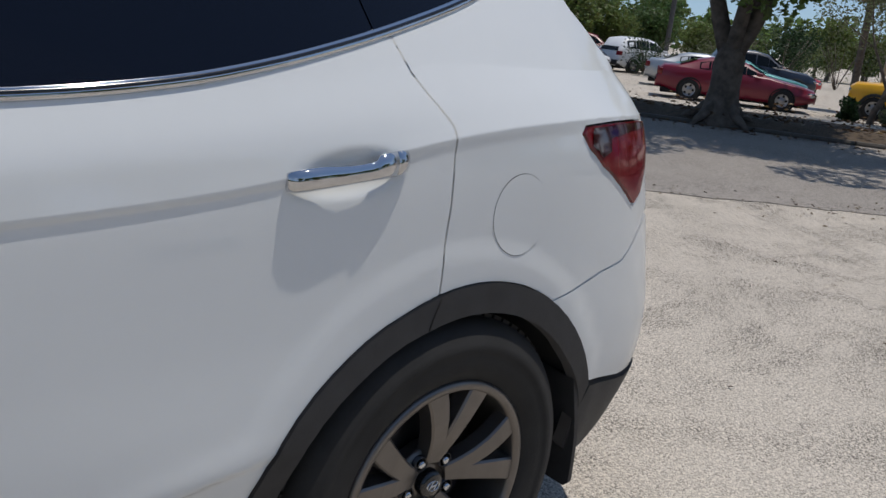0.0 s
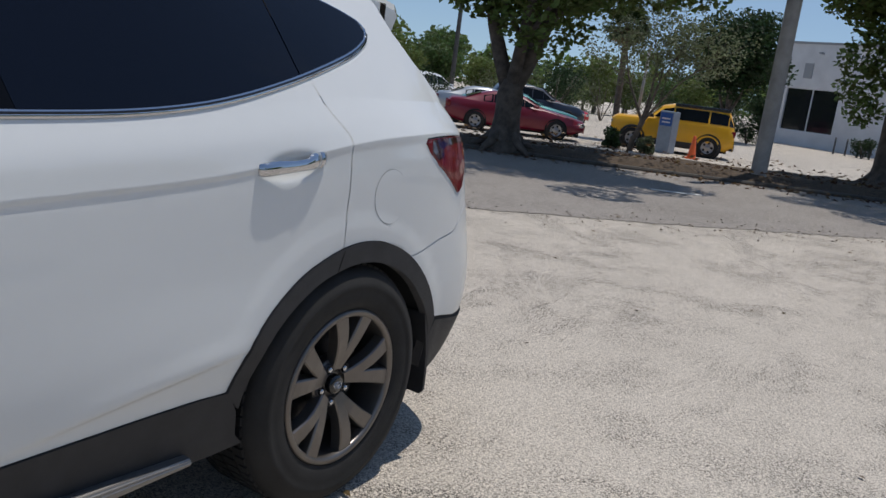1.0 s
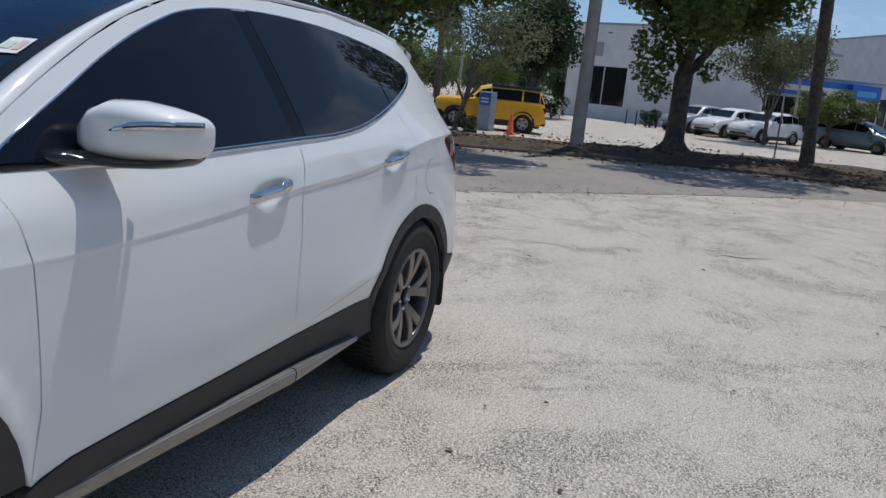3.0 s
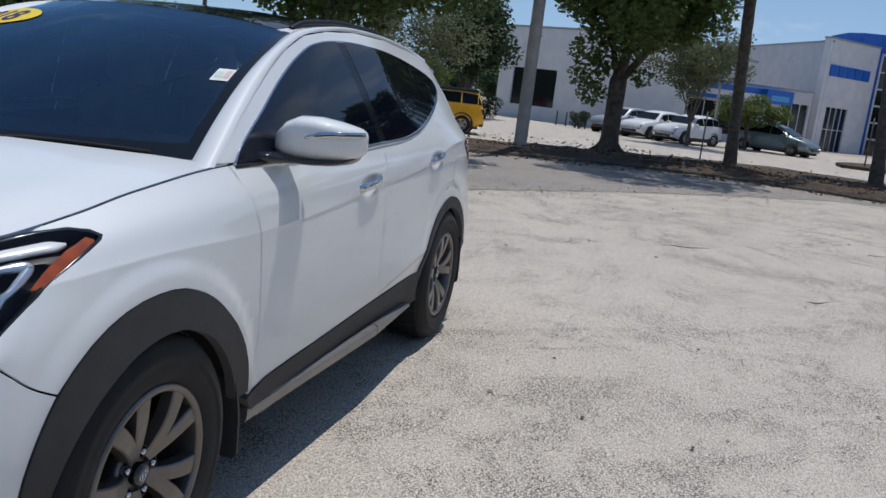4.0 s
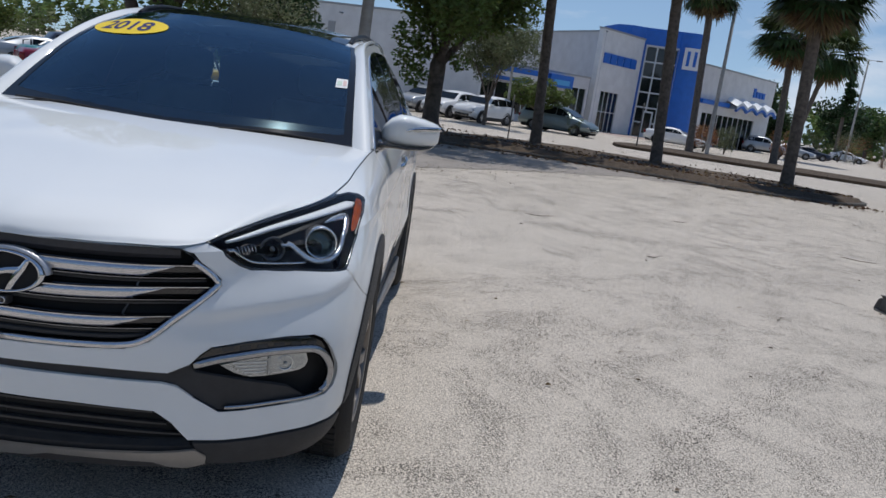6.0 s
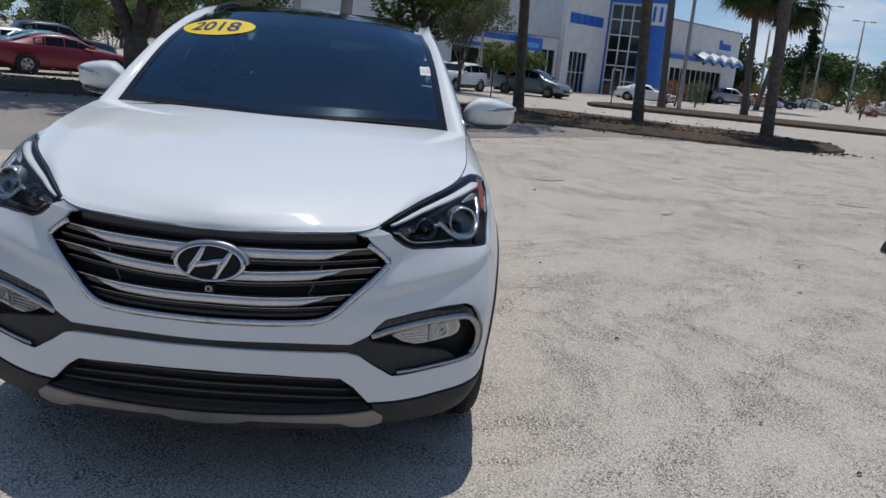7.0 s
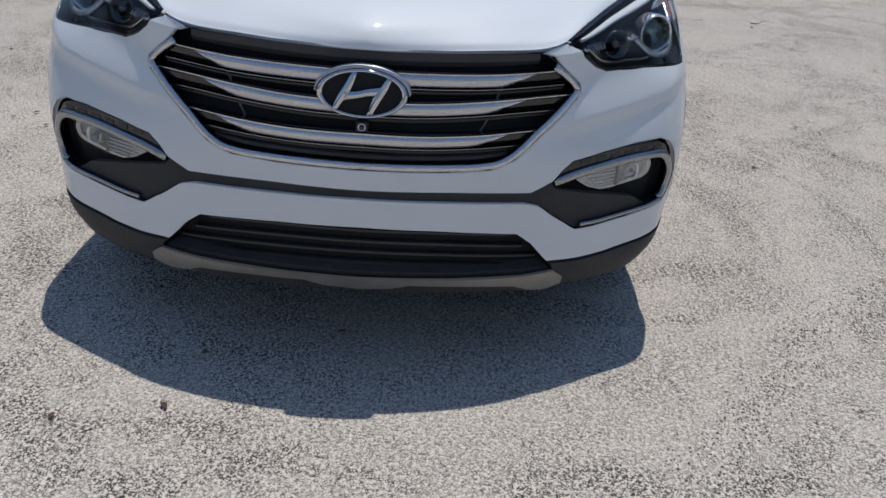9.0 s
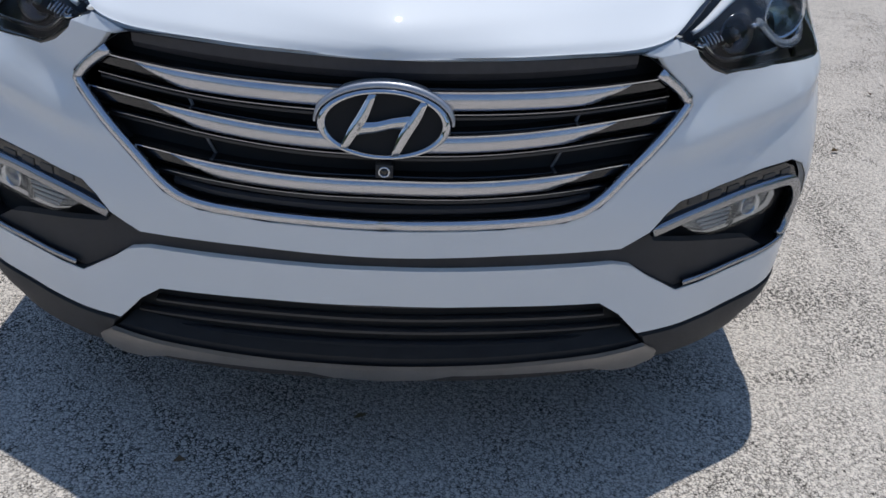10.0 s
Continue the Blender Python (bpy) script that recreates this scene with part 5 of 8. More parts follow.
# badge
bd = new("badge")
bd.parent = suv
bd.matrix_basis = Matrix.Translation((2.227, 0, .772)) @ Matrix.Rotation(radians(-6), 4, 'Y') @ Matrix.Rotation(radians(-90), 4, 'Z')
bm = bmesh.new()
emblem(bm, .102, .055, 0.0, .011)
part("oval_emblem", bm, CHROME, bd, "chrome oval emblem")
bm = bmesh.new()
vs = [bm.verts.new((.102 * math.cos(a), .001, .054 * math.sin(a))) for a in (2 * math.pi * k / 40 for k in range(40))]
bm.faces.new(vs)
part("emblem_back", bm, DARK, bd)
bm = bmesh.new()
hood_r = [[], []]
for k in range(41):
    a = math.pi * k / 40
    for r, (f, y) in zip(hood_r, ((1.10, -.03), (1.07, .005))):
        r.append(bm.verts.new((.104 * f * math.cos(a), y, .056 * (f + .06) * math.sin(a) + .002)))
inn_ = [bm.verts.new((.104 * 1.04 * math.cos(math.pi * k / 40), .003, .056 * 1.04 * math.sin(math.pi * k / 40))) for k in range(41)]
for k in range(40):
    bm.faces.new((hood_r[0][k], hood_r[0][k + 1], hood_r[1][k + 1], hood_r[1][k]))
    bm.faces.new((hood_r[1][k], hood_r[1][k + 1], inn_[k + 1], inn_[k]))
bmesh.ops.recalc_face_normals(bm, faces=bm.faces)
part("emblem_surround", bm, mat("silver_surround", (.50, .50, .51), .35, .6), bd)
# parking camera below the badge
pc = new("parking_camera")
pc.parent = suv
pc.matrix_basis = Matrix.Translation((2.236, .002, .694)) @ Matrix.Rotation(radians(-90), 4, 'Z')
part("camera_box", boxed(-.014, .014, -.03, 0.0, -.012, .012, .002), CLAD, pc, smooth=False)
bm = bmesh.new()
lathe(bm, [(.0095, .0), (.0095, .003), (.007, .003), (.007, .0)], 20)
part("camera_ring", bm, CHROME, pc)
bm = bmesh.new()
lathe(bm, [(.0001, .0025), (.004, .002), (.0065, .0005)], 20)
part("camera_lens", bm, GLOSSBLACK, pc)

FOG = [(2.26, 2.60), (2.55, 2.70), (2.85, 2.75), (3.2, 2.79), (3.46, 2.80), (3.50, 2.66), (3.47, 2.52), (3.38, 2.44), (3.15, 2.38), (2.9, 2.34), (2.68, 2.34), (2.45, 2.44)]
# middle black band with fog lamp pockets
band_poly = fog_top[:3] + [(1.93, 2.66), (2.0, 2.5)] + [(2.5, 2.35), (3.3, 2.1), (3.55, 1.9)] + [(3.2, 1.80), (2.6, 1.75), (2.34, 1.74)] + fog_low[-5:]
skin("bumper_band", band_poly, CLAD, suv, gap=0.0, lift=-.010, rim=.02, mirror='join', keep=0)
pocket = fog_top[2:] + fog_low[:-4]
for mir in ('', 'flip'):
    sgn = -1 if mir else 1
    m = np.array((1, sgn, 1))
    panel("fog_lamp_pocket", patch(pocket, sunk(.07), (.2, .2), 0, 0, mir), DARK, suv)
    bm = bmesh.new()
    ring_p = [on_body(q)[0] for q in pocket]
    va = [bm.verts.new(p * m) for p in ring_p]
    vb = [bm.verts.new((p - np.array((.075, .004, 0))) * m) for p in ring_p]
    for k in range(len(ring_p) - 1):
        bm.faces.new((va[k], va[k + 1], vb[k + 1], vb[k]))
    part("fog_pocket_wall", bm, GRILLE_BLACK, suv)
    fl = panel("fog_lamp", patch(FOG, sunk(.030), (.1, .1), 0, .03, mir), LAMPINNER, suv, "clear fog lamp with a bright reflector")
    o = panel("fog_lens", patch(FOG, sunk(.020), (.1, .1), 0, 0, mir), CLEAR, fl)
    o.visible_shadow = False
    panel("fog_divider", patch([(2.92, 2.74), (2.96, 2.74), (2.99, 2.37), (2.94, 2.37)], sunk(.024), (.1, .1), 0, .006, mir), SATIN, fl)
    for k in range(4):
        v = 2.42 + .07 * k
        u0, u1 = 2.58 - .05 * k, 2.90
        panel("reflector_rib", patch([(u0, v), (u1, v), (u1, v + .03), (u0, v + .03)], sunk(.0275), (.1, .1), 0, .002, mir), mat("rib_grey", (.62, .63, .64), .25, .6), fl)
    # bulb bowl: a dished reflector with a small cap
    c, n = on_body((3.24, 2.60), -.026)
    bw = new("bulb_bowl")
    bw.parent = fl
    bw.matrix_basis = Matrix.Translation(Vector((c + np.array((.004, 0, 0))) * m)) @ Vector((.9, .42 * sgn, .05)).normalized().to_track_quat('Y', 'Z').to_matrix().to_4x4()
    bm = bmesh.new()
    lathe(bm, [(.0001, -.016), (.010, -.014), (.019, -.006), (.0235, .002), (.0245, -.004)], 24)
    part("bowl", bm, CHROME, bw)
    bm = bmesh.new()
    lathe(bm, [(.0001, .0), (.005, -.001), (.007, -.005), (.007, -.014)], 16)
    part("bulb_cap", bm, mat("bulb_cap_grey", (.30, .31, .32), .25, .8), bw)
    led = panel("daytime_lamp", patch([(1.98, 2.72), (2.16, 2.96), (2.6, 3.06), (3.2, 3.13), (3.56, 3.15), (3.74, 3.06), (3.84, 2.90), (3.55, 2.95), (3.1, 2.93), (2.5, 2.86)], body, (.1, .1), -.012, .02, mir), GLOSSBLACK, suv, "dark smoked daytime running lamp strip")
    for k in range(6):
        u = 2.3 + .24 * k
        v = 2.95 + .06 * (k / 5)
        panel("led_cell", patch([(u, v - .03), (u + .15, v - .02), (u + .15, v + .07), (u, v + .06)], body, (.1, .1), -.010, .002, mir), mat("smoked_led", (.045, .047, .05), .2, .3), led)
    part("fog_trim", trim(catmull([(1.97, 2.64), (2.3, 2.77), (2.8, 2.87), (3.3, 2.92), (3.62, 2.92), (3.80, 2.78), (3.95, 2.5), (4.0, 2.25), (3.95, 2.04), (3.83, 1.93)], 4), .026, .012, -.012, mirror=bool(mir)), SATIN, suv, "satin chrome fog lamp surround")
    part("fog_trim_low", trim(catmull([(3.85, 1.94), (3.4, 1.86), (2.8, 1.80), (2.4, 1.79)], 4), .012, .006, -.002, mirror=bool(mir)), SATIN, suv)

# lower grille and skid plate
low_open = lgrille + [front(.520, .296), front(.24, .288), front(0, .284)]
skin("lower_grille_back", low_open, MESH, suv, gap=0, rim=0, mirror='join', keep=0, surf=sunk(.09), step=(.2, .2))
for z, ye, sag in ((.408, .39, .012), (.376, .43, .015), (.345, .47, .015), (.312, .49, .010)):
    slat([(0, z), (.2, z - .15 * sag), (ye, z - sag)], .012, .05, .035, "lower_grille_bar", GRILLE_BLACK)
skid = [front(0, .288), front(.24, .291), front(.42, .294), front(.515, .302), front(.545, .278), front(.543, .256), front(.50, .243), front(.455, .246), front(.41, .264), front(.27, .270), front(.135, .273), front(.085, .260), front(0, .255)]
skin("skid_plate", skid, SILVER, suv, "silver-grey front skid plate", gap=0, lift=.012, rim=.010, mirror='join', keep=0)
skin("lower_lip", [front(0, .302), front(.25, .304), front(.42, .306), front(.505, .308), front(.535, .28), front(.53, .245), (2.3, .12), (1.2, .05), (0, .08)], CLAD, suv, gap=0, lift=-.006, rim=.05, mirror='join', keep=0)

# ---- head lamps ----
lamp_poly = [lamp_in] + lamp_low + lamp_out + lamp_top
HL_BLACK = mat("lamp_housing_black", (.008, .009, .012), .35, spec=.2)
for mir in ('', 'flip'):
    sgn = -1 if mir else 1
    m = np.array((1, sgn, 1))
    hl = panel("head_lamp", patch(lamp_poly, shell, (.12, .16), 0, 0, mir), HL_BLACK, suv, "black-bezel projector head lamp with amber marker")

    def wallf(poly, d0, d1):
        bm = bmesh.new()
        pts = [on_body(q) for q in poly + poly[:1]]
        a = [bm.verts.new((p - d0 * n) * m) for p, n in pts]
        b = [bm.verts.new((p - d1 * n) * m) for p, n in pts]
        for k in range(len(pts) - 1):
            bm.faces.new((a[k], a[k + 1], b[k + 1], b[k]))
        return bm
    part("lamp_wall", wallf(lamp_poly, .001, .06), HL_BLACK, hl)
    part("lamp_bezel", trim((lamp_poly + lamp_poly[:1])[::-1] if not mir else lamp_poly + lamp_poly[:1], .012, .002, -.002, mirror=bool(mir)), GLOSSBLACK, hl)
    cov = panel("lamp_cover", patch(inset(lamp_poly, .003, metric), body, (.12, .16), .0005, 0, mir), CLEAR, hl)
    cov.visible_shadow = False
    # projector
    c, n = on_body((3.79, 5.05), -.028)
    fw = Vector((.93, .36 * sgn, .05)).normalized()
    pr = new("projector")
    pr.parent = hl
    pr.matrix_basis = Matrix.Translation(Vector(c * m)) @ fw.to_track_quat('Y', 'Z').to_matrix().to_4x4()
    bm = bmesh.new()
    lathe(bm, [(.051, -.03), (.051, .010), (.049, .014), (.046, .014), (.043, .009), (.039, -.010), (.038, -.03)], 48)
    part("chrome_ring", bm, mat("satin_lamp_chrome", (.72, .74, .77), .16, .85), pr)
    bm = bmesh.new()
    lathe(bm, [(.0001, -.034), (.012, -.032), (.024, -.026), (.034, -.016), (.0405, -.006)], 32)
    part("bowl", bm, mat("lamp_bowl", (.34, .38, .37), .18, .9), pr)
    bm = bmesh.new()
    lathe(bm, [(.0001, .013), (.012, .0115), (.024, .006), (.033, -.002), (.040, -.010)], 32)
    dome = part("lens", bm, glass("projector_dome", (.78, .86, .84), .01, 1.5), pr)
    dome.visible_shadow = False
    # light guides and reflectors
    guide = catmull([(2.24, 5.95), (2.5, 6.03), (2.83, 6.10), (3.25, 6.18), (3.66, 6.23), (4.1, 6.25), (4.56, 6.24), (4.86, 6.16)], 4)
    wid = [.008 + .027 * (k / (len(guide) - 1)) ** .8 for k in range(len(guide))]
    wid[-3:] = [.030, .020, .007]
    part("upper_light_guide", trim(guide, wid, .006, -.012, mirror=bool(mir)), mat("white_light_guide", (.76, .78, .80), .25), hl)
    part("light_guide", trim(catmull([(3.06, 5.07), (3.24, 4.93), (3.37, 4.76), (3.52, 4.61), (3.72, 4.55), (3.97, 4.58), (4.23, 4.78), (4.40, 5.2), (4.50, 5.60), (4.45, 5.74), (4.17, 5.76), (3.92, 5.70)], 4),
                             [.010] * 3 + [.018] * 26 + [.022] * 6 + [.026] * 4 + [.020] * 3 + [.013, .010, .006], .007, -.017, mirror=bool(mir)), mat("clear_light_guide", (.60, .65, .72), .14, .75), hl)
    part("lower_light_guide", trim(catmull([(2.26, 5.25), (2.34, 5.0), (2.56, 4.65), (2.85, 4.555), (3.2, 4.53), (3.45, 4.54)], 4), .009, .006, -.016, mirror=bool(mir)), CHROME, hl)
    # turn-signal bowl with a ribbed reflector beside it
    c, n = on_body((2.98, 5.24), -.044)
    tb = new("signal_bowl")
    tb.parent = hl
    tb.matrix_basis = Matrix.Translation(Vector(c * m)) @ Vector((.93, .30 * sgn, .12)).normalized().to_track_quat('Y', 'Z').to_matrix().to_4x4()
    bm = bmesh.new()
    lathe(bm, [(.0001, -.012), (.012, -.010), (.026, .0), (.036, .014), (.038, .010)], 28)
    part("bowl", bm, mat("dark_chrome_bowl", (.075, .075, .08), .2, .9), tb)
    bm = bmesh.new()
    lathe(bm, [(.0001, .012), (.006, .010), (.009, .002), (.009, -.010)], 16)
    part("bulb", bm, mat("grey_bulb", (.20, .19, .18), .2, .5), tb)
    panel("ribbed_reflector", patch([(2.36, 5.5), (2.50, 5.05), (2.74, 4.98), (2.72, 5.55), (2.58, 5.8)], body, (.1, .12), -.036, .01, mir), mat("dark_reflector", (.05, .045, .045), .35, .5), hl)
    for k in range(6):
        u = 2.43 + .05 * k
        part("reflector_rib", trim(catmull([(u, 5.62 - .02 * k), (u + .015, 5.38), (u + .02, 5.12)], 3), .0045, .004, -.034, mirror=bool(mir)), mat("rib_chrome", (.45, .44, .44), .2, .8), hl)
    panel("amber_marker", patch([(4.68, 4.96), (5.03, 5.50), (5.21, 5.96), (5.21, 6.10), (5.10, 6.28), (4.88, 5.98), (4.70, 5.48), (4.58, 5.0)], body, (.1, .12), -.012, .006, mir), AMBER, hl, "amber side marker")

# bonnet joint along the fender, wipers, stickers
for mir in (False, True):
    part("bonnet_joint", trim([(u, 7.0) for u in np.linspace(4.6, 7.05, 24)], .0030, .0010, .0, mirror=mir), DARK, suv)
for (s0, t0), (s1, t1) in (((.10, .0), (.86, .02)), ((-.90, .01), (-.12, .005))):
    pts = []
    for k in range(9):
        f = k / 8
        a = s0 + (s1 - s0) * f
        p = ws(abs(a), t0 + (t1 - t0) * f + .02 * math.sin(math.pi * f))
        pts.append((p[0] + .012, p[1] * (1 if a > 0 else -1), p[2] - .004))
    bm2 = bmesh.new()
    tube(bm2, pts, .006, 6)
    part("wiper", bm2, DARK, suv)
    bm2 = bmesh.new()
    tube(bm2, [(pts[0][0] + .10, pts[0][1] - .02, pts[0][2] - .02), pts[3], pts[5]], [.010, .008, .006], 6)
    part("wiper_arm", bm2, DARK, suv)

YELLOW = mat("yellow_vinyl", (.86, .62, .01), .45)
oval = [(.655 + .315 * math.cos(a), .722 + .112 * math.sin(a)) for a in (2 * math.pi * k / 48 for k in range(48))]
st = panel("year_sticker", patch(oval, ws, (.04, .04), .003, 0, 'flip'), YELLOW, suv, "yellow oval sticker with a dark blue year")
fc = bpy.data.curves.new("digits", 'FONT')
fc.body, fc.size, fc.align_x, fc.align_y, fc.extrude, fc.offset = "2018", 1.0, 'CENTER', 'CENTER', 0.0, .018
tmp = new("digits_tmp", fc)
bpy.context.view_layer.update()
dm = bpy.data.meshes.new_from_object(tmp.evaluated_get(bpy.context.evaluated_depsgraph_get()))
bpy.data.objects.remove(tmp)
xs, ys = [v.co.x for v in dm.vertices], [v.co.y for v in dm.vertices]
for v in dm.vertices:
    x, y = v.co.x - (min(xs) + max(xs)) / 2, v.co.y - (min(ys) + max(ys)) / 2
    a, b = .655 - x * .205, .722 + y * .17
    p, q = ws(a, b), on_body((a, b), 0, ws)[1]
    q = q if q[2] > 0 else -q
    p = p + .0045 * q
    v.co = (p[0], -p[1], p[2])
dm.materials.append(mat("navy_vinyl", (.02, .015, .12), .45))
dg = new("digits", dm)
dg.parent = st
ins = panel("inspection_sticker", patch([(.868, .425), (.948, .435), (.948, .52), (.868, .51)], ws, (.1, .1), .003, 0, ''), mat("paper_white", (.72, .74, .72), .6), suv, "small white paper sticker with green and red print")
panel("print", patch([(.916, .448), (.940, .451), (.940, .502), (.916, .499)], ws, (.1, .1), .0045, 0, ''), mat("print_red", (.62, .45, .42), .6), ins)
panel("print", patch([(.876, .448), (.908, .451), (.908, .490), (.876, .487)], ws, (.1, .1), .0045, 0, ''), mat("print_green", (.50, .62, .52), .6), ins)
# a chip in the paint of the bonnet's edge
part("chipped_paint", trim([front(.02, .893), front(.03, .894)], .004, .001, .001), CLAD, suv)

# ---- cabin inside, seen through the windscreen ----
LEATHER = mat("grey_upholstery", (.26, .28, .275), .6, 0, .1, 10)
DASH = mat("grey_green_dashboard", (.10, .125, .125), .65, 0, .15, 30)
bm = bmesh.new()
rings = []
for y in np.linspace(-.70, .70, 9):
    k = abs(y) / .7
    rings.append([bm.verts.new(q) for q in ((1.02 - .15 * k, y, 1.06), (.80, y, 1.085), (.60, y, 1.075), (.50, y, 1.03), (.52, y, .80), (1.0, y, .8))])
for a, b in zip(rings, rings[1:]):
    for k in range(6):
        bm.faces.new((a[k], a[(k + 1) % 6], b[(k + 1) % 6], b[k]))
bmesh.ops.recalc_face_normals(bm, faces=bm.faces)
part("dashboard", bm, DASH, suv)
for y in (-.37, .37):
    sea = new("seat")
    sea.parent = suv
    part("seat_back", boxed(-.36, -.20, y - .25, y + .25, .70, 1.22, .05), LEATHER, sea)
    part("headrest", boxed(-.36, -.24, y - .13, y + .13, 1.25, 1.42, .045), LEATHER, sea)
    part("seat_cushion", boxed(-.30, .25, y - .25, y + .25, .60, .76, .05), LEATHER, sea)
bm = bmesh.new()
ringp = [(.47 + .06 * math.sin(a) * .5, .37 + .185 * math.cos(a), .90 + .17 * math.sin(a)) for a in (2 * math.pi * k / 32 for k in range(33))]
tube(bm, ringp, .015, 8, False)
part("steering_wheel", bm, DASH, suv)
bm = bmesh.new()
box(bm, .34, .38, -.12, .12, 1.43, 1.49, .012)
part("rear_view_mirror", bm, GLOSSBLACK, suv)
part("cabin_floor", boxed(-1.9, .9, -.72, .72, .55, .58), DARK, suv)
part("cabin_back", boxed(-1.75, -1.72, -.6, .6, .58, 1.5), DARK, suv)


# ---- ground: the lot, the road, the planted island and the lower forecourt beyond ----
HERE = Vector((2.0, 1.0))
FALL = ([-180, -120, -60, -27, -17.5, -3.7, 8.8, 27.6, 45, 70, 110, 180], [60, 60, 19, 18.0, 19.5, 24.0, 26.5, 24.5, 29, 34, 60, 60])


def ground_z(x, y):
    """Height of the ground: level round the white car, 0.4 m lower past the island."""
    dx, dy = x - HERE.x, y - HERE.y
    r, a = math.hypot(dx, dy), math.degrees(math.atan2(dy, -dx))
    k = min(1.0, max(0.0, (r - float(np.interp(a, *FALL))) / 3.0))
    return -0.4 * k * k * (3 - 2 * k)


LOT = lot_mat("pale_gravel_asphalt", (.060, .053, .044), (.745, .672, .577))
ROAD = ground_mat("grey_road_asphalt", (.12, .109, .098), (.50, .455, .41), 110.0, 0.35, 0.2, 0.8, 0.6)
MULCH = ground_mat("brown_leaf_mulch", (.028, .021, .015), (.165, .120, .080), 42.0, 0.5, 0.5, 2.0)
CONCRETE = mat("weathered_concrete", (.085, .076, .065), .9, 0, .25, 3.0, .5, 160)


def sheet(name, outline, z, material, label, category, kind="structure"):
    """A flat layer on the ground inside an outline, following its height."""
    bm = bmesh.new()
    f = bm.faces.new([bm.verts.new((x, y, 0)) for x, y in outline])
    bmesh.ops.triangulate(bm, faces=[f])
    for _ in range(3):
        bmesh.ops.subdivide_edges(bm, edges=[e for e in bm.edges if e.calc_length() > 1.6], cuts=1, use_grid_fill=False)
        bmesh.ops.triangulate(bm, faces=bm.faces)
    for v in bm.verts:
        v.co.z = ground_z(v.co.x, v.co.y) + z
    bmesh.ops.recalc_face_normals(bm, faces=bm.faces)
    if sum(f.normal.z for f in bm.faces) < 0:
        bmesh.ops.reverse_faces(bm, faces=bm.faces)
    return tagged(link_mesh(name, bm, material), label, category, kind=kind)


bm = bmesh.new()
radii = [0.01, 3, 7, 12, 15, 17] + [18 + .75 * k for k in range(22)] + [36, 42, 50, 60, 75, 100, 160, 300, 600, 1000]
rings = [[bm.verts.new((HERE.x + r * math.cos(a), HERE.y + r * math.sin(a), ground_z(HERE.x + r * math.cos(a), HERE.y + r * math.sin(a)))) for a in (2 * math.pi * k / 120 for k in range(120))] for r in radii]
for a, b in zip(rings, rings[1:]):
    for k in range(120):
        bm.faces.new((a[k], b[k], b[(k + 1) % 120], a[(k + 1) % 120]))
bm.faces.new(rings[0])
bmesh.ops.recalc_face_normals(bm, faces=bm.faces)
if sum(f.normal.z for f in bm.faces) < 0:
    bmesh.ops.reverse_faces(bm, faces=bm.faces)
tagged(link_mesh("ground", bm, LOT), "pale weathered gravelly asphalt lot", "ground", kind="structure")

near_edge = catmull([(-4.0, -21.0), (-9.0, -11.8), (-12.4, -6.3), (-14.5, -2.7), (-16.5, .5), (-17.2, 2.9), (-16.8, 5.0), (-15.9, 8.0), (-16.1, 10.6), (-17.0, 11.9)], 5)
far_edge = catmull([(-17.0, 11.9), (-18.0, 12.4), (-19.6, 11.8), (-21.6, 9.0), (-22.6, 5.5), (-21.8, 2.2), (-19.0, -1.2), (-17.0, -4.0), (-15.3, -6.8), (-12.3, -12.2), (-7.5, -21.5)], 5)
lot_edge = [(9.0, -15.8), (0.6, -8.3), (-6.65, -1.93), (-8.48, -.34), (-10.9, 1.50), (-13.2, 3.6), (-14.9, 5.4), (-15.5, 7.2)]
rng = random.Random(5)
ragged = []
for a, b in zip(lot_edge, lot_edge[1:]):
    for k in range(14):
        f = k / 14
        ragged.append((a[0] + (b[0] - a[0]) * f + rng.uniform(-.035, .035), a[1] + (b[1] - a[1]) * f + rng.uniform(-.035, .035)))
road_poly = ragged + [lot_edge[-1]] + [tuple(p) for p in near_edge[::-1] if p[1] < 8.0] + [(3.0, -26.0)]
sheet("road", road_poly, .006, ROAD, "worn grey asphalt drive crossing the lot", "road")
# worn white stroke on the road
sheet("road_marking", [(-11.45, -1.70), (-11.95, -1.05), (-12.08, -1.15), (-11.58, -1.80)], .011, mat("worn_white_paint", (.62, .61, .58), .8, 0, .3, 6), "short worn white painted stroke on the road", "marking")


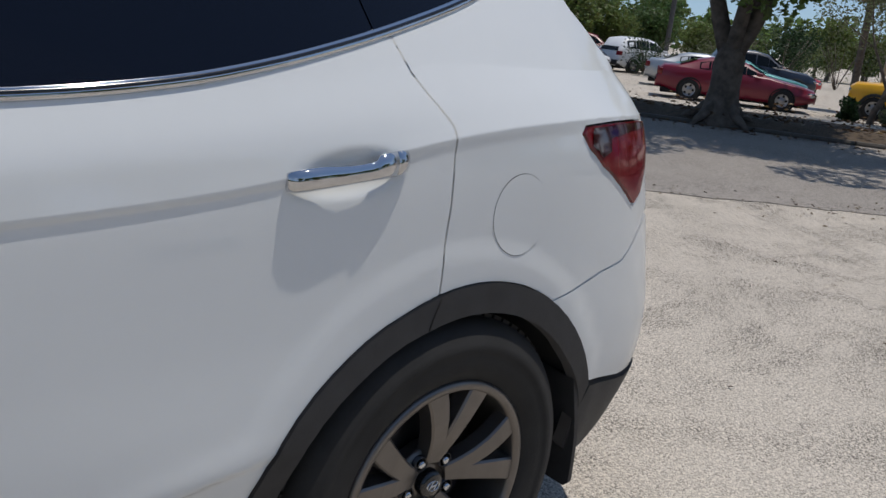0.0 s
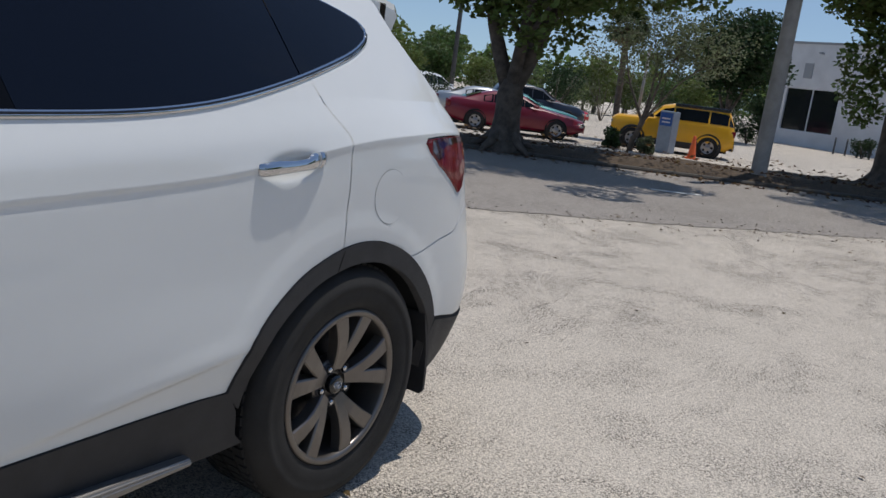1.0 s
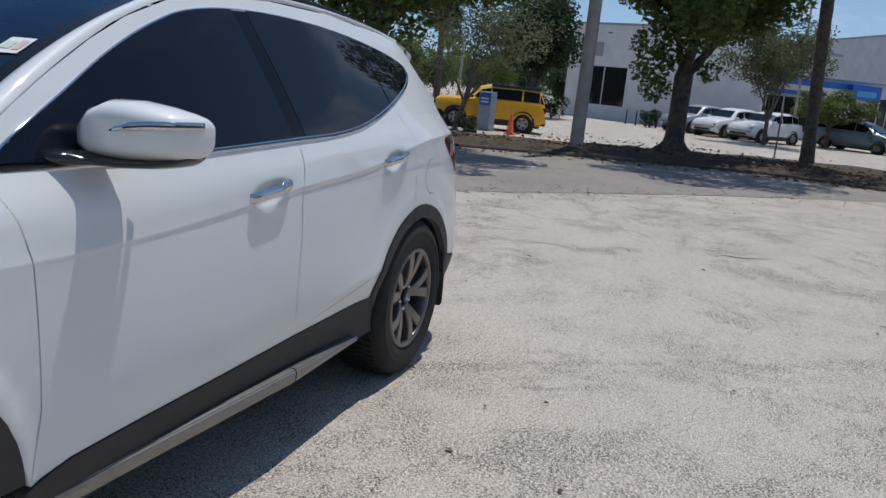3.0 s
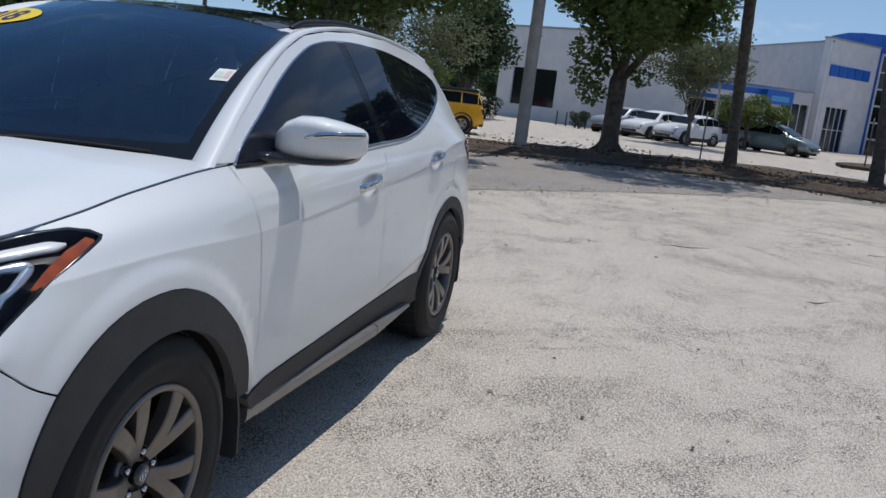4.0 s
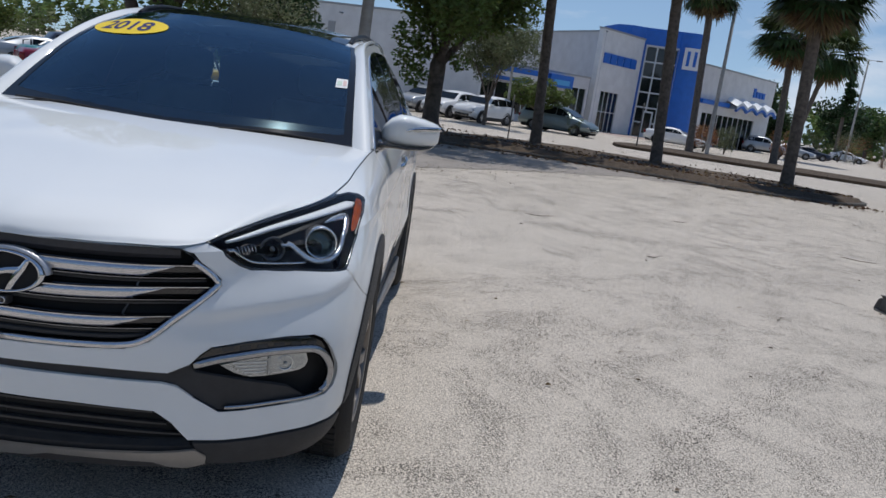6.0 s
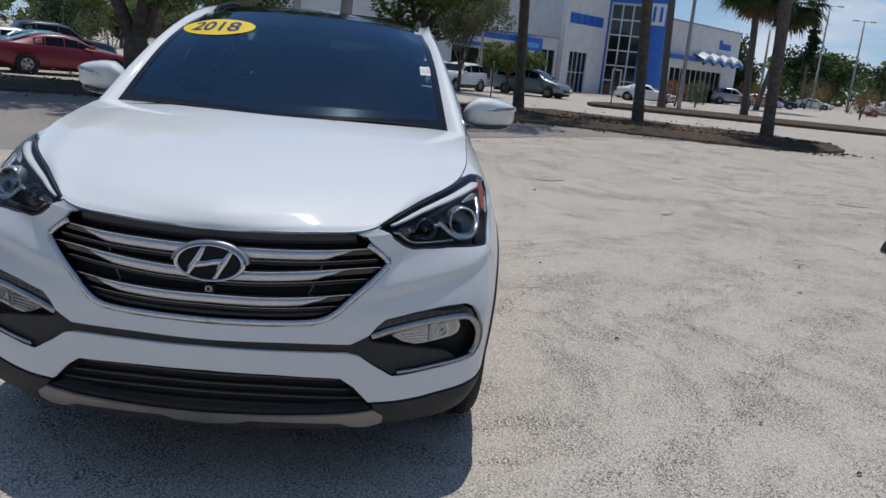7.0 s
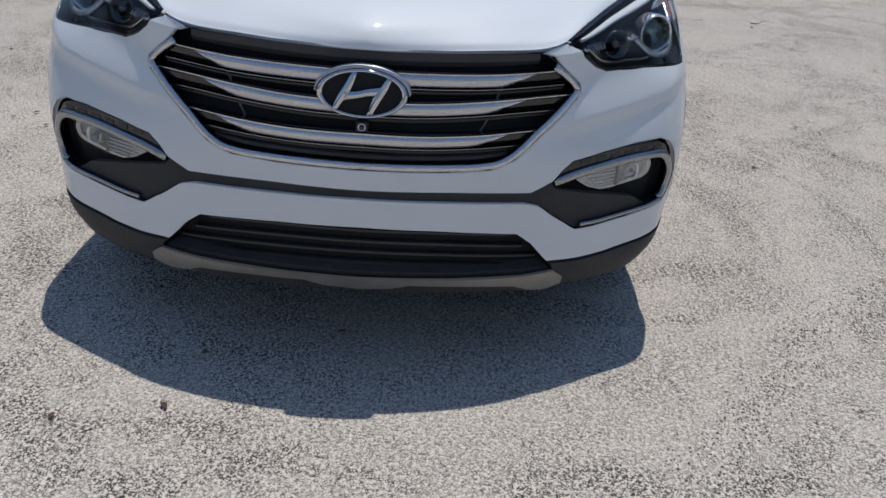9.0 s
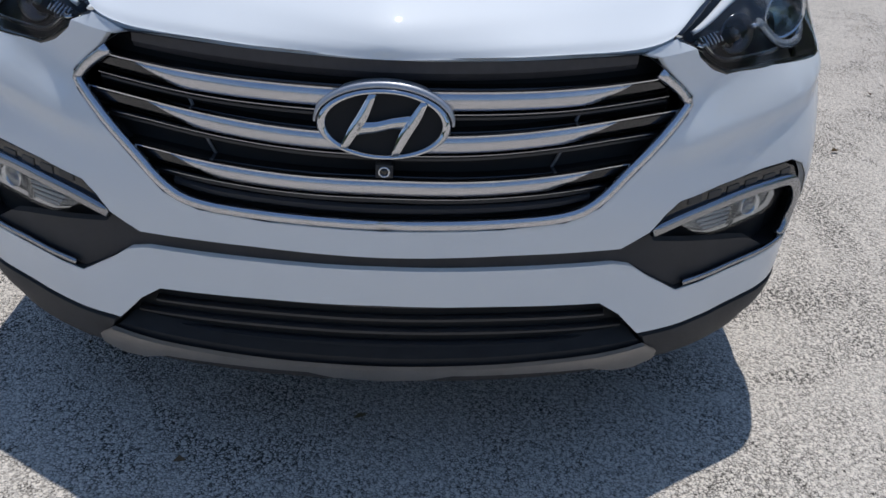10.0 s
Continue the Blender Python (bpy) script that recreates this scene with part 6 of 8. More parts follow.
def edging(pts, name, w=.16, h=.07):
    """A concrete kerb along points, as single stones with open joints."""
    holder = tagged(new(name), "low weathered concrete kerb round the planted island", "kerb", kind="structure")
    acc, stones, start = 0.0, [], 0
    for i in range(1, len(pts)):
        acc += math.dist(pts[i - 1], pts[i])
        if acc > 1.0 or i == len(pts) - 1:
            stones.append(pts[start:i + 1])
            start, acc = i, 0.0
    for st_ in stones:
        bm = bmesh.new()
        rr = []
        for i, p in enumerate(st_):
            a, b = Vector(st_[max(i - 1, 0)]), Vector(st_[min(i + 1, len(st_) - 1)])
            d = (b - a).normalized()
            n = Vector((-d.y, d.x)) * w / 2
            q = Vector(p) + (d * .012 if i == 0 else d * -.012 if i == len(st_) - 1 else d * 0)
            zg = ground_z(*p)
            rr.append([bm.verts.new((q.x + s * n.x, q.y + s * n.y, z)) for s, z in ((-1, -.45), (-1, zg + h - .03), (-.75, zg + h), (.75, zg + h), (1, zg + h - .03), (1, -.45))])
        for a, b in zip(rr, rr[1:]):
            for k in range(5):
                bm.faces.new((a[k], a[k + 1], b[k + 1], b[k]))
        bm.faces.new(rr[0])
        bm.faces.new(rr[-1])
        bmesh.ops.recalc_face_normals(bm, faces=bm.faces)
        part("kerb_stone", bm, CONCRETE, holder, smooth=False)
    return holder


edging([tuple(p) for p in near_edge], "kerb_near")
edging([tuple(p) for p in far_edge], "kerb_far")


def mound(name, outline, label, h=.055):
    bm = bmesh.new()
    f = bm.faces.new([bm.verts.new((x, y, 0)) for x, y in outline])
    bmesh.ops.triangulate(bm, faces=[f])
    for _ in range(4):
        bmesh.ops.subdivide_edges(bm, edges=[e for e in bm.edges if e.calc_length() > .9], cuts=1)
        bmesh.ops.triangulate(bm, faces=bm.faces)
    for v in bm.verts:
        v.co.z = h + .05 * noise.noise(Vector((v.co.x * .8, v.co.y * .8, 0)))
        if not v.is_boundary:
            v.co.z += .11
    bmesh.ops.recalc_face_normals(bm, faces=bm.faces)
    if sum(f.normal.z for f in bm.faces) < 0:
        bmesh.ops.reverse_faces(bm, faces=bm.faces)
    return tagged(link_mesh(name, bm, MULCH), label, "flower bed", kind="structure")


mound("planting_bed", [tuple(p) for p in near_edge[:-1]] + [tuple(p) for p in far_edge[:-1]], "island bed of brown mulch and dry leaves")
# second island on the forecourt
bed2 = catmull([(-41.5, 10.4), (-41.0, 15), (-40.4, 21), (-40.2, 27), (-42, 33), (-44.5, 34)], 4) + catmull([(-46.5, 33), (-47.5, 27), (-48.5, 20), (-47.8, 13.5), (-44.5, 10.8), (-41.5, 10.4)], 4)[1:-1]
bm = bmesh.new()
up = [bm.verts.new((p[0], p[1], -.24)) for p in bed2]
dn = [bm.verts.new((p[0], p[1], -.45)) for p in bed2]
bm.faces.new(up)
for k in range(len(up)):
    bm.faces.new((up[k], up[(k + 1) % len(up)], dn[(k + 1) % len(up)], dn[k]))
bmesh.ops.recalc_face_normals(bm, faces=bm.faces)
tagged(link_mesh("planting_bed_far", bm, MULCH, smooth=False), "far island bed of dark mulch", "flower bed", kind="structure")
sheet("sand_strip", [(-15.6, -7.2), (-17.3, -4.2), (-19.2, -1.6), (-20.6, -1.2), (-20.4, -4.0), (-18.2, -8.0), (-16.6, -9.5)], .012, ground_mat("tan_leaf_sand", (.20, .14, .07), (.58, .45, .27), 60.0, .4, .2), "tan sandy verge with dry leaves", "verge")


# ---- plants ----
def leaf_mat(name, color, spread=.35, through=.35):
    m = bpy.data.materials.new(name)
    m.use_nodes = True
    n, l = m.node_tree.nodes, m.node_tree.links
    b = n["Principled BSDF"]
    b.inputs["Roughness"].default_value = .5
    b.inputs["Specular IOR Level"].default_value = .3
    g = n.new("ShaderNodeNewGeometry")
    hs = n.new("ShaderNodeHueSaturation")
    mr = n.new("ShaderNodeMapRange")
    mr.inputs["To Min"].default_value, mr.inputs["To Max"].default_value = 1 - spread, 1 + spread
    mh = n.new("ShaderNodeMapRange")
    mh.inputs["To Min"].default_value, mh.inputs["To Max"].default_value = .475, .525
    hs.inputs["Color"].default_value = (*color, 1)
    l.new(g.outputs["Random Per Island"], mr.inputs["Value"])
    l.new(g.outputs["Random Per Island"], mh.inputs["Value"])
    l.new(mr.outputs[0], hs.inputs["Value"])
    l.new(mh.outputs[0], hs.inputs["Hue"])
    l.new(hs.outputs[0], b.inputs["Base Color"])
    t = n.new("ShaderNodeBsdfTranslucent")
    l.new(hs.outputs[0], t.inputs["Color"])
    mx = n.new("ShaderNodeMixShader")
    mx.inputs[0].default_value = through
    l.new(b.outputs[0], mx.inputs[1])
    l.new(t.outputs[0], mx.inputs[2])
    l.new(mx.outputs[0], n["Material Output"].inputs["Surface"])
    MATS[name] = m
    return m


OAKLEAF = leaf_mat("oak_leaf", (.135, .185, .055), .4, .42)
DARKLEAF = leaf_mat("dark_glossy_leaf", (.030, .058, .020))
LIMELEAF = leaf_mat("light_green_leaf", (.135, .175, .05), .35, .45)
FARLEAF = leaf_mat("mid_green_leaf", (.085, .135, .042))
OLIVELEAF = leaf_mat("olive_leaf", (.145, .165, .085))
PALMLEAF = leaf_mat("palm_frond", (.062, .092, .028), .3, .25)
DEADLEAF = leaf_mat("dead_palm_frond", (.20, .135, .075), .35, .2)
REDLEAF = leaf_mat("reddish_shrub_leaf", (.24, .11, .05), .4)
BARK = mat("grey_brown_bark", (.115, .095, .078), .95, 0, .45, 7, 1.0, 34)
PALMBARK = mat("palm_trunk_bark", (.125, .105, .088), .95, 0, .4, 10, 1.0, 22)


def leaves(centres, count, size, seed, squash=1.0):
    """Small folded leaves scattered in clumps (x, y, z, radius)."""
    r = np.random.default_rng(seed)
    c = np.array(centres, float)
    w = c[:, 3] ** 2
    pick = r.choice(len(c), count, p=w / w.sum())
    d = r.normal(size=(count, 3))
    d /= np.linalg.norm(d, axis=1)[:, None]
    rad = c[pick, 3] * r.uniform(.25, 1.0, count) ** .5
    pos = c[pick, :3] + d * rad[:, None] * np.array((1, 1, squash))
    t = r.normal(size=(count, 3)) * np.array((1, 1, .55))
    t /= np.linalg.norm(t, axis=1)[:, None]
    b = np.cross(t, r.normal(size=(count, 3)))
    b /= np.linalg.norm(b, axis=1)[:, None]
    n = np.cross(t, b)
    s = size * r.uniform(.6, 1.35, count)[:, None]
    v = np.stack((pos - t * s * .5, pos + b * s * .30 + n * s * .10, pos + t * s * .5, pos - b * s * .30 + n * s * .10), axis=1).reshape(-1, 3)
    k = np.arange(count)[:, None] * 4
    f = np.concatenate((k + np.array((0, 1, 2)), k + np.array((0, 2, 3))), axis=0)
    me = bpy.data.meshes.new("leaves")
    me.from_pydata(v.tolist(), [], f.tolist())
    return me


def grow(bm, rnd, p, d, length, radius, depth, tips, spread=.6, kids=3, bend=.12):
    """A limb with its branches; collects the tips."""
    pts, rad = [p], [radius]
    q, e = p.copy(), d.normalized()
    n = 4
    for k in range(n):
        e = (e + Vector((rnd.uniform(-bend, bend), rnd.uniform(-bend, bend), rnd.uniform(-bend * .3, bend)))).normalized()
        q = q + e * length / n
        pts.append(q.copy())
        rad.append(radius * (1 - .45 * (k + 1) / n))
    tube(bm, pts, rad, 8 if radius > .06 else 5, cap=True)
    if depth <= 1:
        tips.append(pts[2])
    if depth == 0:
        tips.append(q)
        return
    for k in range(kids):
        a = 2 * math.pi * (k + rnd.uniform(-.25, .25)) / kids
        side_ = e.orthogonal().normalized()
        side_ = Matrix.Rotation(a, 3, e) @ side_
        nd = (e * (1 - spread * rnd.uniform(.6, 1.1)) + side_ * spread + Vector((0, 0, .18))).normalized()
        at = pts[rnd.choice((2, 3, 4, 4))]
        grow(bm, rnd, at, nd, length * rnd.uniform(.62, .82), rad[-1] * rnd.uniform(.6, .8), depth - 1, tips, spread, kids, bend)


def tree(name, x, y, z, label, trunk_h, trunk_r, limbs, limb_len, depth, leaf, count, size, clump, seed, flare_r=1.7, spread=.55, extra=(), lean=(0, 0), group="", kids=3, squash=.8):
    rnd = random.Random(seed)
    ob = thing(name, label, "tree", group, Matrix.Translation((x, y, z)))
    bm, tips = bmesh.new(), []
    top = Vector((lean[0], lean[1], trunk_h))
    tube(bm, [(0, 0, -.3), (0, 0, .0), (0, 0, .12), (top.x * .15, top.y * .15, .4), (top.x * .5, top.y * .5, trunk_h * .55), tuple(top), (top.x * 1.1, top.y * 1.1, trunk_h + .25)],
         [trunk_r * flare_r * 1.1, trunk_r * flare_r, trunk_r * (1 + (flare_r - 1) * .5), trunk_r * 1.08, trunk_r, trunk_r * 1.02, trunk_r * .7], 14)
    for k in range(int(5 * (flare_r > 1.5))):
        a = 2 * math.pi * (k + rnd.uniform(-.2, .2)) / 5
        c, s = math.cos(a), math.sin(a)
        tube(bm, [(c * trunk_r * .6, s * trunk_r * .6, .35), (c * trunk_r * 1.35, s * trunk_r * 1.35, .12), (c * trunk_r * 2.3, s * trunk_r * 2.3, .0), (c * trunk_r * 3.0, s * trunk_r * 3.0, -.12)], [trunk_r * .35, trunk_r * .38, trunk_r * .24, trunk_r * .1], 7)
    for dx, dy, dz, f in limbs:
        grow(bm, rnd, top * .96, Vector((dx, dy, dz)), limb_len * f, trunk_r * .62 * f ** .5, depth, tips, spread, kids)
    part("trunk", bm, BARK, ob)
    cl = [(t.x, t.y, t.z, clump * rnd.uniform(.6, 1.25)) for t in tips] + list(extra)
    me = leaves(cl, count, size, seed, squash)
    me.materials.append(leaf)
    cr = new("crown", me)
    cr.parent = ob
    return ob


def canopy(seed, count, centre, radius, z0, z1):
    """Clumps of the upper crown, spread unevenly over a disc."""
    r = random.Random(seed)
    out = []
    for k in range(count):
        a, q = 2.4 * k + r.uniform(-.4, .4), radius * math.sqrt((k + .5) / count)
        z = z0 + (z1 - z0) * (1 - (q / radius) ** 2) * r.uniform(.3, 1.0)
        out.append((centre[0] + q * math.cos(a), centre[1] + q * math.sin(a), z, r.uniform(.6, 1.0)))
    return tuple(out)


side_trees = [None, None]
side_trees[0] = tree("oak_tree", -13.3, -5.35, .10, "mature oak with forked dark trunk in the mulch bed", 1.0, .245, ((-.15, .50, 1, 1.25), (-.1, -.48, 1.1, 1.2), (.35, .1, 1.2, .9), (-.5, 0, .9, .8)), 2.3, 2, OAKLEAF, 64000, .14, .78, 3, spread=.62,
     extra=canopy(51, 18, (.4, .8), 3.6, 4.9, 7.6) + ((1.2, .2, 4.6, .8), (1.6, 1.4, 4.9, .8), (1.0, 2.6, 5.0, .9), (-.2, 3.4, 5.0, .9), (2.0, -1.0, 4.9, .9), (1.4, -2.4, 5.0, .9), (2.3, .6, 5.3, .7)))
side_trees[1] = tree("shade_tree", -19.6, .5, .10, "broad shade tree with dense dark leaves on island", 1.9, .225, ((.1, .75, .95, .8), (.1, -.22, 1.2, .6), (.7, .15, .9, .85), (-.6, .1, 1, .8), (0, .05, 1.2, .9)), 2.2, 2, OAKLEAF, 62000, .145, .68, 11,
     extra=canopy(52, 22, (1.8, 1.5), 3.2, 5.3, 8.0) + ((.3, -.75, 2.0, .58), (.4, -.62, 1.5, .42), (.2, -.85, 2.65, .58), (.3, .62, 2.05, .36), (.4, -.3, 2.5, .5), (.5, .3, 4.0, .9), (.5, -.5, 3.7, .6), (.4, 1.5, 4.1, .6), (4.2, .6, 5.3, .8), (4.0, 1.7, 5.2, .9), (2.4, .8, 4.8, .9), (3.2, .4, 5.6, 1.0)))
tree("small_tree", -25.6, -7.5, -.4, "sparse small tree with thin leaning stems", 1.0, .09, ((.2, .35, 1, 1.0), (-.1, -.4, 1, .9), (.1, .05, 1.2, 1.0), (0, .6, .7, .9)), 1.9, 2, OLIVELEAF, 6200, .105, .58, 21, flare_r=1.2, lean=(.1, .3))
tree("small_tree", -44.0, 3.0, -.4, "sparse small tree with pale stems by parked cars", 1.3, .10, ((.1, .4, 1, 1.0), (.1, -.4, 1, 1.0), (.3, .05, 1.2, 1.0), (-.3, 0, 1.1, .9)), 2.3, 2, OLIVELEAF, 13000, .15, .78, 22, flare_r=1.2)
tree("small_tree", -47.0, -10.4, -.4, "dense dark evergreen tree beside the white building", 1.2, .16, ((.1, .4, 1, 1.0), (.1, -.4, 1, 1.0), (.3, .05, 1.3, 1.1), (-.3, 0, 1.4, 1.2), (.2, .1, .6, .7)), 2.4, 2, DARKLEAF, 20000, .22, 1.0, 23, flare_r=1.2)
tree("small_tree", -49.6, 6.4, -.4, "low umbrella-shaped bright green tree", 1.3, .12, ((.1, .8, .5, 1.0), (.1, -.8, .5, 1.0), (.7, .1, .5, 1.0), (-.6, 0, .5, .9)), 1.5, 1, LIMELEAF, 5200, .16, .6, 24, flare_r=1.2, squash=.5)


def bush(x, y, z, r, h, leaf, seed, count=1500, size=.11):
    ob = thing("shrub", "leafy roadside shrub in the bed", "shrub", "shrubs", Matrix.Translation((x, y, z)))
    rnd = random.Random(seed)
    bm = bmesh.new()
    for k in range(7):
        a = rnd.uniform(0, 6.28)
        tube(bm, [(0, 0, -.1), (math.cos(a) * r * .3, math.sin(a) * r * .3, h * .5), (math.cos(a) * r * .6, math.sin(a) * r * .6, h * .85)], [.03, .02, .008], 5)
    part("branchwork", bm, BARK, ob)
    me = leaves([(rnd.uniform(-r, r) * .7, rnd.uniform(-r, r) * .7, rnd.uniform(.25, .85) * h, r * .45) for _ in range(9)], count, size, seed)
    me.materials.append(leaf)
    cr = new("foliage", me)
    cr.parent = ob


for k, (x, y, r, h, lf) in enumerate(((-54.0, 6.8, 1.2, 1.6, LIMELEAF), (-50.6, -3.6, .7, 1.1, DARKLEAF), (-52.0, -2.2, .6, .9, OLIVELEAF), (-58.0, -13.5, 2.0, 2.2, DARKLEAF), (-56.0, 19.5, 1.0, 2.6, REDLEAF), (-57.5, 21.5, .9, 2.2, OLIVELEAF),
                                      (-66.0, 29.0, 1.1, 2.8, REDLEAF), (-70, 41, 1.3, 3.0, REDLEAF), (-74, 46, 1.4, 3.0, REDLEAF), (-78, 52, 1.5, 3.0, OLIVELEAF), (-48.8, 8.9, .7, 1.0, OLIVELEAF),
                                      (-46.6, -11.4, .95, 1.5, DARKLEAF), (-46.9, -10.2, 1.0, 1.4, DARKLEAF), (-47.1, -9.0, .9, 1.5, DARKLEAF), (-25.6, -8.1, .45, .6, DARKLEAF), (-25.4, -7.0, .4, .5, OLIVELEAF),
                                      (-92, 43.5, 2.2, 3.4, DARKLEAF), (-95, 47.5, 2.4, 4.2, OLIVELEAF), (-97, 50.5, 2.0, 3.2, REDLEAF), (-103, 58.5, 2.6, 4.4, OLIVELEAF), (-101, 63.0, 2.2, 3.6, REDLEAF), (-109, 66, 3.0, 5.0, DARKLEAF), (-106, 71, 2.4, 4.0, REDLEAF),
                                      (-100, 55.5, 2.4, 3.8, DARKLEAF), (-34.5, -21.5, 1.6, 2.0, DARKLEAF), (-41, -21.0, 2.2, 2.6, OLIVELEAF), (-45, -20.0, 2.4, 3.0, DARKLEAF), (-50, -19.0, 2.6, 3.2, OLIVELEAF), (-54, -17.0, 2.4, 3.0, DARKLEAF))):
    bush(x, y, -.42, r, h, lf, 40 + k)


def palm(x, y, z, h, r, seed, lean=(0, 0), crown=1.5, label="tall cabbage palm with brown hanging fronds"):
    rnd = random.Random(seed)
    ob = thing("palm_tree", label, "palm tree", "palms", Matrix.Translation((x, y, z)))
    bm = bmesh.new()
    n = 26
    pts, rad = [], []
    for k in range(n + 1):
        f = k / n
        pts.append((lean[0] * f, lean[1] * f, -.3 + (h + .3) * f))
        rad.append(r * (1.28 - .35 * min(1, f * 6)) * (1 + .05 * (k % 2)) if k else r * 1.35)
    tube(bm, pts, rad, 12)
    part("trunk", bm, PALMBARK, ob)
    for nm, count, lf, lo, hi, drop in (("crown", 110, PALMLEAF, -.6, 1.0, .45), ("dead_fronds", 44, DEADLEAF, -1.0, -.45, .15)):
        V, F = [], []
        for _ in range(count):
            el = rnd.uniform(lo, hi)
            az = rnd.uniform(0, 2 * math.pi)
            ce = math.sqrt(max(0, 1 - min(1, abs(el)) ** 2))
            d = Vector((ce * math.cos(az), ce * math.sin(az), el)).normalized()
            base = Vector((lean[0], lean[1], h)) + d * .08
            stem = crown * rnd.uniform(.45, .62) * (1 if nm == "crown" else .7)
            hub = base + d * stem + Vector((0, 0, -drop * .25))
            s = d.cross(Vector((0, 0, 1))).normalized() if abs(d.z) < .98 else Vector((1, 0, 0))
            u = s.cross(d)
            k0 = len(V)
            V += [base + s * .015, base - s * .015, hub - s * .012, hub + s * .012]
            F.append((k0, k0 + 1, k0 + 2, k0 + 3))
            for j in range(17):
                a = radians(-105 + 210 * j / 16) + rnd.uniform(-.05, .05)
                bd_ = (d * math.cos(a) + s * math.sin(a)).normalized()
                L = crown * rnd.uniform(.42, .60) * (1 - .25 * abs(j - 8) / 8)
                w = bd_.cross(u).normalized() * .034 * crown
                mid = hub + bd_ * L * .55 + Vector((0, 0, -.02))
                tip = hub + bd_ * L + Vector((0, 0, -drop * L * rnd.uniform(.4, 1.1)))
                k1 = len(V)
                V += [hub, mid + w, tip, mid - w]
                F.append((k1, k1 + 1, k1 + 2, k1 + 3))
        me = bpy.data.meshes.new(nm)
        me.from_pydata([tuple(v) for v in V], [], F)
        me.materials.append(lf)
        c = new(nm, me)
        c.parent = ob
    return ob


palm(-21.0, 3.76, .10, 6.9, .16, 1, (0, -.38), 1.4)
palm(-20.3, 7.32, .10, 6.0, .17, 2, (.0, -.40), 1.35)
palm(-18.4, 10.5, .10, 5.2, .17, 3, (.1, -.24), 1.3)
palm(-51.3, 17.16, -.4, 10.3, .24, 4, (.2, -.6), 2.0)
palm(-52.37, 23.3, -.4, 8.6, .24, 5, (.2, -.55), 2.7)
palm(-70.01, 31.26, -.4, 9.6, .22, 8, (.2, 1.8), 3.2)
palm(-30.2, -10.0, -.4, 4.4, .13, 6, (.3, .0), .9, "slim palm with a sparse grey crown")

# far trees: a few kinds, repeated in a belt round the lots
far_kinds = []
for k, (lf, hgt) in enumerate(((FARLEAF, 1.0), (LIMELEAF, .9), (DARKLEAF, 1.3))):
    far_kinds.append(tree("far_tree", -70 - 14 * k, -46 - 9 * k, -.4, "leafy tree in the belt behind the car park", hgt, .22, ((.5, .4, 1, 1.0), (-.5, .3, 1, 1.0), (.1, -.6, 1, 1.0), (0, .1, 1.2, 1.1)), 2.6, 1, lf, 4300, .40, 1.45, 70 + k, flare_r=1.2, group="tree belt", kids=4))
rnd = random.Random(9)
spots = []
for k in range(17):
    f = k / 16
    spots.append((-36 - 40 * f + rnd.uniform(-3, 3), -36 + 12 * f + rnd.uniform(-4, 4)))
for k in range(14):
    spots.append((-95 + rnd.uniform(-8, 8), -30 + k * 3.2 + rnd.uniform(-1, 1)))
for k in range(26):
    a = radians(18 + 2.1 * k)
    spots.append((-135 * math.cos(a) + rnd.uniform(-9, 9), 140 * math.sin(a) + rnd.uniform(-9, 9)))
for k in range(34):
    a = radians(-100 + 200 * k / 33)
    r = rnd.uniform(52, 66)
    spots.append((r * math.cos(a), r * math.sin(a)))
for k in range(14):
    spots.append((-30 + 6 * k + rnd.uniform(-2, 2), -44 + rnd.uniform(-4, 4)))
for k, (x, y) in enumerate(spots):
    src = far_kinds[k % 2 * 2] if k >= 17 or k % 3 == 0 else far_kinds[1]
    s = rnd.uniform(.8, 1.25) * (1.25 if x < -90 and k > 31 else .55 if 3 < k < 17 else .72 if 16 < k < 31 else 1.0)
    m = Matrix.Translation((x, y, -.4 if x < -20 else 0)) @ Matrix.Rotation(rnd.uniform(0, 6.28), 4, 'Z')
    c = copy_thing(src, m)
    c.scale = (s, s, s * rnd.uniform(.9, 1.15))


# unseen trees added beside the lot; they cut the sky light on the car's side
for k, (x, y, s) in enumerate(((-9.5, 20.5, 1.05), (-17.5, 25.0, 1.2), (-3.0, 24.0, 1.1), (4.0, 22.0, 1.15))):
    c = copy_thing(side_trees[k % 2], Matrix.Translation((x, y, 0)) @ Matrix.Rotation(1.3 * k, 4, 'Z'))
    c.scale = (s, s, s)

# a continuous belt of woods closes the horizon
rb = np.random.default_rng(77)
clumps = []
for k in range(420):
    a = 2 * math.pi * k / 420
    r = rb.uniform(150, 175)
    if abs(math.degrees(math.atan2(math.sin(a), -math.cos(a)))) < 40:
        r += 20
    h = rb.uniform(5, 12)
    for q in range(3):
        clumps.append((r * math.cos(a) + rb.uniform(-3, 3), r * math.sin(a) + rb.uniform(-3, 3), -.4 + h * (q + .5) / 3, 2.4))
me = leaves(clumps, 70000, 1.5, 78)
me.materials.append(OAKLEAF)
tagged(new("distant_woods", me), "distant belt of green trees on the horizon", "woods", kind="stuff")


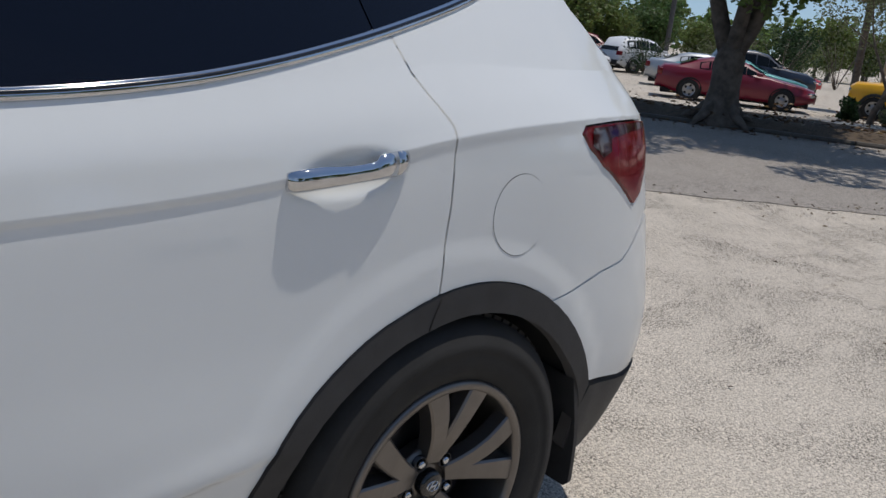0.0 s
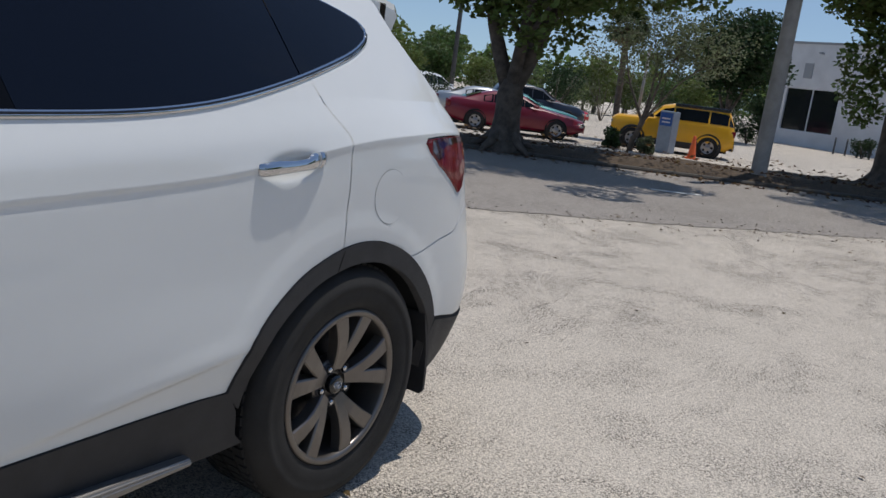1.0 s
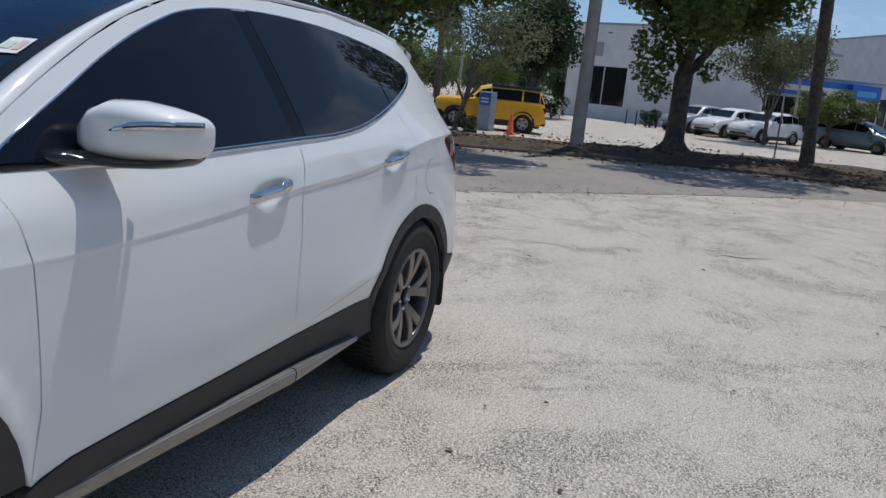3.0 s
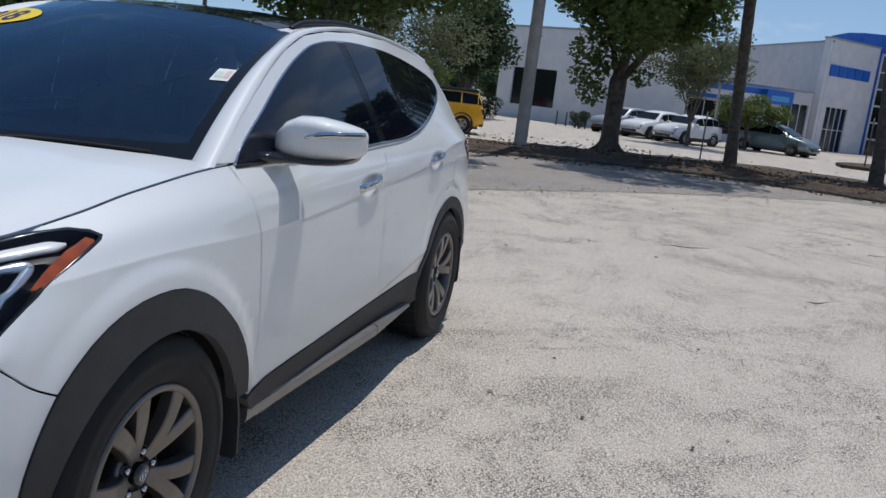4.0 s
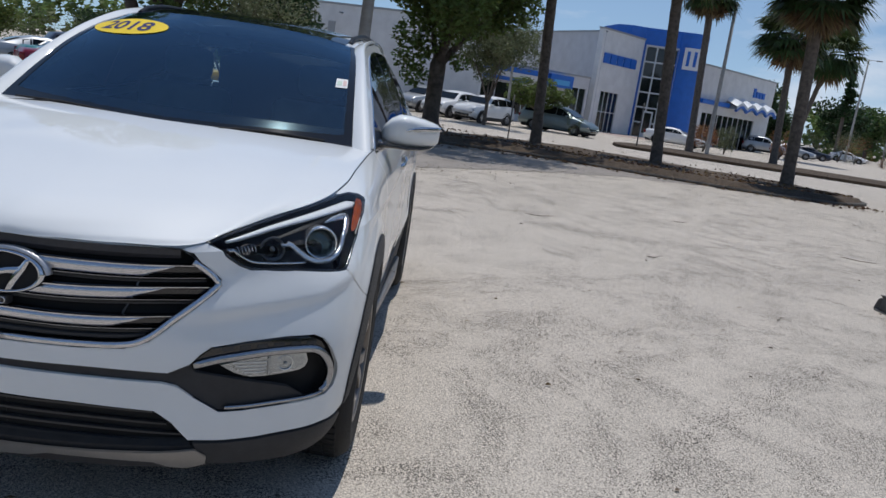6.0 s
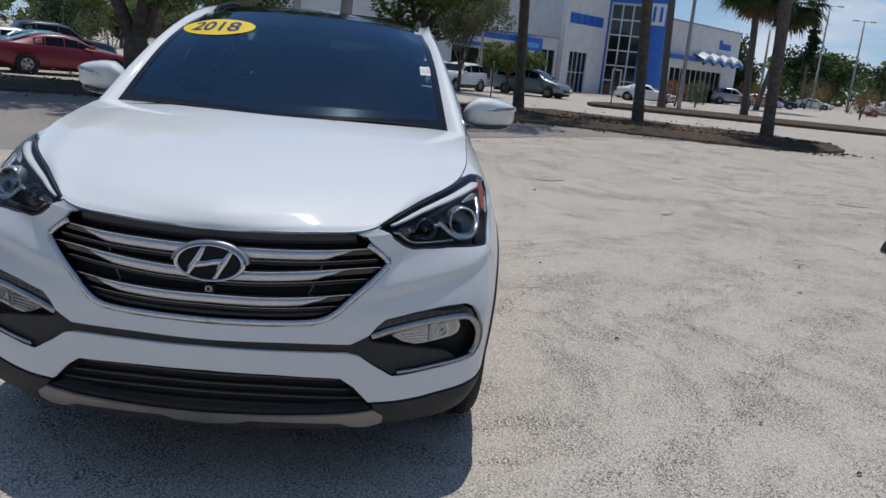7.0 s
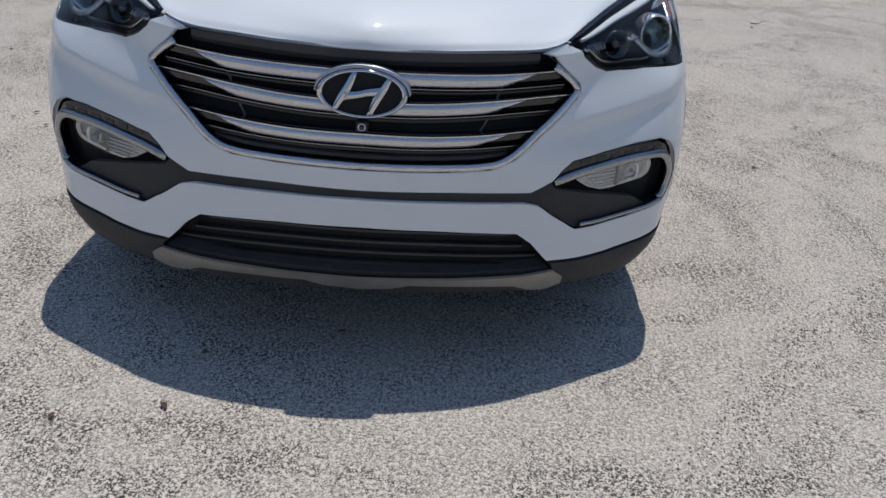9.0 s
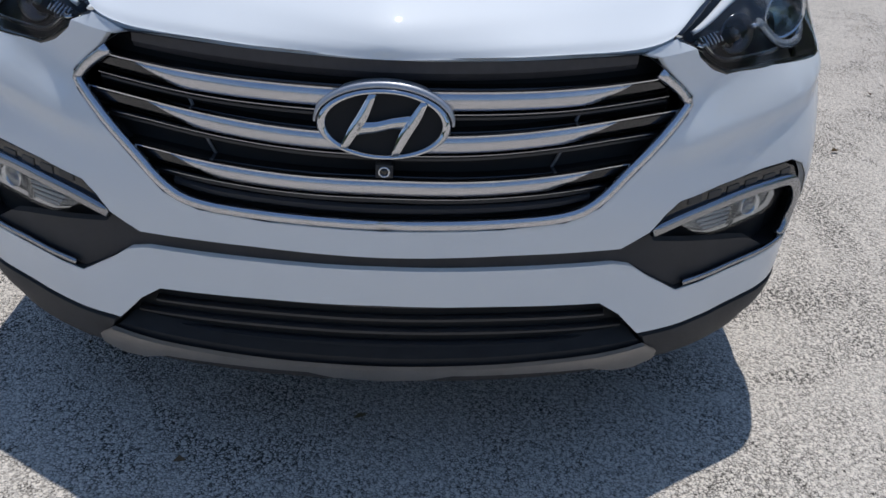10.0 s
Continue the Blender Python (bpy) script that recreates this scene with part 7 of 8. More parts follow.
# ---- poles ----
def pole(name, x, y, z, h, r0, r1, label, material, lean=(0, 0), arm=0.0, category="pole"):
    ob = thing(name, label, category, "", Matrix.Translation((x, y, z)))
    bm = bmesh.new()
    tube(bm, [(0, 0, -.3), (0, 0, 0), (lean[0] * .5, lean[1] * .5, h * .5), (lean[0], lean[1], h)], [r0, r0, (r0 + r1) / 2, r1], 14)
    part("shaft", bm, material, ob)
    if arm:
        bm = bmesh.new()
        tube(bm, [(lean[0], lean[1] - arm, h - .02), (lean[0], lean[1], h - .1), (lean[0], lean[1] + arm, h - .02)], .035, 6)
        part("cross_arm", bm, material, ob)
        for s in (1, -1):
            part("lamp_head", boxed(lean[0] - .16, lean[0] + .16, lean[1] + s * arm - .38, lean[1] + s * arm + .38, h - .10, h + .02, .03), mat("lamp_grey", (.3, .3, .31), .5, .5), ob, smooth=False)
    return ob


GREYCON = mat("pale_concrete_pole", (.36, .35, .33), .85, 0, .2, 4, .3, 80)
DARKPOLE = mat("dark_steel_pole", (.10, .095, .09), .6, .3, .2, 9)
pole("concrete_pole", -16.2, -1.30, .10, 9.5, .155, .115, "tall pale concrete pole in the bed", GREYCON, (.0, .05))
pole("street_lamp", -48.1, 4.5, -.4, 8.0, .09, .06, "slim grey car park lamp with twin heads", GREYCON, (0, -.25), .55, "lamp")
pole("street_lamp", -51.8, 18.5, -.4, 10.0, .15, .1, "pale tapered car park lamp post", GREYCON, (.1, -.1), .0, "lamp")
pole("street_lamp", -74.5, 33.3, -.4, 7.4, .13, .1, "pale car park lamp post", GREYCON, (0, -.1), 0, "lamp")
pole("street_lamp", -104, 52.6, -.4, 13.2, .16, .1, "tall grey car park lamp with twin heads", GREYCON, (0, 0), 1.4, "lamp")
pole("street_lamp", -105, 58.0, -.4, 11.8, .16, .1, "tall grey car park lamp with twin heads", GREYCON, (0, 0), 1.2, "lamp")
pole("utility_pole", -45, -27.5, -.4, 9.5, .16, .12, "dark wooden utility pole", DARKPOLE, (.1, .1), 0)
pole("utility_pole", -28.6, -8.6, -.4, 3.6, .06, .05, "slim grey sign pole", GREYCON, (0, .1), 0)
pole("sign_post", -22.6, 3.0, .05, 1.45, .022, .022, "thin dark post in the mulch", DARKPOLE)
pole("sign_post", -43.2, 11.8, -.4, 2.6, .04, .035, "thin dark post on the far island", DARKPOLE)
# tall dark column tree, like a cell mast
tree("column_tree", -106, 52.0, -.4, "very tall narrow dark conifer", 6.0, .2, ((0, 0, 1, 1.0), (.05, .05, 1, .8)), 3.0, 1, DARKLEAF, 1500, .42, .4, 91, flare_r=1.1, extra=tuple((0, 0, 6.2 + k * .75, .85 - .06 * k) for k in range(9)), kids=3, spread=.25)


# ---- ticket box, cone, posts ----
kx = thing("pay_kiosk", "grey-blue roadside box with a blue front panel", "kiosk", "", Matrix.Translation((-27.4, -6.95, -.4)) @ Matrix.Rotation(radians(-18), 4, 'Z'))
part("cabinet", boxed(-.18, .18, -.28, .28, 0, 1.42, .02), mat("blue_grey_enamel", (.30, .36, .44), .5, 0, .1, 5), kx, smooth=False)
part("front_panel", boxed(.18, .188, -.25, .25, .92, 1.36, .006), mat("blue_sign_paint", (.03, .12, .42), .4), kx, smooth=False)
for k in range(2):
    part("text_bar", boxed(.188, .192, -.17, .17, 1.14 - .12 * k, 1.19 - .12 * k), mat("sign_white", (.75, .76, .78), .5), kx, smooth=False)
cn_ = thing("traffic_cone", "orange plastic traffic cone", "cone", "", Matrix.Translation((-26.6, -5.75, -.4)))
bm = bmesh.new()
lathe(bm, [(.0001, .75), (.035, .75), (.05, .72), (.13, .08), (.145, .05)], 20, 'z')
part("body", bm, mat("orange_plastic", (.75, .13, .03), .5), cn_)
part("base", boxed(-.19, .19, -.19, .19, 0, .05, .01), mat("orange_plastic", (.75, .13, .03), .5), cn_, smooth=False)
for k in range(6):
    pole("bollard", -51.5 + .28 * k, -5.2 + .66 * k, -.4, .95, .05, .05, "short dark steel bollard by the wall", DARKPOLE, category="bollard")["group"] = "bollards"

# ---- debris on the lot ----
rng = random.Random(31)
TWIG = mat("dry_twig", (.10, .075, .055), .9)
DRY = leaf_mat("dry_fallen_leaf", (.13, .085, .045), .5, .1)


def twig(x, y, length, a, seed):
    r = random.Random(seed)
    bm = bmesh.new()
    pts = []
    for k in range(6):
        f = k / 5 - .5
        pts.append((x + math.cos(a) * length * f + r.uniform(-.012, .012), y + math.sin(a) * length * f + r.uniform(-.02, .02), .010 + .012 * abs(math.sin(3 * f)) + r.uniform(0, .006)))
    tube(bm, pts, [.002, .0035, .004, .0035, .003, .002], 5)
    tagged(link_mesh("twig", bm, TWIG), "thin dry twig lying on the asphalt", "twig", "fallen twigs")


for k, (x, y, L, a) in enumerate(((-5.95, 2.38, .42, 1.9), (-4.1, 3.4, .28, 2.2), (-2.0, 3.9, .2, 2.5), (-7.5, 4.6, .3, 2.0), (-6.2, 6.6, .4, 1.2), (-3.2, 5.6, .3, 2.7))):
    twig(x, y, L, a, k)
V, F = [], []
for k in range(900):
    if k < 520:
        r, a = 1.2 + 13 * rng.random() ** .7, rng.uniform(radians(60), radians(300))
        x, y = 1.5 + r * math.cos(a) * 1.1, 1.2 + r * math.sin(a)
    else:
        x, y = -4 - rng.random() * 9, 0
        t = rng.random()
        x, y = -6.65 - 7.2 * t + rng.gauss(0, .35), -1.93 + 6.1 * t + rng.gauss(0, .35)
    s, b, h = rng.uniform(.008, .026), rng.uniform(0, 6.28), rng.uniform(.004, .014)
    c, q = math.cos(b), math.sin(b)
    k0 = len(V)
    V += [(x - c * s, y - q * s, .008), (x - q * s * .5, y + c * s * .5, .008 + h), (x + c * s, y + q * s, .009), (x + q * s * .5, y - c * s * .5, .008 + h * .5)]
    F += [(k0, k0 + 1, k0 + 2), (k0, k0 + 2, k0 + 3)]
me = bpy.data.meshes.new("fallen_leaves")
me.from_pydata(V, [], F)
me.materials.append(DRY)
tagged(new("fallen_leaves", me), "scattered dry brown leaves and crumbs on asphalt", "leaves", kind="stuff")
V, F = [], []
for k in range(3600):
    t = rng.random() * (len(near_edge) - 2)
    i = int(t)
    p = near_edge[i] + (near_edge[i + 1] - near_edge[i]) * (t - i)
    off = rng.gauss(0, .45) if k < 2000 else -abs(rng.gauss(0, 2.2))
    x, y = p[0] + off * .8 + rng.gauss(0, .15), p[1] + off * .55 + rng.gauss(0, .15)
    inside = off < -.05
    z = .22 if inside else .012
    s, b, h = rng.uniform(.03, .07), rng.uniform(0, 6.28), rng.uniform(.01, .05)
    c, q = math.cos(b), math.sin(b)
    k0 = len(V)
    V += [(x - c * s, y - q * s, z), (x - q * s * .5, y + c * s * .5, z + h), (x + c * s, y + q * s, z + .004), (x + q * s * .5, y - c * s * .5, z + h * .5)]
    F += [(k0, k0 + 1, k0 + 2), (k0, k0 + 2, k0 + 3)]
me = bpy.data.meshes.new("leaf_litter")
me.from_pydata(V, [], F)
me.materials.append(leaf_mat("brown_leaf_litter", (.14, .082, .042), .5, .1))
tagged(new("leaf_litter", me), "brown dead leaves along the island", "leaves", kind="stuff")
# broken kerb stone at the edge of the lot
bl = thing("concrete_rubble", "broken dark concrete lump with a pale splinter", "rubble", "", Matrix.Translation((-2.85, 5.38, 0)))
bm = boxed(-.25, .28, -.14, .16, -.01, .14, .03)
for v in bm.verts:
    v.co += Vector((rng.uniform(-.03, .03), rng.uniform(-.03, .03), rng.uniform(-.015, .015) if v.co.z > .05 else 0))
part("lump", bm, mat("dark_concrete", (.09, .085, .08), .95, 0, .4, 8, 1.0, 40), bl, smooth=False)
bm = bmesh.new()
tube(bm, [(.30, -.28, .02), (.22, -.02, .05), (.12, .2, .03)], [.012, .02, .012], 6)
part("splinter", bm, mat("bleached_wood", (.42, .38, .33), .9, 0, .2, 8), bl)

# dark crumbs and stones loosened along worn veins of the lot
V, F = [], []
vein = catmull([(-1.6, 4.7), (-.9, 3.9), (.0, 3.06), (.6, 2.52), (1.3, 2.10), (1.84, 1.45), (2.5, .92), (3.1, .35)], 8)
vein2 = catmull([(1.0, 3.6), (1.7, 2.9), (2.2, 2.1), (2.9, 1.5), (3.3, .9)], 8)
for line, count, wide in ((vein, 2600, .075), (vein2, 1100, .10)):
    for k in range(count):
        t = rng.random() * (len(line) - 2)
        i = int(t)
        p = line[i] + (line[i + 1] - line[i]) * (t - i)
        fade = .4 + .9 * abs(math.sin(1.7 * t + .6)) * abs(math.sin(.61 * t))
        x, y = p[0] + rng.gauss(0, wide * fade), p[1] + rng.gauss(0, wide * fade)
        s, b, h = rng.uniform(.0025, .0065), rng.uniform(0, 6.28), rng.uniform(.002, .005)
        k0 = len(V)
        V += [(x + s * math.cos(b + q), y + s * math.sin(b + q) * .8, -.001) for q in (0, 1.6, 3.1, 4.7)] + [(x, y, h)]
        F += [(k0, k0 + 1, k0 + 4), (k0 + 1, k0 + 2, k0 + 4), (k0 + 2, k0 + 3, k0 + 4), (k0 + 3, k0, k0 + 4)]
me = bpy.data.meshes.new("loose_gravel")
me.from_pydata(V, [], F)
me.materials.append(mat("dark_gravel_crumbs", (.12, .108, .094), .95, island=.7))
tagged(new("loose_gravel", me), "dark crumbs of loose gravel along worn veins", "gravel", kind="stuff")


def fallen_leaf(x, y, size, turn):
    """One curled dry leaf."""
    bm = bmesh.new()
    c, q = math.cos(turn), math.sin(turn)
    cols = []
    for i in range(5):
        f = i / 4 - .5
        w = size * .32 * math.cos(math.pi * f * .92)
        z = .006 + size * .35 * f * f
        cols.append([bm.verts.new((x + c * f * size - q * s * w, y + q * f * size + c * s * w, z + abs(s) * w * .45)) for s in (-1, 0, 1)])
    for a, b in zip(cols, cols[1:]):
        for k in range(2):
            bm.faces.new((a[k], a[k + 1], b[k + 1], b[k]))
    tagged(link_mesh("fallen_leaf", bm, DRY), "curled dry brown leaf on the asphalt", "leaf", "fallen leaves")


for x, y in ((-.17, -2.01), (.18, -1.72), (.73, -1.67), (2.49, -.70), (.27, -1.79), (.05, -2.2), (.5, -2.0), (.9, -1.85), (.36, -1.6), (-.57, 1.84), (-3.34, 3.29), (-5.12, 5.93), (-1.42, 3.27), (-1.14, 2.96), (.86, 2.25), (1.31, 2.2), (1.9, 2.4), (-2.2, 2.6)):
    fallen_leaf(x, y, rng.uniform(.014, .032), rng.uniform(0, 6.28))


# ---- dealership building ----
STUCCO = mat("white_stucco", (.70, .70, .70), .9, 0, .08, 1.2, .3, 60)
STUCCO2 = mat("light_grey_stucco", (.58, .58, .60), .9, 0, .08, 1.2, .3, 60)
BLUE = mat("bright_blue_panel", (.02, .14, .55), .4, 0, .08, 2)
WINDOW = mat("dark_shop_glass", (.012, .015, .018), .05, spec=.6)
ALU = mat("white_aluminium_frame", (.62, .63, .64), .45, .2)
TRIMGREY = mat("grey_coping", (.35, .36, .37), .6, .2)


def wall(name, a, b, z0, z1, thick, material, holes=(), parent=None, coping=True):
    """A wall from a to b (plan), with real openings (s0, s1, h0, h1) along its length; returns its frame of reference."""
    A, Bv = Vector((*a, 0)), Vector((*b, 0))
    d = (Bv - A).normalized()
    n = Vector((d.y, -d.x, 0))
    if n.dot(Vector((3, 2, 0)) - A) < 0:
        n = -n
    L = (Bv - A).length
    xs = sorted({0, L, *[h[0] for h in holes], *[h[1] for h in holes]})
    zs = sorted({z0, z1, *[h[2] for h in holes], *[h[3] for h in holes]})
    bm = bmesh.new()
    for x0, x1 in zip(xs, xs[1:]):
        for q0, q1 in zip(zs, zs[1:]):
            if any(h[0] <= x0 and x1 <= h[1] and h[2] <= q0 and q1 <= h[3] for h in holes):
                continue
            v = [bm.verts.new(A + d * x + n * o + Vector((0, 0, z))) for o in (0, -thick) for x, z in ((x0, q0), (x1, q0), (x1, q1), (x0, q1))]
            for f in ((0, 1, 2, 3), (7, 6, 5, 4), (0, 4, 5, 1), (1, 5, 6, 2), (2, 6, 7, 3), (3, 7, 4, 0)):
                bm.faces.new([v[i] for i in f])
    bmesh.ops.remove_doubles(bm, verts=bm.verts, dist=.001)
    bmesh.ops.recalc_face_normals(bm, faces=bm.faces)
    w = part(name, bm, material, parent, smooth=False)
    if coping:
        slab("coping", A, d, n, -.05, L + .05, z1, z1 + .14, .07, -thick - .05, TRIMGREY, w)
    return A, d, n, w


def slab(name, A, d, n, s0, s1, z0, z1, o0, o1, material, parent, label=""):
    bm = bmesh.new()
    v = [bm.verts.new(A + d * s + n * o + Vector((0, 0, z))) for o in (o0, o1) for s, z in ((s0, z0), (s1, z0), (s1, z1), (s0, z1))]
    for f in ((0, 1, 2, 3), (7, 6, 5, 4), (0, 4, 5, 1), (1, 5, 6, 2), (2, 6, 7, 3), (3, 7, 4, 0)):
        bm.faces.new([v[i] for i in f])
    bmesh.ops.recalc_face_normals(bm, faces=bm.faces)
    return part(name, bm, material, parent, label, smooth=False)


def glazing(frame_of, s0, s1, z0, z1, nx, nz, parent, name="window", depth=.12, bw=.07):
    """A window in a wall: frame bars and panes."""
    A, d, n, w = frame_of
    wd = new(name)
    wd.parent = parent
    for i in range(nx + 1):
        s = s0 + (s1 - s0) * i / nx
        slab("frame_bar", A, d, n, max(s0, s - bw / 2), min(s1, s + bw / 2), z0, z1, -depth + .06, -depth - .04, ALU, wd)
    for j in range(nz + 1):
        z = z0 + (z1 - z0) * j / nz
        slab("frame_bar", A, d, n, s0, s1, max(z0, z - bw / 2), min(z1, z + bw / 2), -depth + .05, -depth - .035, ALU, wd)
    for i in range(nx):
        for j in range(nz):
            slab("pane", A, d, n, s0 + (s1 - s0) * i / nx, s0 + (s1 - s0) * (i + 1) / nx, z0 + (z1 - z0) * j / nz, z0 + (z1 - z0) * (j + 1) / nz, -depth, -depth - .02, WINDOW, wd)


shop = thing("car_dealership", "white car dealership with a tall blue entrance", "building")
G0 = -.45
# left wing with one large window
W1 = wall("wall", (-58.1, -10.5), (-52.4, 2.6), G0, 6.05, .3, STUCCO, ((.9, 4.65, .55, 3.25),), shop)
glazing(W1, .9, 4.65, .55, 3.25, 2, 1, shop)
slab("wall_vent", W1[0], W1[1], W1[2], 1.9, 2.5, 3.9, 4.85, .05, -.02, TRIMGREY, shop)
slab("wall_lamp", W1[0], W1[1], W1[2], 2.9, 3.05, 5.45, 5.55, .35, -.02, TRIMGREY, shop)
W1b = wall("side_wall", (-58.1, -10.5), (-72, -8), G0, 6.05, .3, STUCCO, (), shop)
slab("roof", W1[0], W1[1], W1[2], 0, 14.1, 5.6, 5.75, -.3, -13, TRIMGREY, shop)
# grey wing behind, running back from the tower
W2 = wall("wall", (-90.0, 3.7), (-67.75, 12.8), G0, 7.95, .3, STUCCO2, (), shop)
# low shop front before it, with blue bands over dark glass
W2b = wall("wall", (-59.5, 1.0), (-66.9, 12.2), G0, 3.9, .3, STUCCO2, ((1.0, 8.0, .1, 2.5), (9.3, 10.4, G0 + .02, 2.5), (10.9, 13.2, G0 + .02, 3.0)), shop)
glazing(W2b, 1.0, 8.0, .1, 2.5, 5, 1, shop)
glazing(W2b, 9.3, 10.4, G0 + .02, 2.5, 1, 2, shop, "door")
glazing(W2b, 10.9, 13.2, G0 + .02, 3.0, 3, 1, shop)
slab("blue_band", W2b[0], W2b[1], W2b[2], -1.5, 8.6, 3.35, 3.75, .5, 0, BLUE, shop)
slab("white_band", W2b[0], W2b[1], W2b[2], -1.5, 8.6, 2.95, 3.33, .46, 0, STUCCO, shop)
slab("blue_band", W2b[0], W2b[1], W2b[2], -1.5, 6.6, 2.65, 2.93, .5, 0, BLUE, shop)
slab("canopy", W2b[0], W2b[1], W2b[2], 8.3, 10.7, 2.75, 3.75, 1.1, 0, BLUE, shop, "bright blue entrance canopy")
slab("canopy_sign", W2b[0], W2b[1], W2b[2], 8.7, 10.3, 2.95, 3.35, 1.13, 1.1, mat("sky_blue_sign", (.10, .40, .75), .4), shop)
slab("roof", W2b[0], W2b[1], W2b[2], 0, 13.2, 3.6, 3.75, -.3, -6, TRIMGREY, shop)
# white tower face with a blue fascia sign (plain blocks stand for its letters)
W3 = wall("tower_wall", (-67.6, 12.8), (-72.6, 17.4), G0, 8.2, .5, STUCCO, ((1.1, 4.0, G0 + .02, 3.1),), shop)
glazing(W3, 1.1, 4.0, G0 + .02, 3.1, 4, 2, shop)
sg = new("fascia_sign")
sg.parent = shop
for k in range(5):
    slab("sign_block", W3[0], W3[1], W3[2], .55 + 1.10 * k, 1.45 + 1.10 * k, 5.45, 6.3, .12, 0, BLUE, sg)
# blue drum behind the tower, with the tall glazed entrance
drum2 = catmull([(-72.0, 20.6), (-71.6, 21.5), (-72.0, 22.6), (-73.6, 23.4), (-77.5, 23.8)], 5)


def upright(name, plan, z0, z1, material, parent, thick=.35, top=None):
    bm = bmesh.new()
    c = Vector((-76, 18))
    rows_ = []
    for i, p in enumerate(plan):
        q = Vector((p[0], p[1]))
        inn = q + (c - q).normalized() * thick
        zt = top[i] if top else z1
        rows_.append([bm.verts.new((*q, z0)), bm.verts.new((*q, zt)), bm.verts.new((*inn, zt)), bm.verts.new((*inn, z0))])
    for a, b in zip(rows_, rows_[1:]):
        for k in range(4):
            bm.faces.new((a[k], a[(k + 1) % 4], b[(k + 1) % 4], b[k]))
    for r in (rows_[0], rows_[-1]):
        bm.faces.new(r)
    bmesh.ops.recalc_face_normals(bm, faces=bm.faces)
    return part(name, bm, material, parent, smooth=False)


upright("drum_wall", [tuple(p) for p in drum2], G0, 9.35, BLUE, shop)
W4 = wall("entrance_wall", (-73.0, 17.5), (-72.1, 20.9), G0, 9.37, .35, BLUE, ((.25, 3.15, G0 + .02, 7.75),), shop, coping=False)
glazing(W4, .25, 3.15, G0 + .02, 7.75, 3, 6, shop, bw=.13)
slab("entrance_door", W4[0], W4[1], W4[2], 1.0, 1.9, G0 + .02, 2.0, -.04, -.1, ALU, shop, "white-framed glass entrance door")
slab("door_pane", W4[0], W4[1], W4[2], 1.14, 1.76, .0, 1.85, -.02, -.05, WINDOW, shop)
for s0, s1, z0, z1 in ((.18, .30, G0, 7.81), (3.1, 3.22, G0, 7.81), (.18, 3.22, 7.75, 7.87)):
    slab("white_frame", W4[0], W4[1], W4[2], s0, s1, z0, z1, .06, -.1, ALU, shop)
upright("drum_top", [(-68.7, 12.9), (-70.6, 14.4), (-72.2, 15.9), (-73.0, 17.5)], 8.0, 9.37, BLUE, shop, top=[8.5, 9.05, 9.30, 9.37])
slab("blue_edge", W4[0], W4[1], W4[2], -.55, .0, G0, 9.37, .05, -.3, BLUE, shop)
# plain white shield on the drum
lg = new("wall_emblem")
lg.parent = shop
A4, d4, n4 = Vector((-71.6, 21.0, 0)), Vector((.18, 1, 0)).normalized(), Vector((1, -.18, 0)).normalized()
slab("emblem_plate", A4, d4, n4, -.15, 1.25, 6.1, 8.0, .35, .05, mat("emblem_white", (.75, .76, .78), .4), lg)
for s0 in (.12, .72):
    slab("emblem_bar", A4, d4, n4, s0, s0 + .26, 6.4, 7.7, .38, .35, BLUE, lg)
# right wing, running away behind the palms
W5 = wall("wall", (-73.0, 23.3), (-84.5, 34.4), G0, 6.9, .3, STUCCO, ((1.2, 12.5, G0 + .02, 2.7),), shop)
glazing(W5, 1.2, 12.5, G0 + .02, 2.7, 10, 1, shop)
slab("blue_band", W5[0], W5[1], W5[2], 0, 5.5, 3.5, 3.9, .5, 0, BLUE, shop)
bm = bmesh.new()
pts = []
rr = []
for k in range(49):
    s = 5.6 + 9.2 * k / 48
    z = 3.75 + .42 * abs(math.sin(math.pi * k / 12))
    p = W5[0] + W5[1] * s
    rr.append([bm.verts.new(p + W5[2] * o + Vector((0, 0, q))) for o, q in ((1.2, z), (1.2, z - .3), (0, z - .3), (0, z + .5))])
for a, b in zip(rr, rr[1:]):
    for k in range(4):
        bm.faces.new((a[k], a[(k + 1) % 4], b[(k + 1) % 4], b[k]))
bmesh.ops.recalc_face_normals(bm, faces=bm.faces)
part("wave_canopy", bm, mat("white_canopy", (.7, .72, .75), .4), shop, smooth=False)
bm = bmesh.new()
rr = []
for k in range(49):
    s = 5.6 + 9.2 * k / 48
    z = 3.45 + .42 * abs(math.sin(math.pi * k / 12))
    p = W5[0] + W5[1] * s
    rr.append([bm.verts.new(p + W5[2] * o + Vector((0, 0, q))) for o, q in ((1.24, z), (1.24, z - .22), (1.0, z - .22), (1.0, z))])
for a, b in zip(rr, rr[1:]):
    for k in range(4):
        bm.faces.new((a[k], a[(k + 1) % 4], b[(k + 1) % 4], b[k]))
bmesh.ops.recalc_face_normals(bm, faces=bm.faces)
part("canopy_edge", bm, BLUE, shop, smooth=False)
sg = new("wing_sign")
sg.parent = shop
for k in range(4):
    slab("sign_block", W5[0], W5[1], W5[2], 11.0 + .72 * k, 11.5 + .72 * k, 5.0, 5.6 + (.3 if k == 0 else 0), .1, 0, BLUE, sg)
slab("roof", W5[0], W5[1], W5[2], 0, 15.4, 6.5, 6.65, -.3, -14, TRIMGREY, shop)
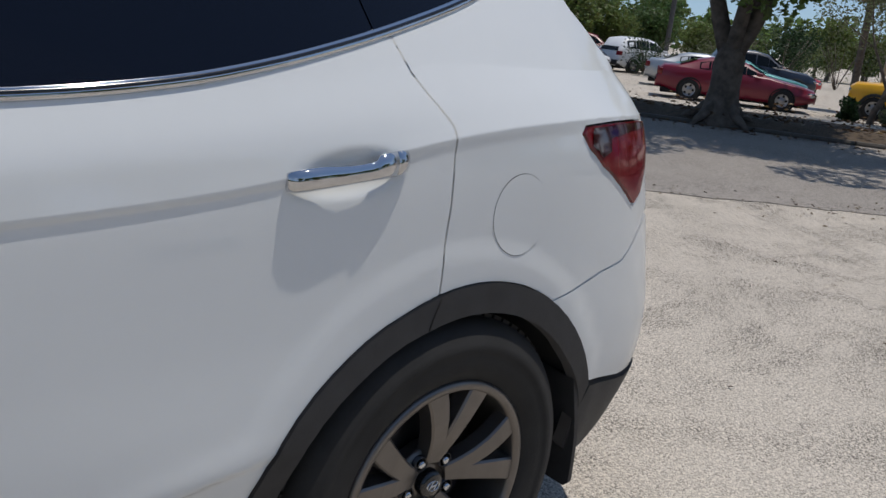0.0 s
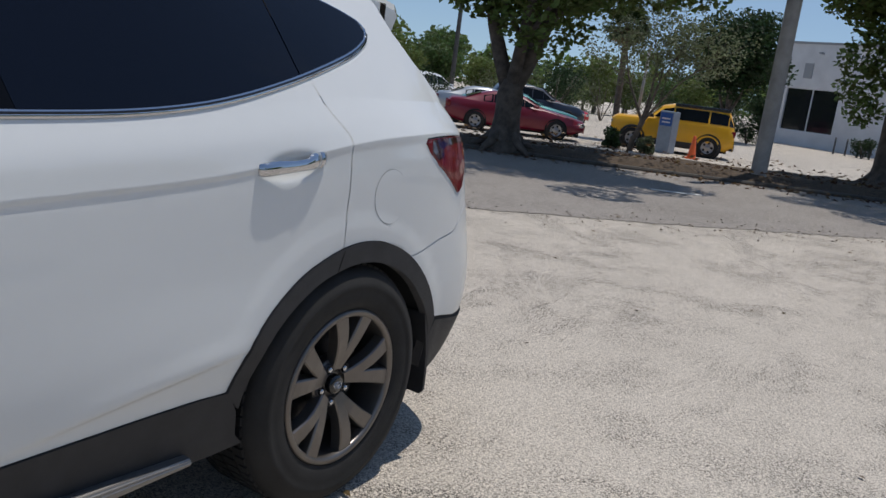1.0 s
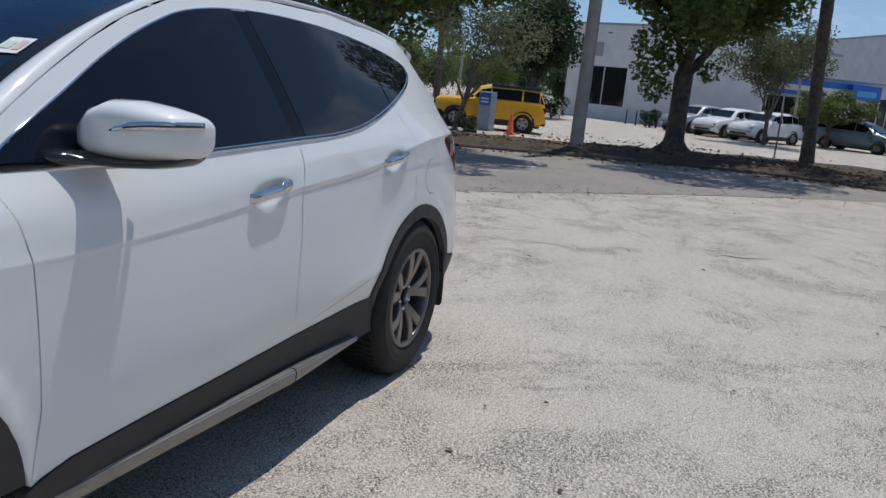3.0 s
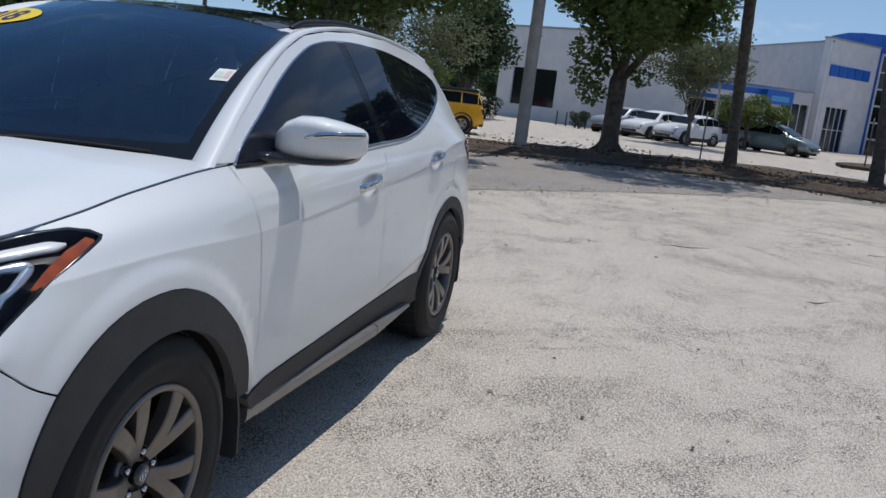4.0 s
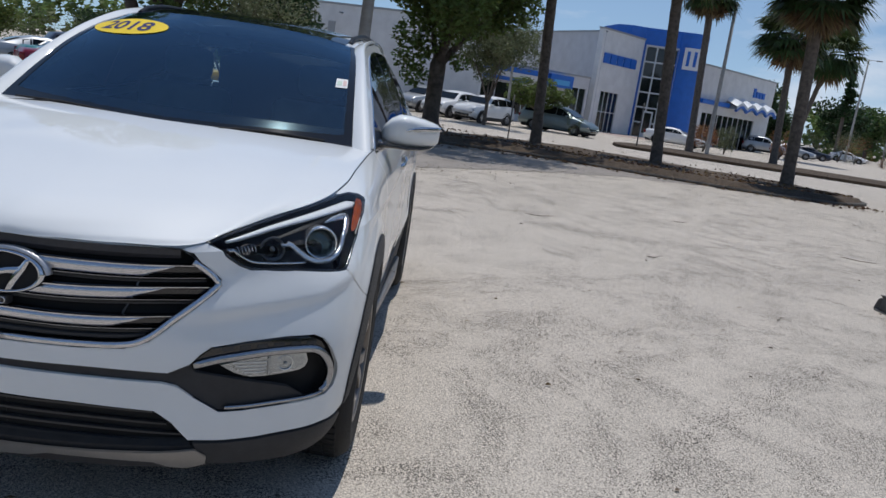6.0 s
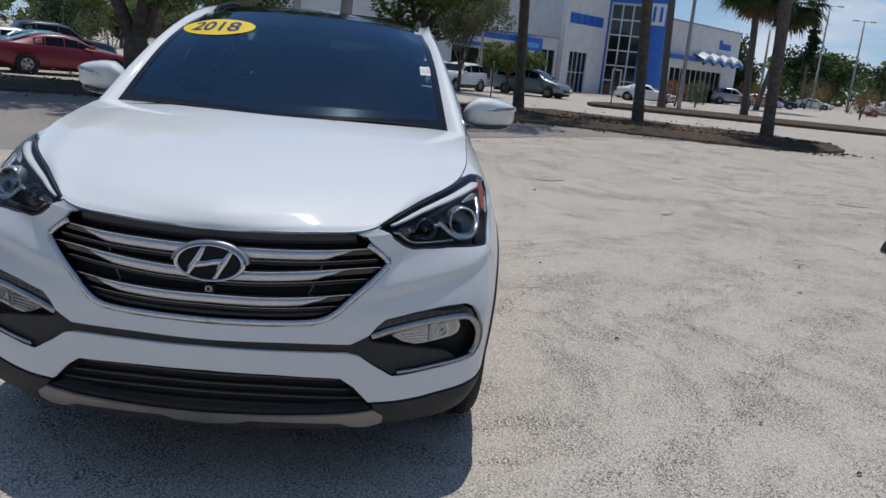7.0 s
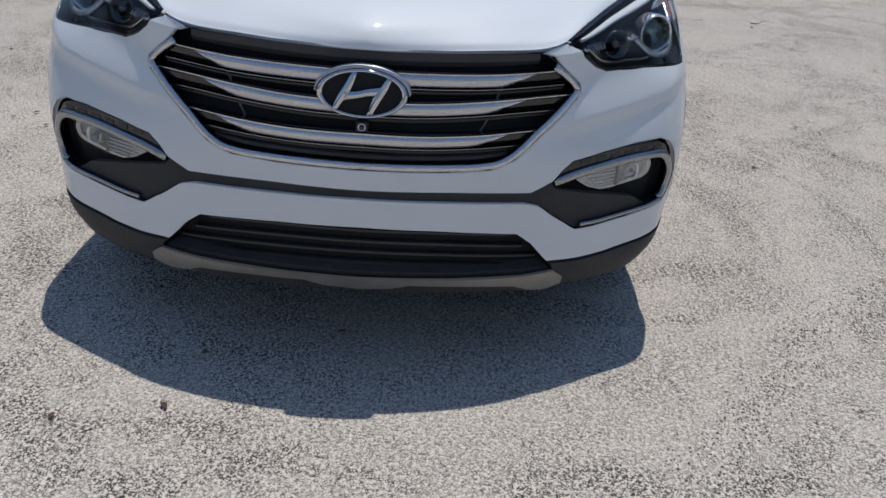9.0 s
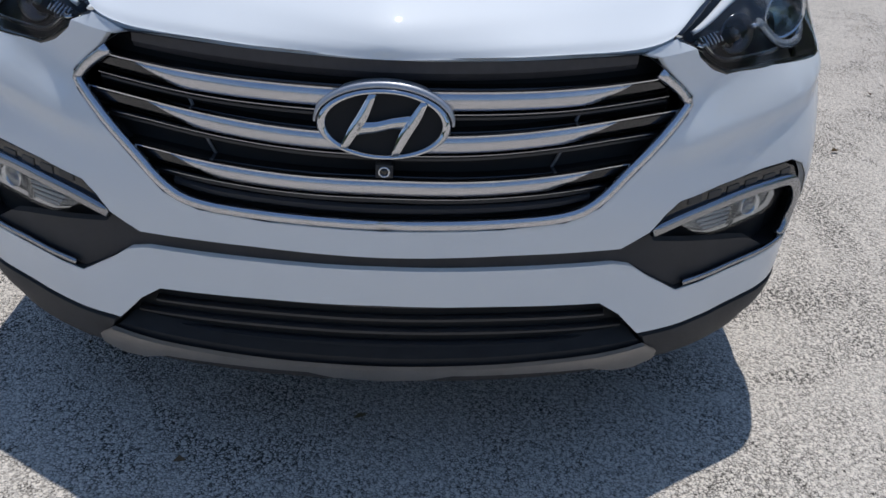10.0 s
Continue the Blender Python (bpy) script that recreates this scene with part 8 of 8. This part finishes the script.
sheet("brick_forecourt", [(-66.0, 12.8), (-70.4, 17.8), (-70.0, 20.6), (-66.8, 19.4), (-63.0, 14.6)], .012, mat("pinkish_pavers", (.40, .31, .27), .9, 0, .2, 4), "pinkish paved strip before the entrance", "pavement")


# ---- parked cars ----
def paint(name, c, metal=.0):
    return mat(name, c, .35, metal, .04, 3, coat=.35)


CARGLASS = mat("car_window_glass", (.006, .008, .010), .03, spec=.22)
WHEELRIM = mat("silver_wheel", (.33, .33, .34), .35, .8)
KINDS = {
    # half width, ground clearance, then stations (x, shoulder height, roof height or 0, width factor)
    "sedan": (.90, .22, [(2.38, .50, 0, .72), (2.30, .66, 0, .86), (1.9, .76, 0, .95), (1.3, .86, 0, .99), (.95, .92, 0, 1), (.25, .93, 1.29, 1), (-.2, .94, 1.36, 1), (-.8, .95, 1.35, 1), (-1.15, .96, 1.27, 1), (-1.75, 1.0, 0, .97), (-2.2, .98, 0, .92), (-2.36, .80, 0, .85), (-2.40, .5, 0, .8)], 1.38, -1.35, .325),
    "suv": (.93, .25, [(2.20, .55, 0, .74), (2.14, .80, 0, .88), (1.8, .95, 0, .96), (1.2, 1.03, 0, .99), (.85, 1.08, 0, 1), (.20, 1.08, 1.58, 1), (-.3, 1.09, 1.68, 1), (-1.2, 1.12, 1.68, 1), (-1.75, 1.14, 1.60, .98), (-2.05, 1.15, 1.2, .96), (-2.2, .9, 0, .92), (-2.26, .5, 0, .86)], 1.33, -1.30, .35),
    "boxy": (.90, .28, [(2.08, .55, 0, .80), (2.06, .95, 0, .90), (1.9, 1.06, 0, .96), (1.2, 1.10, 0, .99), (.80, 1.12, 0, 1), (.38, 1.12, 1.58, 1), (.0, 1.12, 1.68, 1), (-1.2, 1.12, 1.69, 1), (-1.85, 1.12, 1.64, .99), (-2.02, 1.12, 1.25, .97), (-2.10, .9, 0, .95), (-2.12, .5, 0, .92)], 1.30, -1.27, .36),
    "van": (.97, .22, [(2.55, .5, 0, .72), (2.48, .72, 0, .86), (2.1, .92, 0, .94), (1.7, 1.02, 0, .98), (1.45, 1.06, 0, 1), (.55, 1.08, 1.60, 1), (.1, 1.09, 1.72, 1), (-1.4, 1.10, 1.74, 1), (-2.2, 1.10, 1.68, .98), (-2.45, 1.1, 1.3, .96), (-2.55, .85, 0, .93), (-2.58, .5, 0, .88)], 1.55, -1.45, .335),
    "pickup": (.98, .30, [(2.75, .6, 0, .8), (2.7, .95, 0, .9), (2.4, 1.06, 0, .97), (1.7, 1.12, 0, 1), (1.3, 1.15, 0, 1), (.85, 1.15, 1.70, 1), (.4, 1.15, 1.84, 1), (-.6, 1.15, 1.84, 1), (-.85, 1.15, 1.6, 1), (-.95, 1.15, 0, 1), (-2.6, 1.14, 0, .99), (-2.75, .8, 0, .96), (-2.78, .5, 0, .94)], 1.75, -1.6, .39),
}


def section(w, z0, zb, zr):
    if zr:
        return [(w * .86, z0), (w * .97, z0 + .10), (w, z0 + .28), (w * .995, (z0 + zb) / 2 + .06), (w * .955, zb - .04), (w * .935, zb), (w * .74, zr - .07), (w * .66, zr - .015), (w * .4, zr + .01), (0, zr + .02)]
    return [(w * .86, z0), (w * .97, z0 + .10), (w, z0 + .28), (w * .995, (z0 + zb) / 2 + .06), (w * .955, zb - .04), (w * .90, zb), (w * .80, zb + .02), (w * .66, zb + .035), (w * .4, zb + .045), (0, zb + .05)]


def parked_car(kind, x, y, heading, color, label, lamp_rear=True, roof=None):
    half, clear, st, xf, xr, R = KINDS[kind]
    ob = thing("parked_car", label, "car", "parked cars", Matrix.Translation((x, y, -.4)) @ Matrix.Rotation(radians(heading), 4, 'Z'))
    bm = bmesh.new()
    rings = []
    for sx, zb, zr, f in st:
        z0 = clear + (.12 if abs(sx) > 2.0 else 0)
        sec = section(half * f, min(z0, zb - .2), zb, zr)
        rings.append([bm.verts.new((sx, s * yy, z)) for s, pts in ((1, sec), (-1, sec[:-1][::-1])) for yy, z in pts])
    n = len(rings[0])
    for a, b in zip(rings, rings[1:]):
        for k in range(n):
            bm.faces.new((a[k], a[(k + 1) % n], b[(k + 1) % n], b[k]))
    bm.faces.new(rings[0])
    bm.faces.new(rings[-1])
    bmesh.ops.recalc_face_normals(bm, faces=bm.faces)
    part("body", bm, color, ob)
    cab = [i for i, q in enumerate(st) if q[2]]

    def pt(i, yy, t, out=.008):
        """On the cabin side at station i: t from shoulder to roof edge."""
        sx, zb, zr, f = st[i]
        w = half * f
        return Vector((sx, yy * (w * .935 + (w * .74 - w * .935) * t + out), zb + (zr - .07 - zb) * t))
    # side windows, pillar to pillar
    i0, i1 = cab[0], cab[-1]
    for s in (1, -1):
        cuts = [i for i in cab]
        for a, b in zip(cuts, cuts[1:]):
            pa, pb = .03, .03
            quad = [pt(a, s, .10), pt(b, s, .10), pt(b, s, .90), pt(a, s, .90)]
            A, B = quad[0] + (quad[1] - quad[0]) * pa, quad[1] + (quad[0] - quad[1]) * pb
            C, D = quad[2] + (quad[3] - quad[2]) * pb, quad[3] + (quad[2] - quad[3]) * pa
            bm = bmesh.new()
            bm.faces.new([bm.verts.new(q) for q in (A, B, C, D)])
            bm.normal_update()
            part("side_window", bm, CARGLASS, ob, smooth=False)
        # triangular front window
        sx, zb, zr, f = st[i0 - 1]
        p0 = Vector((sx + (st[i0][0] - sx) * .35, s * (half * f * .93 + .012), zb + (st[i0][1] - zb) * .35 + .07))
        bm = bmesh.new()
        bm.faces.new([bm.verts.new(q) for q in (p0, pt(i0, s, .10, .012), pt(i0, s, .86, .012))])
        part("side_window", bm, CARGLASS, ob, smooth=False)
    # windscreen and rear window
    for i, j, nm in ((i0, i0 - 1, "windscreen"), (i1, i1 + 1, "rear_window")):
        sx, zb, zr, f = st[i]
        tx, tb, _, tf = st[j]
        w0, w1 = half * f * .66, half * tf * .78
        bm = bmesh.new()
        up = Vector((.012 if tx > sx else -.012, 0, .02))
        top, low = (sx, zr), (tx, tb + .06)
        q = []
        for t, w in ((.10, w0 * .98), (.92, w1 * .98)):
            px, pz = top[0] + (low[0] - top[0]) * t, top[1] + (low[1] - top[1]) * t
            q.append((px, w, pz))
        vs = [bm.verts.new(Vector((px, s * w, pz)) + up) for (px, w, pz), s in ((q[0], 1), (q[0], -1), (q[1], -1), (q[1], 1))]
        bm.faces.new(vs)
        bmesh.ops.recalc_face_normals(bm, faces=bm.faces)
        part(nm, bm, CARGLASS, ob, smooth=False)
    if roof:
        bm = bmesh.new()
        box(bm, st[i0 + 1][0], st[i1 - 1][0], -half * .76, half * .76, st[i0 + 1][2] - .085, st[i0 + 1][2] + .035, .03)
        part("roof_panel", bm, roof, ob, smooth=False)
    for cx in (xf, xr):
        for s in (1, -1):
            wh = new("wheel")
            wh.parent = ob
            wh.matrix_basis = Matrix.Translation((cx, s * (half - .10), R)) @ Matrix.Rotation(0 if s > 0 else math.pi, 4, 'Z')
            bm = bmesh.new()
            lathe(bm, [(R * .60, .112), (R * .8, .118), (R * .96, .105), (R, .07), (R, -.10)], 24)
            part("tyre", bm, TYRE, wh)
            bm = bmesh.new()
            lathe(bm, [(.0001, .098), (R * .16, .105), (R * .2, .085), (R * .57, .095), (R * .61, .112)], 24)
            part("rim", bm, WHEELRIM, wh)
            for k in range(5):
                a = 2 * math.pi * (k + .5) / 5
                bm = bmesh.new()
                c = Vector((math.cos(a) * R * .39, .100, math.sin(a) * R * .43))
                bm.faces.new([bm.verts.new(c + Vector((math.cos(a + b) * R * .13, 0, math.sin(a + b) * R * .13))) for b in (0, 1.26, 2.5, 3.77, 5.0)][::-1])
                part("rim_opening", bm, DARK, wh, smooth=False)
            bm = bmesh.new()
            wide = 1.27 if kind in ("boxy", "suv", "pickup") else 1.17
            lathe(bm, [(R * 1.0, .085), (R * wide, .106), (R * wide, .03)], 24)
            part("wheel_arch", bm, CLAD if kind in ("boxy", "suv", "pickup") else DARK, wh)
    for s in (1, -1):
        fx, fz = st[1][0], st[1][1]
        part("head_lamp", boxed(fx - .22, fx + .015, *sorted((s * half * .52, s * half * .88)), fz - .17, fz - .03, .02), LAMPINNER, ob)
        rx, rz = st[-2][0], st[-2][1]
        part("tail_lamp", boxed(rx - .02, rx + .14, *sorted((s * half * .62, s * half * .95)), rz - .10, rz + .10, .02), REDLENS, ob)
        i = cab[0]
        part("mirror", boxed(st[i][0] + .28, st[i][0] + .46, *sorted((s * half * .93, s * (half + .16))), st[i][1] + .02, st[i][1] + .13, .03), roof or color, ob)
        if kind in ("boxy", "suv", "pickup"):
            part("sill", boxed(xr + R * 1.1, xf - R * 1.1, *sorted((s * half * .80, s * half * 1.012)), clear - .02, clear + .16, .02), CLAD, ob, smooth=False)
    part("front_bumper", boxed(st[0][0] - .2, st[0][0] + .015, -half * .6, half * .6, .34, .50, .03), GLOSSBLACK, ob)
    if kind in ("boxy", "suv", "pickup"):
        part("rear_bumper", boxed(st[-1][0] - .03, st[-1][0] + .28, -half * .84, half * .84, .33, .56, .04), CLAD, ob)
    part("underside", boxed(st[-1][0] + .2, st[0][0] - .2, -half * .8, half * .8, clear - .06, clear + .1), DARK, ob, smooth=False)
    return ob


RED = paint("dark_red_paint", (.17, .004, .020))
TEAL = paint("teal_paint", (.05, .22, .22), .3)
NAVY = paint("dark_blue_paint", (.012, .02, .04))
YEL = paint("yellow_paint", (.80, .42, .012))
WHT = paint("white_paint", (.75, .76, .77))
SLV = paint("silver_paint", (.42, .44, .46), .6)
VANG = paint("green_grey_paint", (.20, .25, .26), .5)
BRED = paint("bright_red_paint", (.50, .02, .03))
a_red = 124.0
parked_car("sedan", -24.75, -11.5, a_red, RED, "dark red sedan parked past the island")
parked_car("sedan", -28.8, -13.6, a_red + 2, TEAL, "teal sedan parked behind a red one")
parked_car("sedan", -29.6, -15.3, a_red, SLV, "silver sedan parked in the row")
parked_car("suv", -33.5, -15.3, a_red + 4, NAVY, "dark blue SUV parked in the row")
parked_car("sedan", -37.5, -17.0, a_red, BRED, "bright red car in the far row")
parked_car("suv", -36.0, -22.9, 168, WHT, "white SUV parked far back")
parked_car("suv", -31.2, -24.0, 174, NAVY, "dark SUV parked behind a white one")
parked_car("boxy", -28.6, -7.25, -70, YEL, "yellow boxy SUV with a black roof", roof=GLOSSBLACK)
parked_car("suv", -47.2, 3.0, -38 + 0, WHT, "white compact SUV parked by the shop")
parked_car("suv", -48.4, 1.0, -36, WHT, "white SUV parked between others")
parked_car("suv", -50.0, -.9, -36, SLV, "silver SUV parked beside the wall")
parked_car("van", -50.2, 8.1, 58, VANG, "grey-green minivan parked before the entrance")
parked_car("sedan", -61.0, 18.7, 68, WHT, "white sedan parked before the blue entrance")
parked_car("suv", -80.0, 33.0, 68, SLV, "silver SUV in front of the long shop wing")
parked_car("sedan", -83.0, 37.0, 68, SLV, "silver sedan in front of the long shop wing")
parked_car("sedan", -88.0, 41.0, 68, NAVY, "dark sedan in front of the long shop wing")
parked_car("sedan", -105.0, 53.5, 60, WHT, "white car in the far lot")
parked_car("pickup", -93.0, 56.6, 75, WHT, "white pickup at the edge of the lot")
for k in range(5):
    parked_car("sedan" if k % 2 else "suv", -27.0 - 3.6 * k, -21.5 - 2.2 * k, a_red, (SLV, WHT, NAVY, SLV, RED)[k], "parked car in the far row")
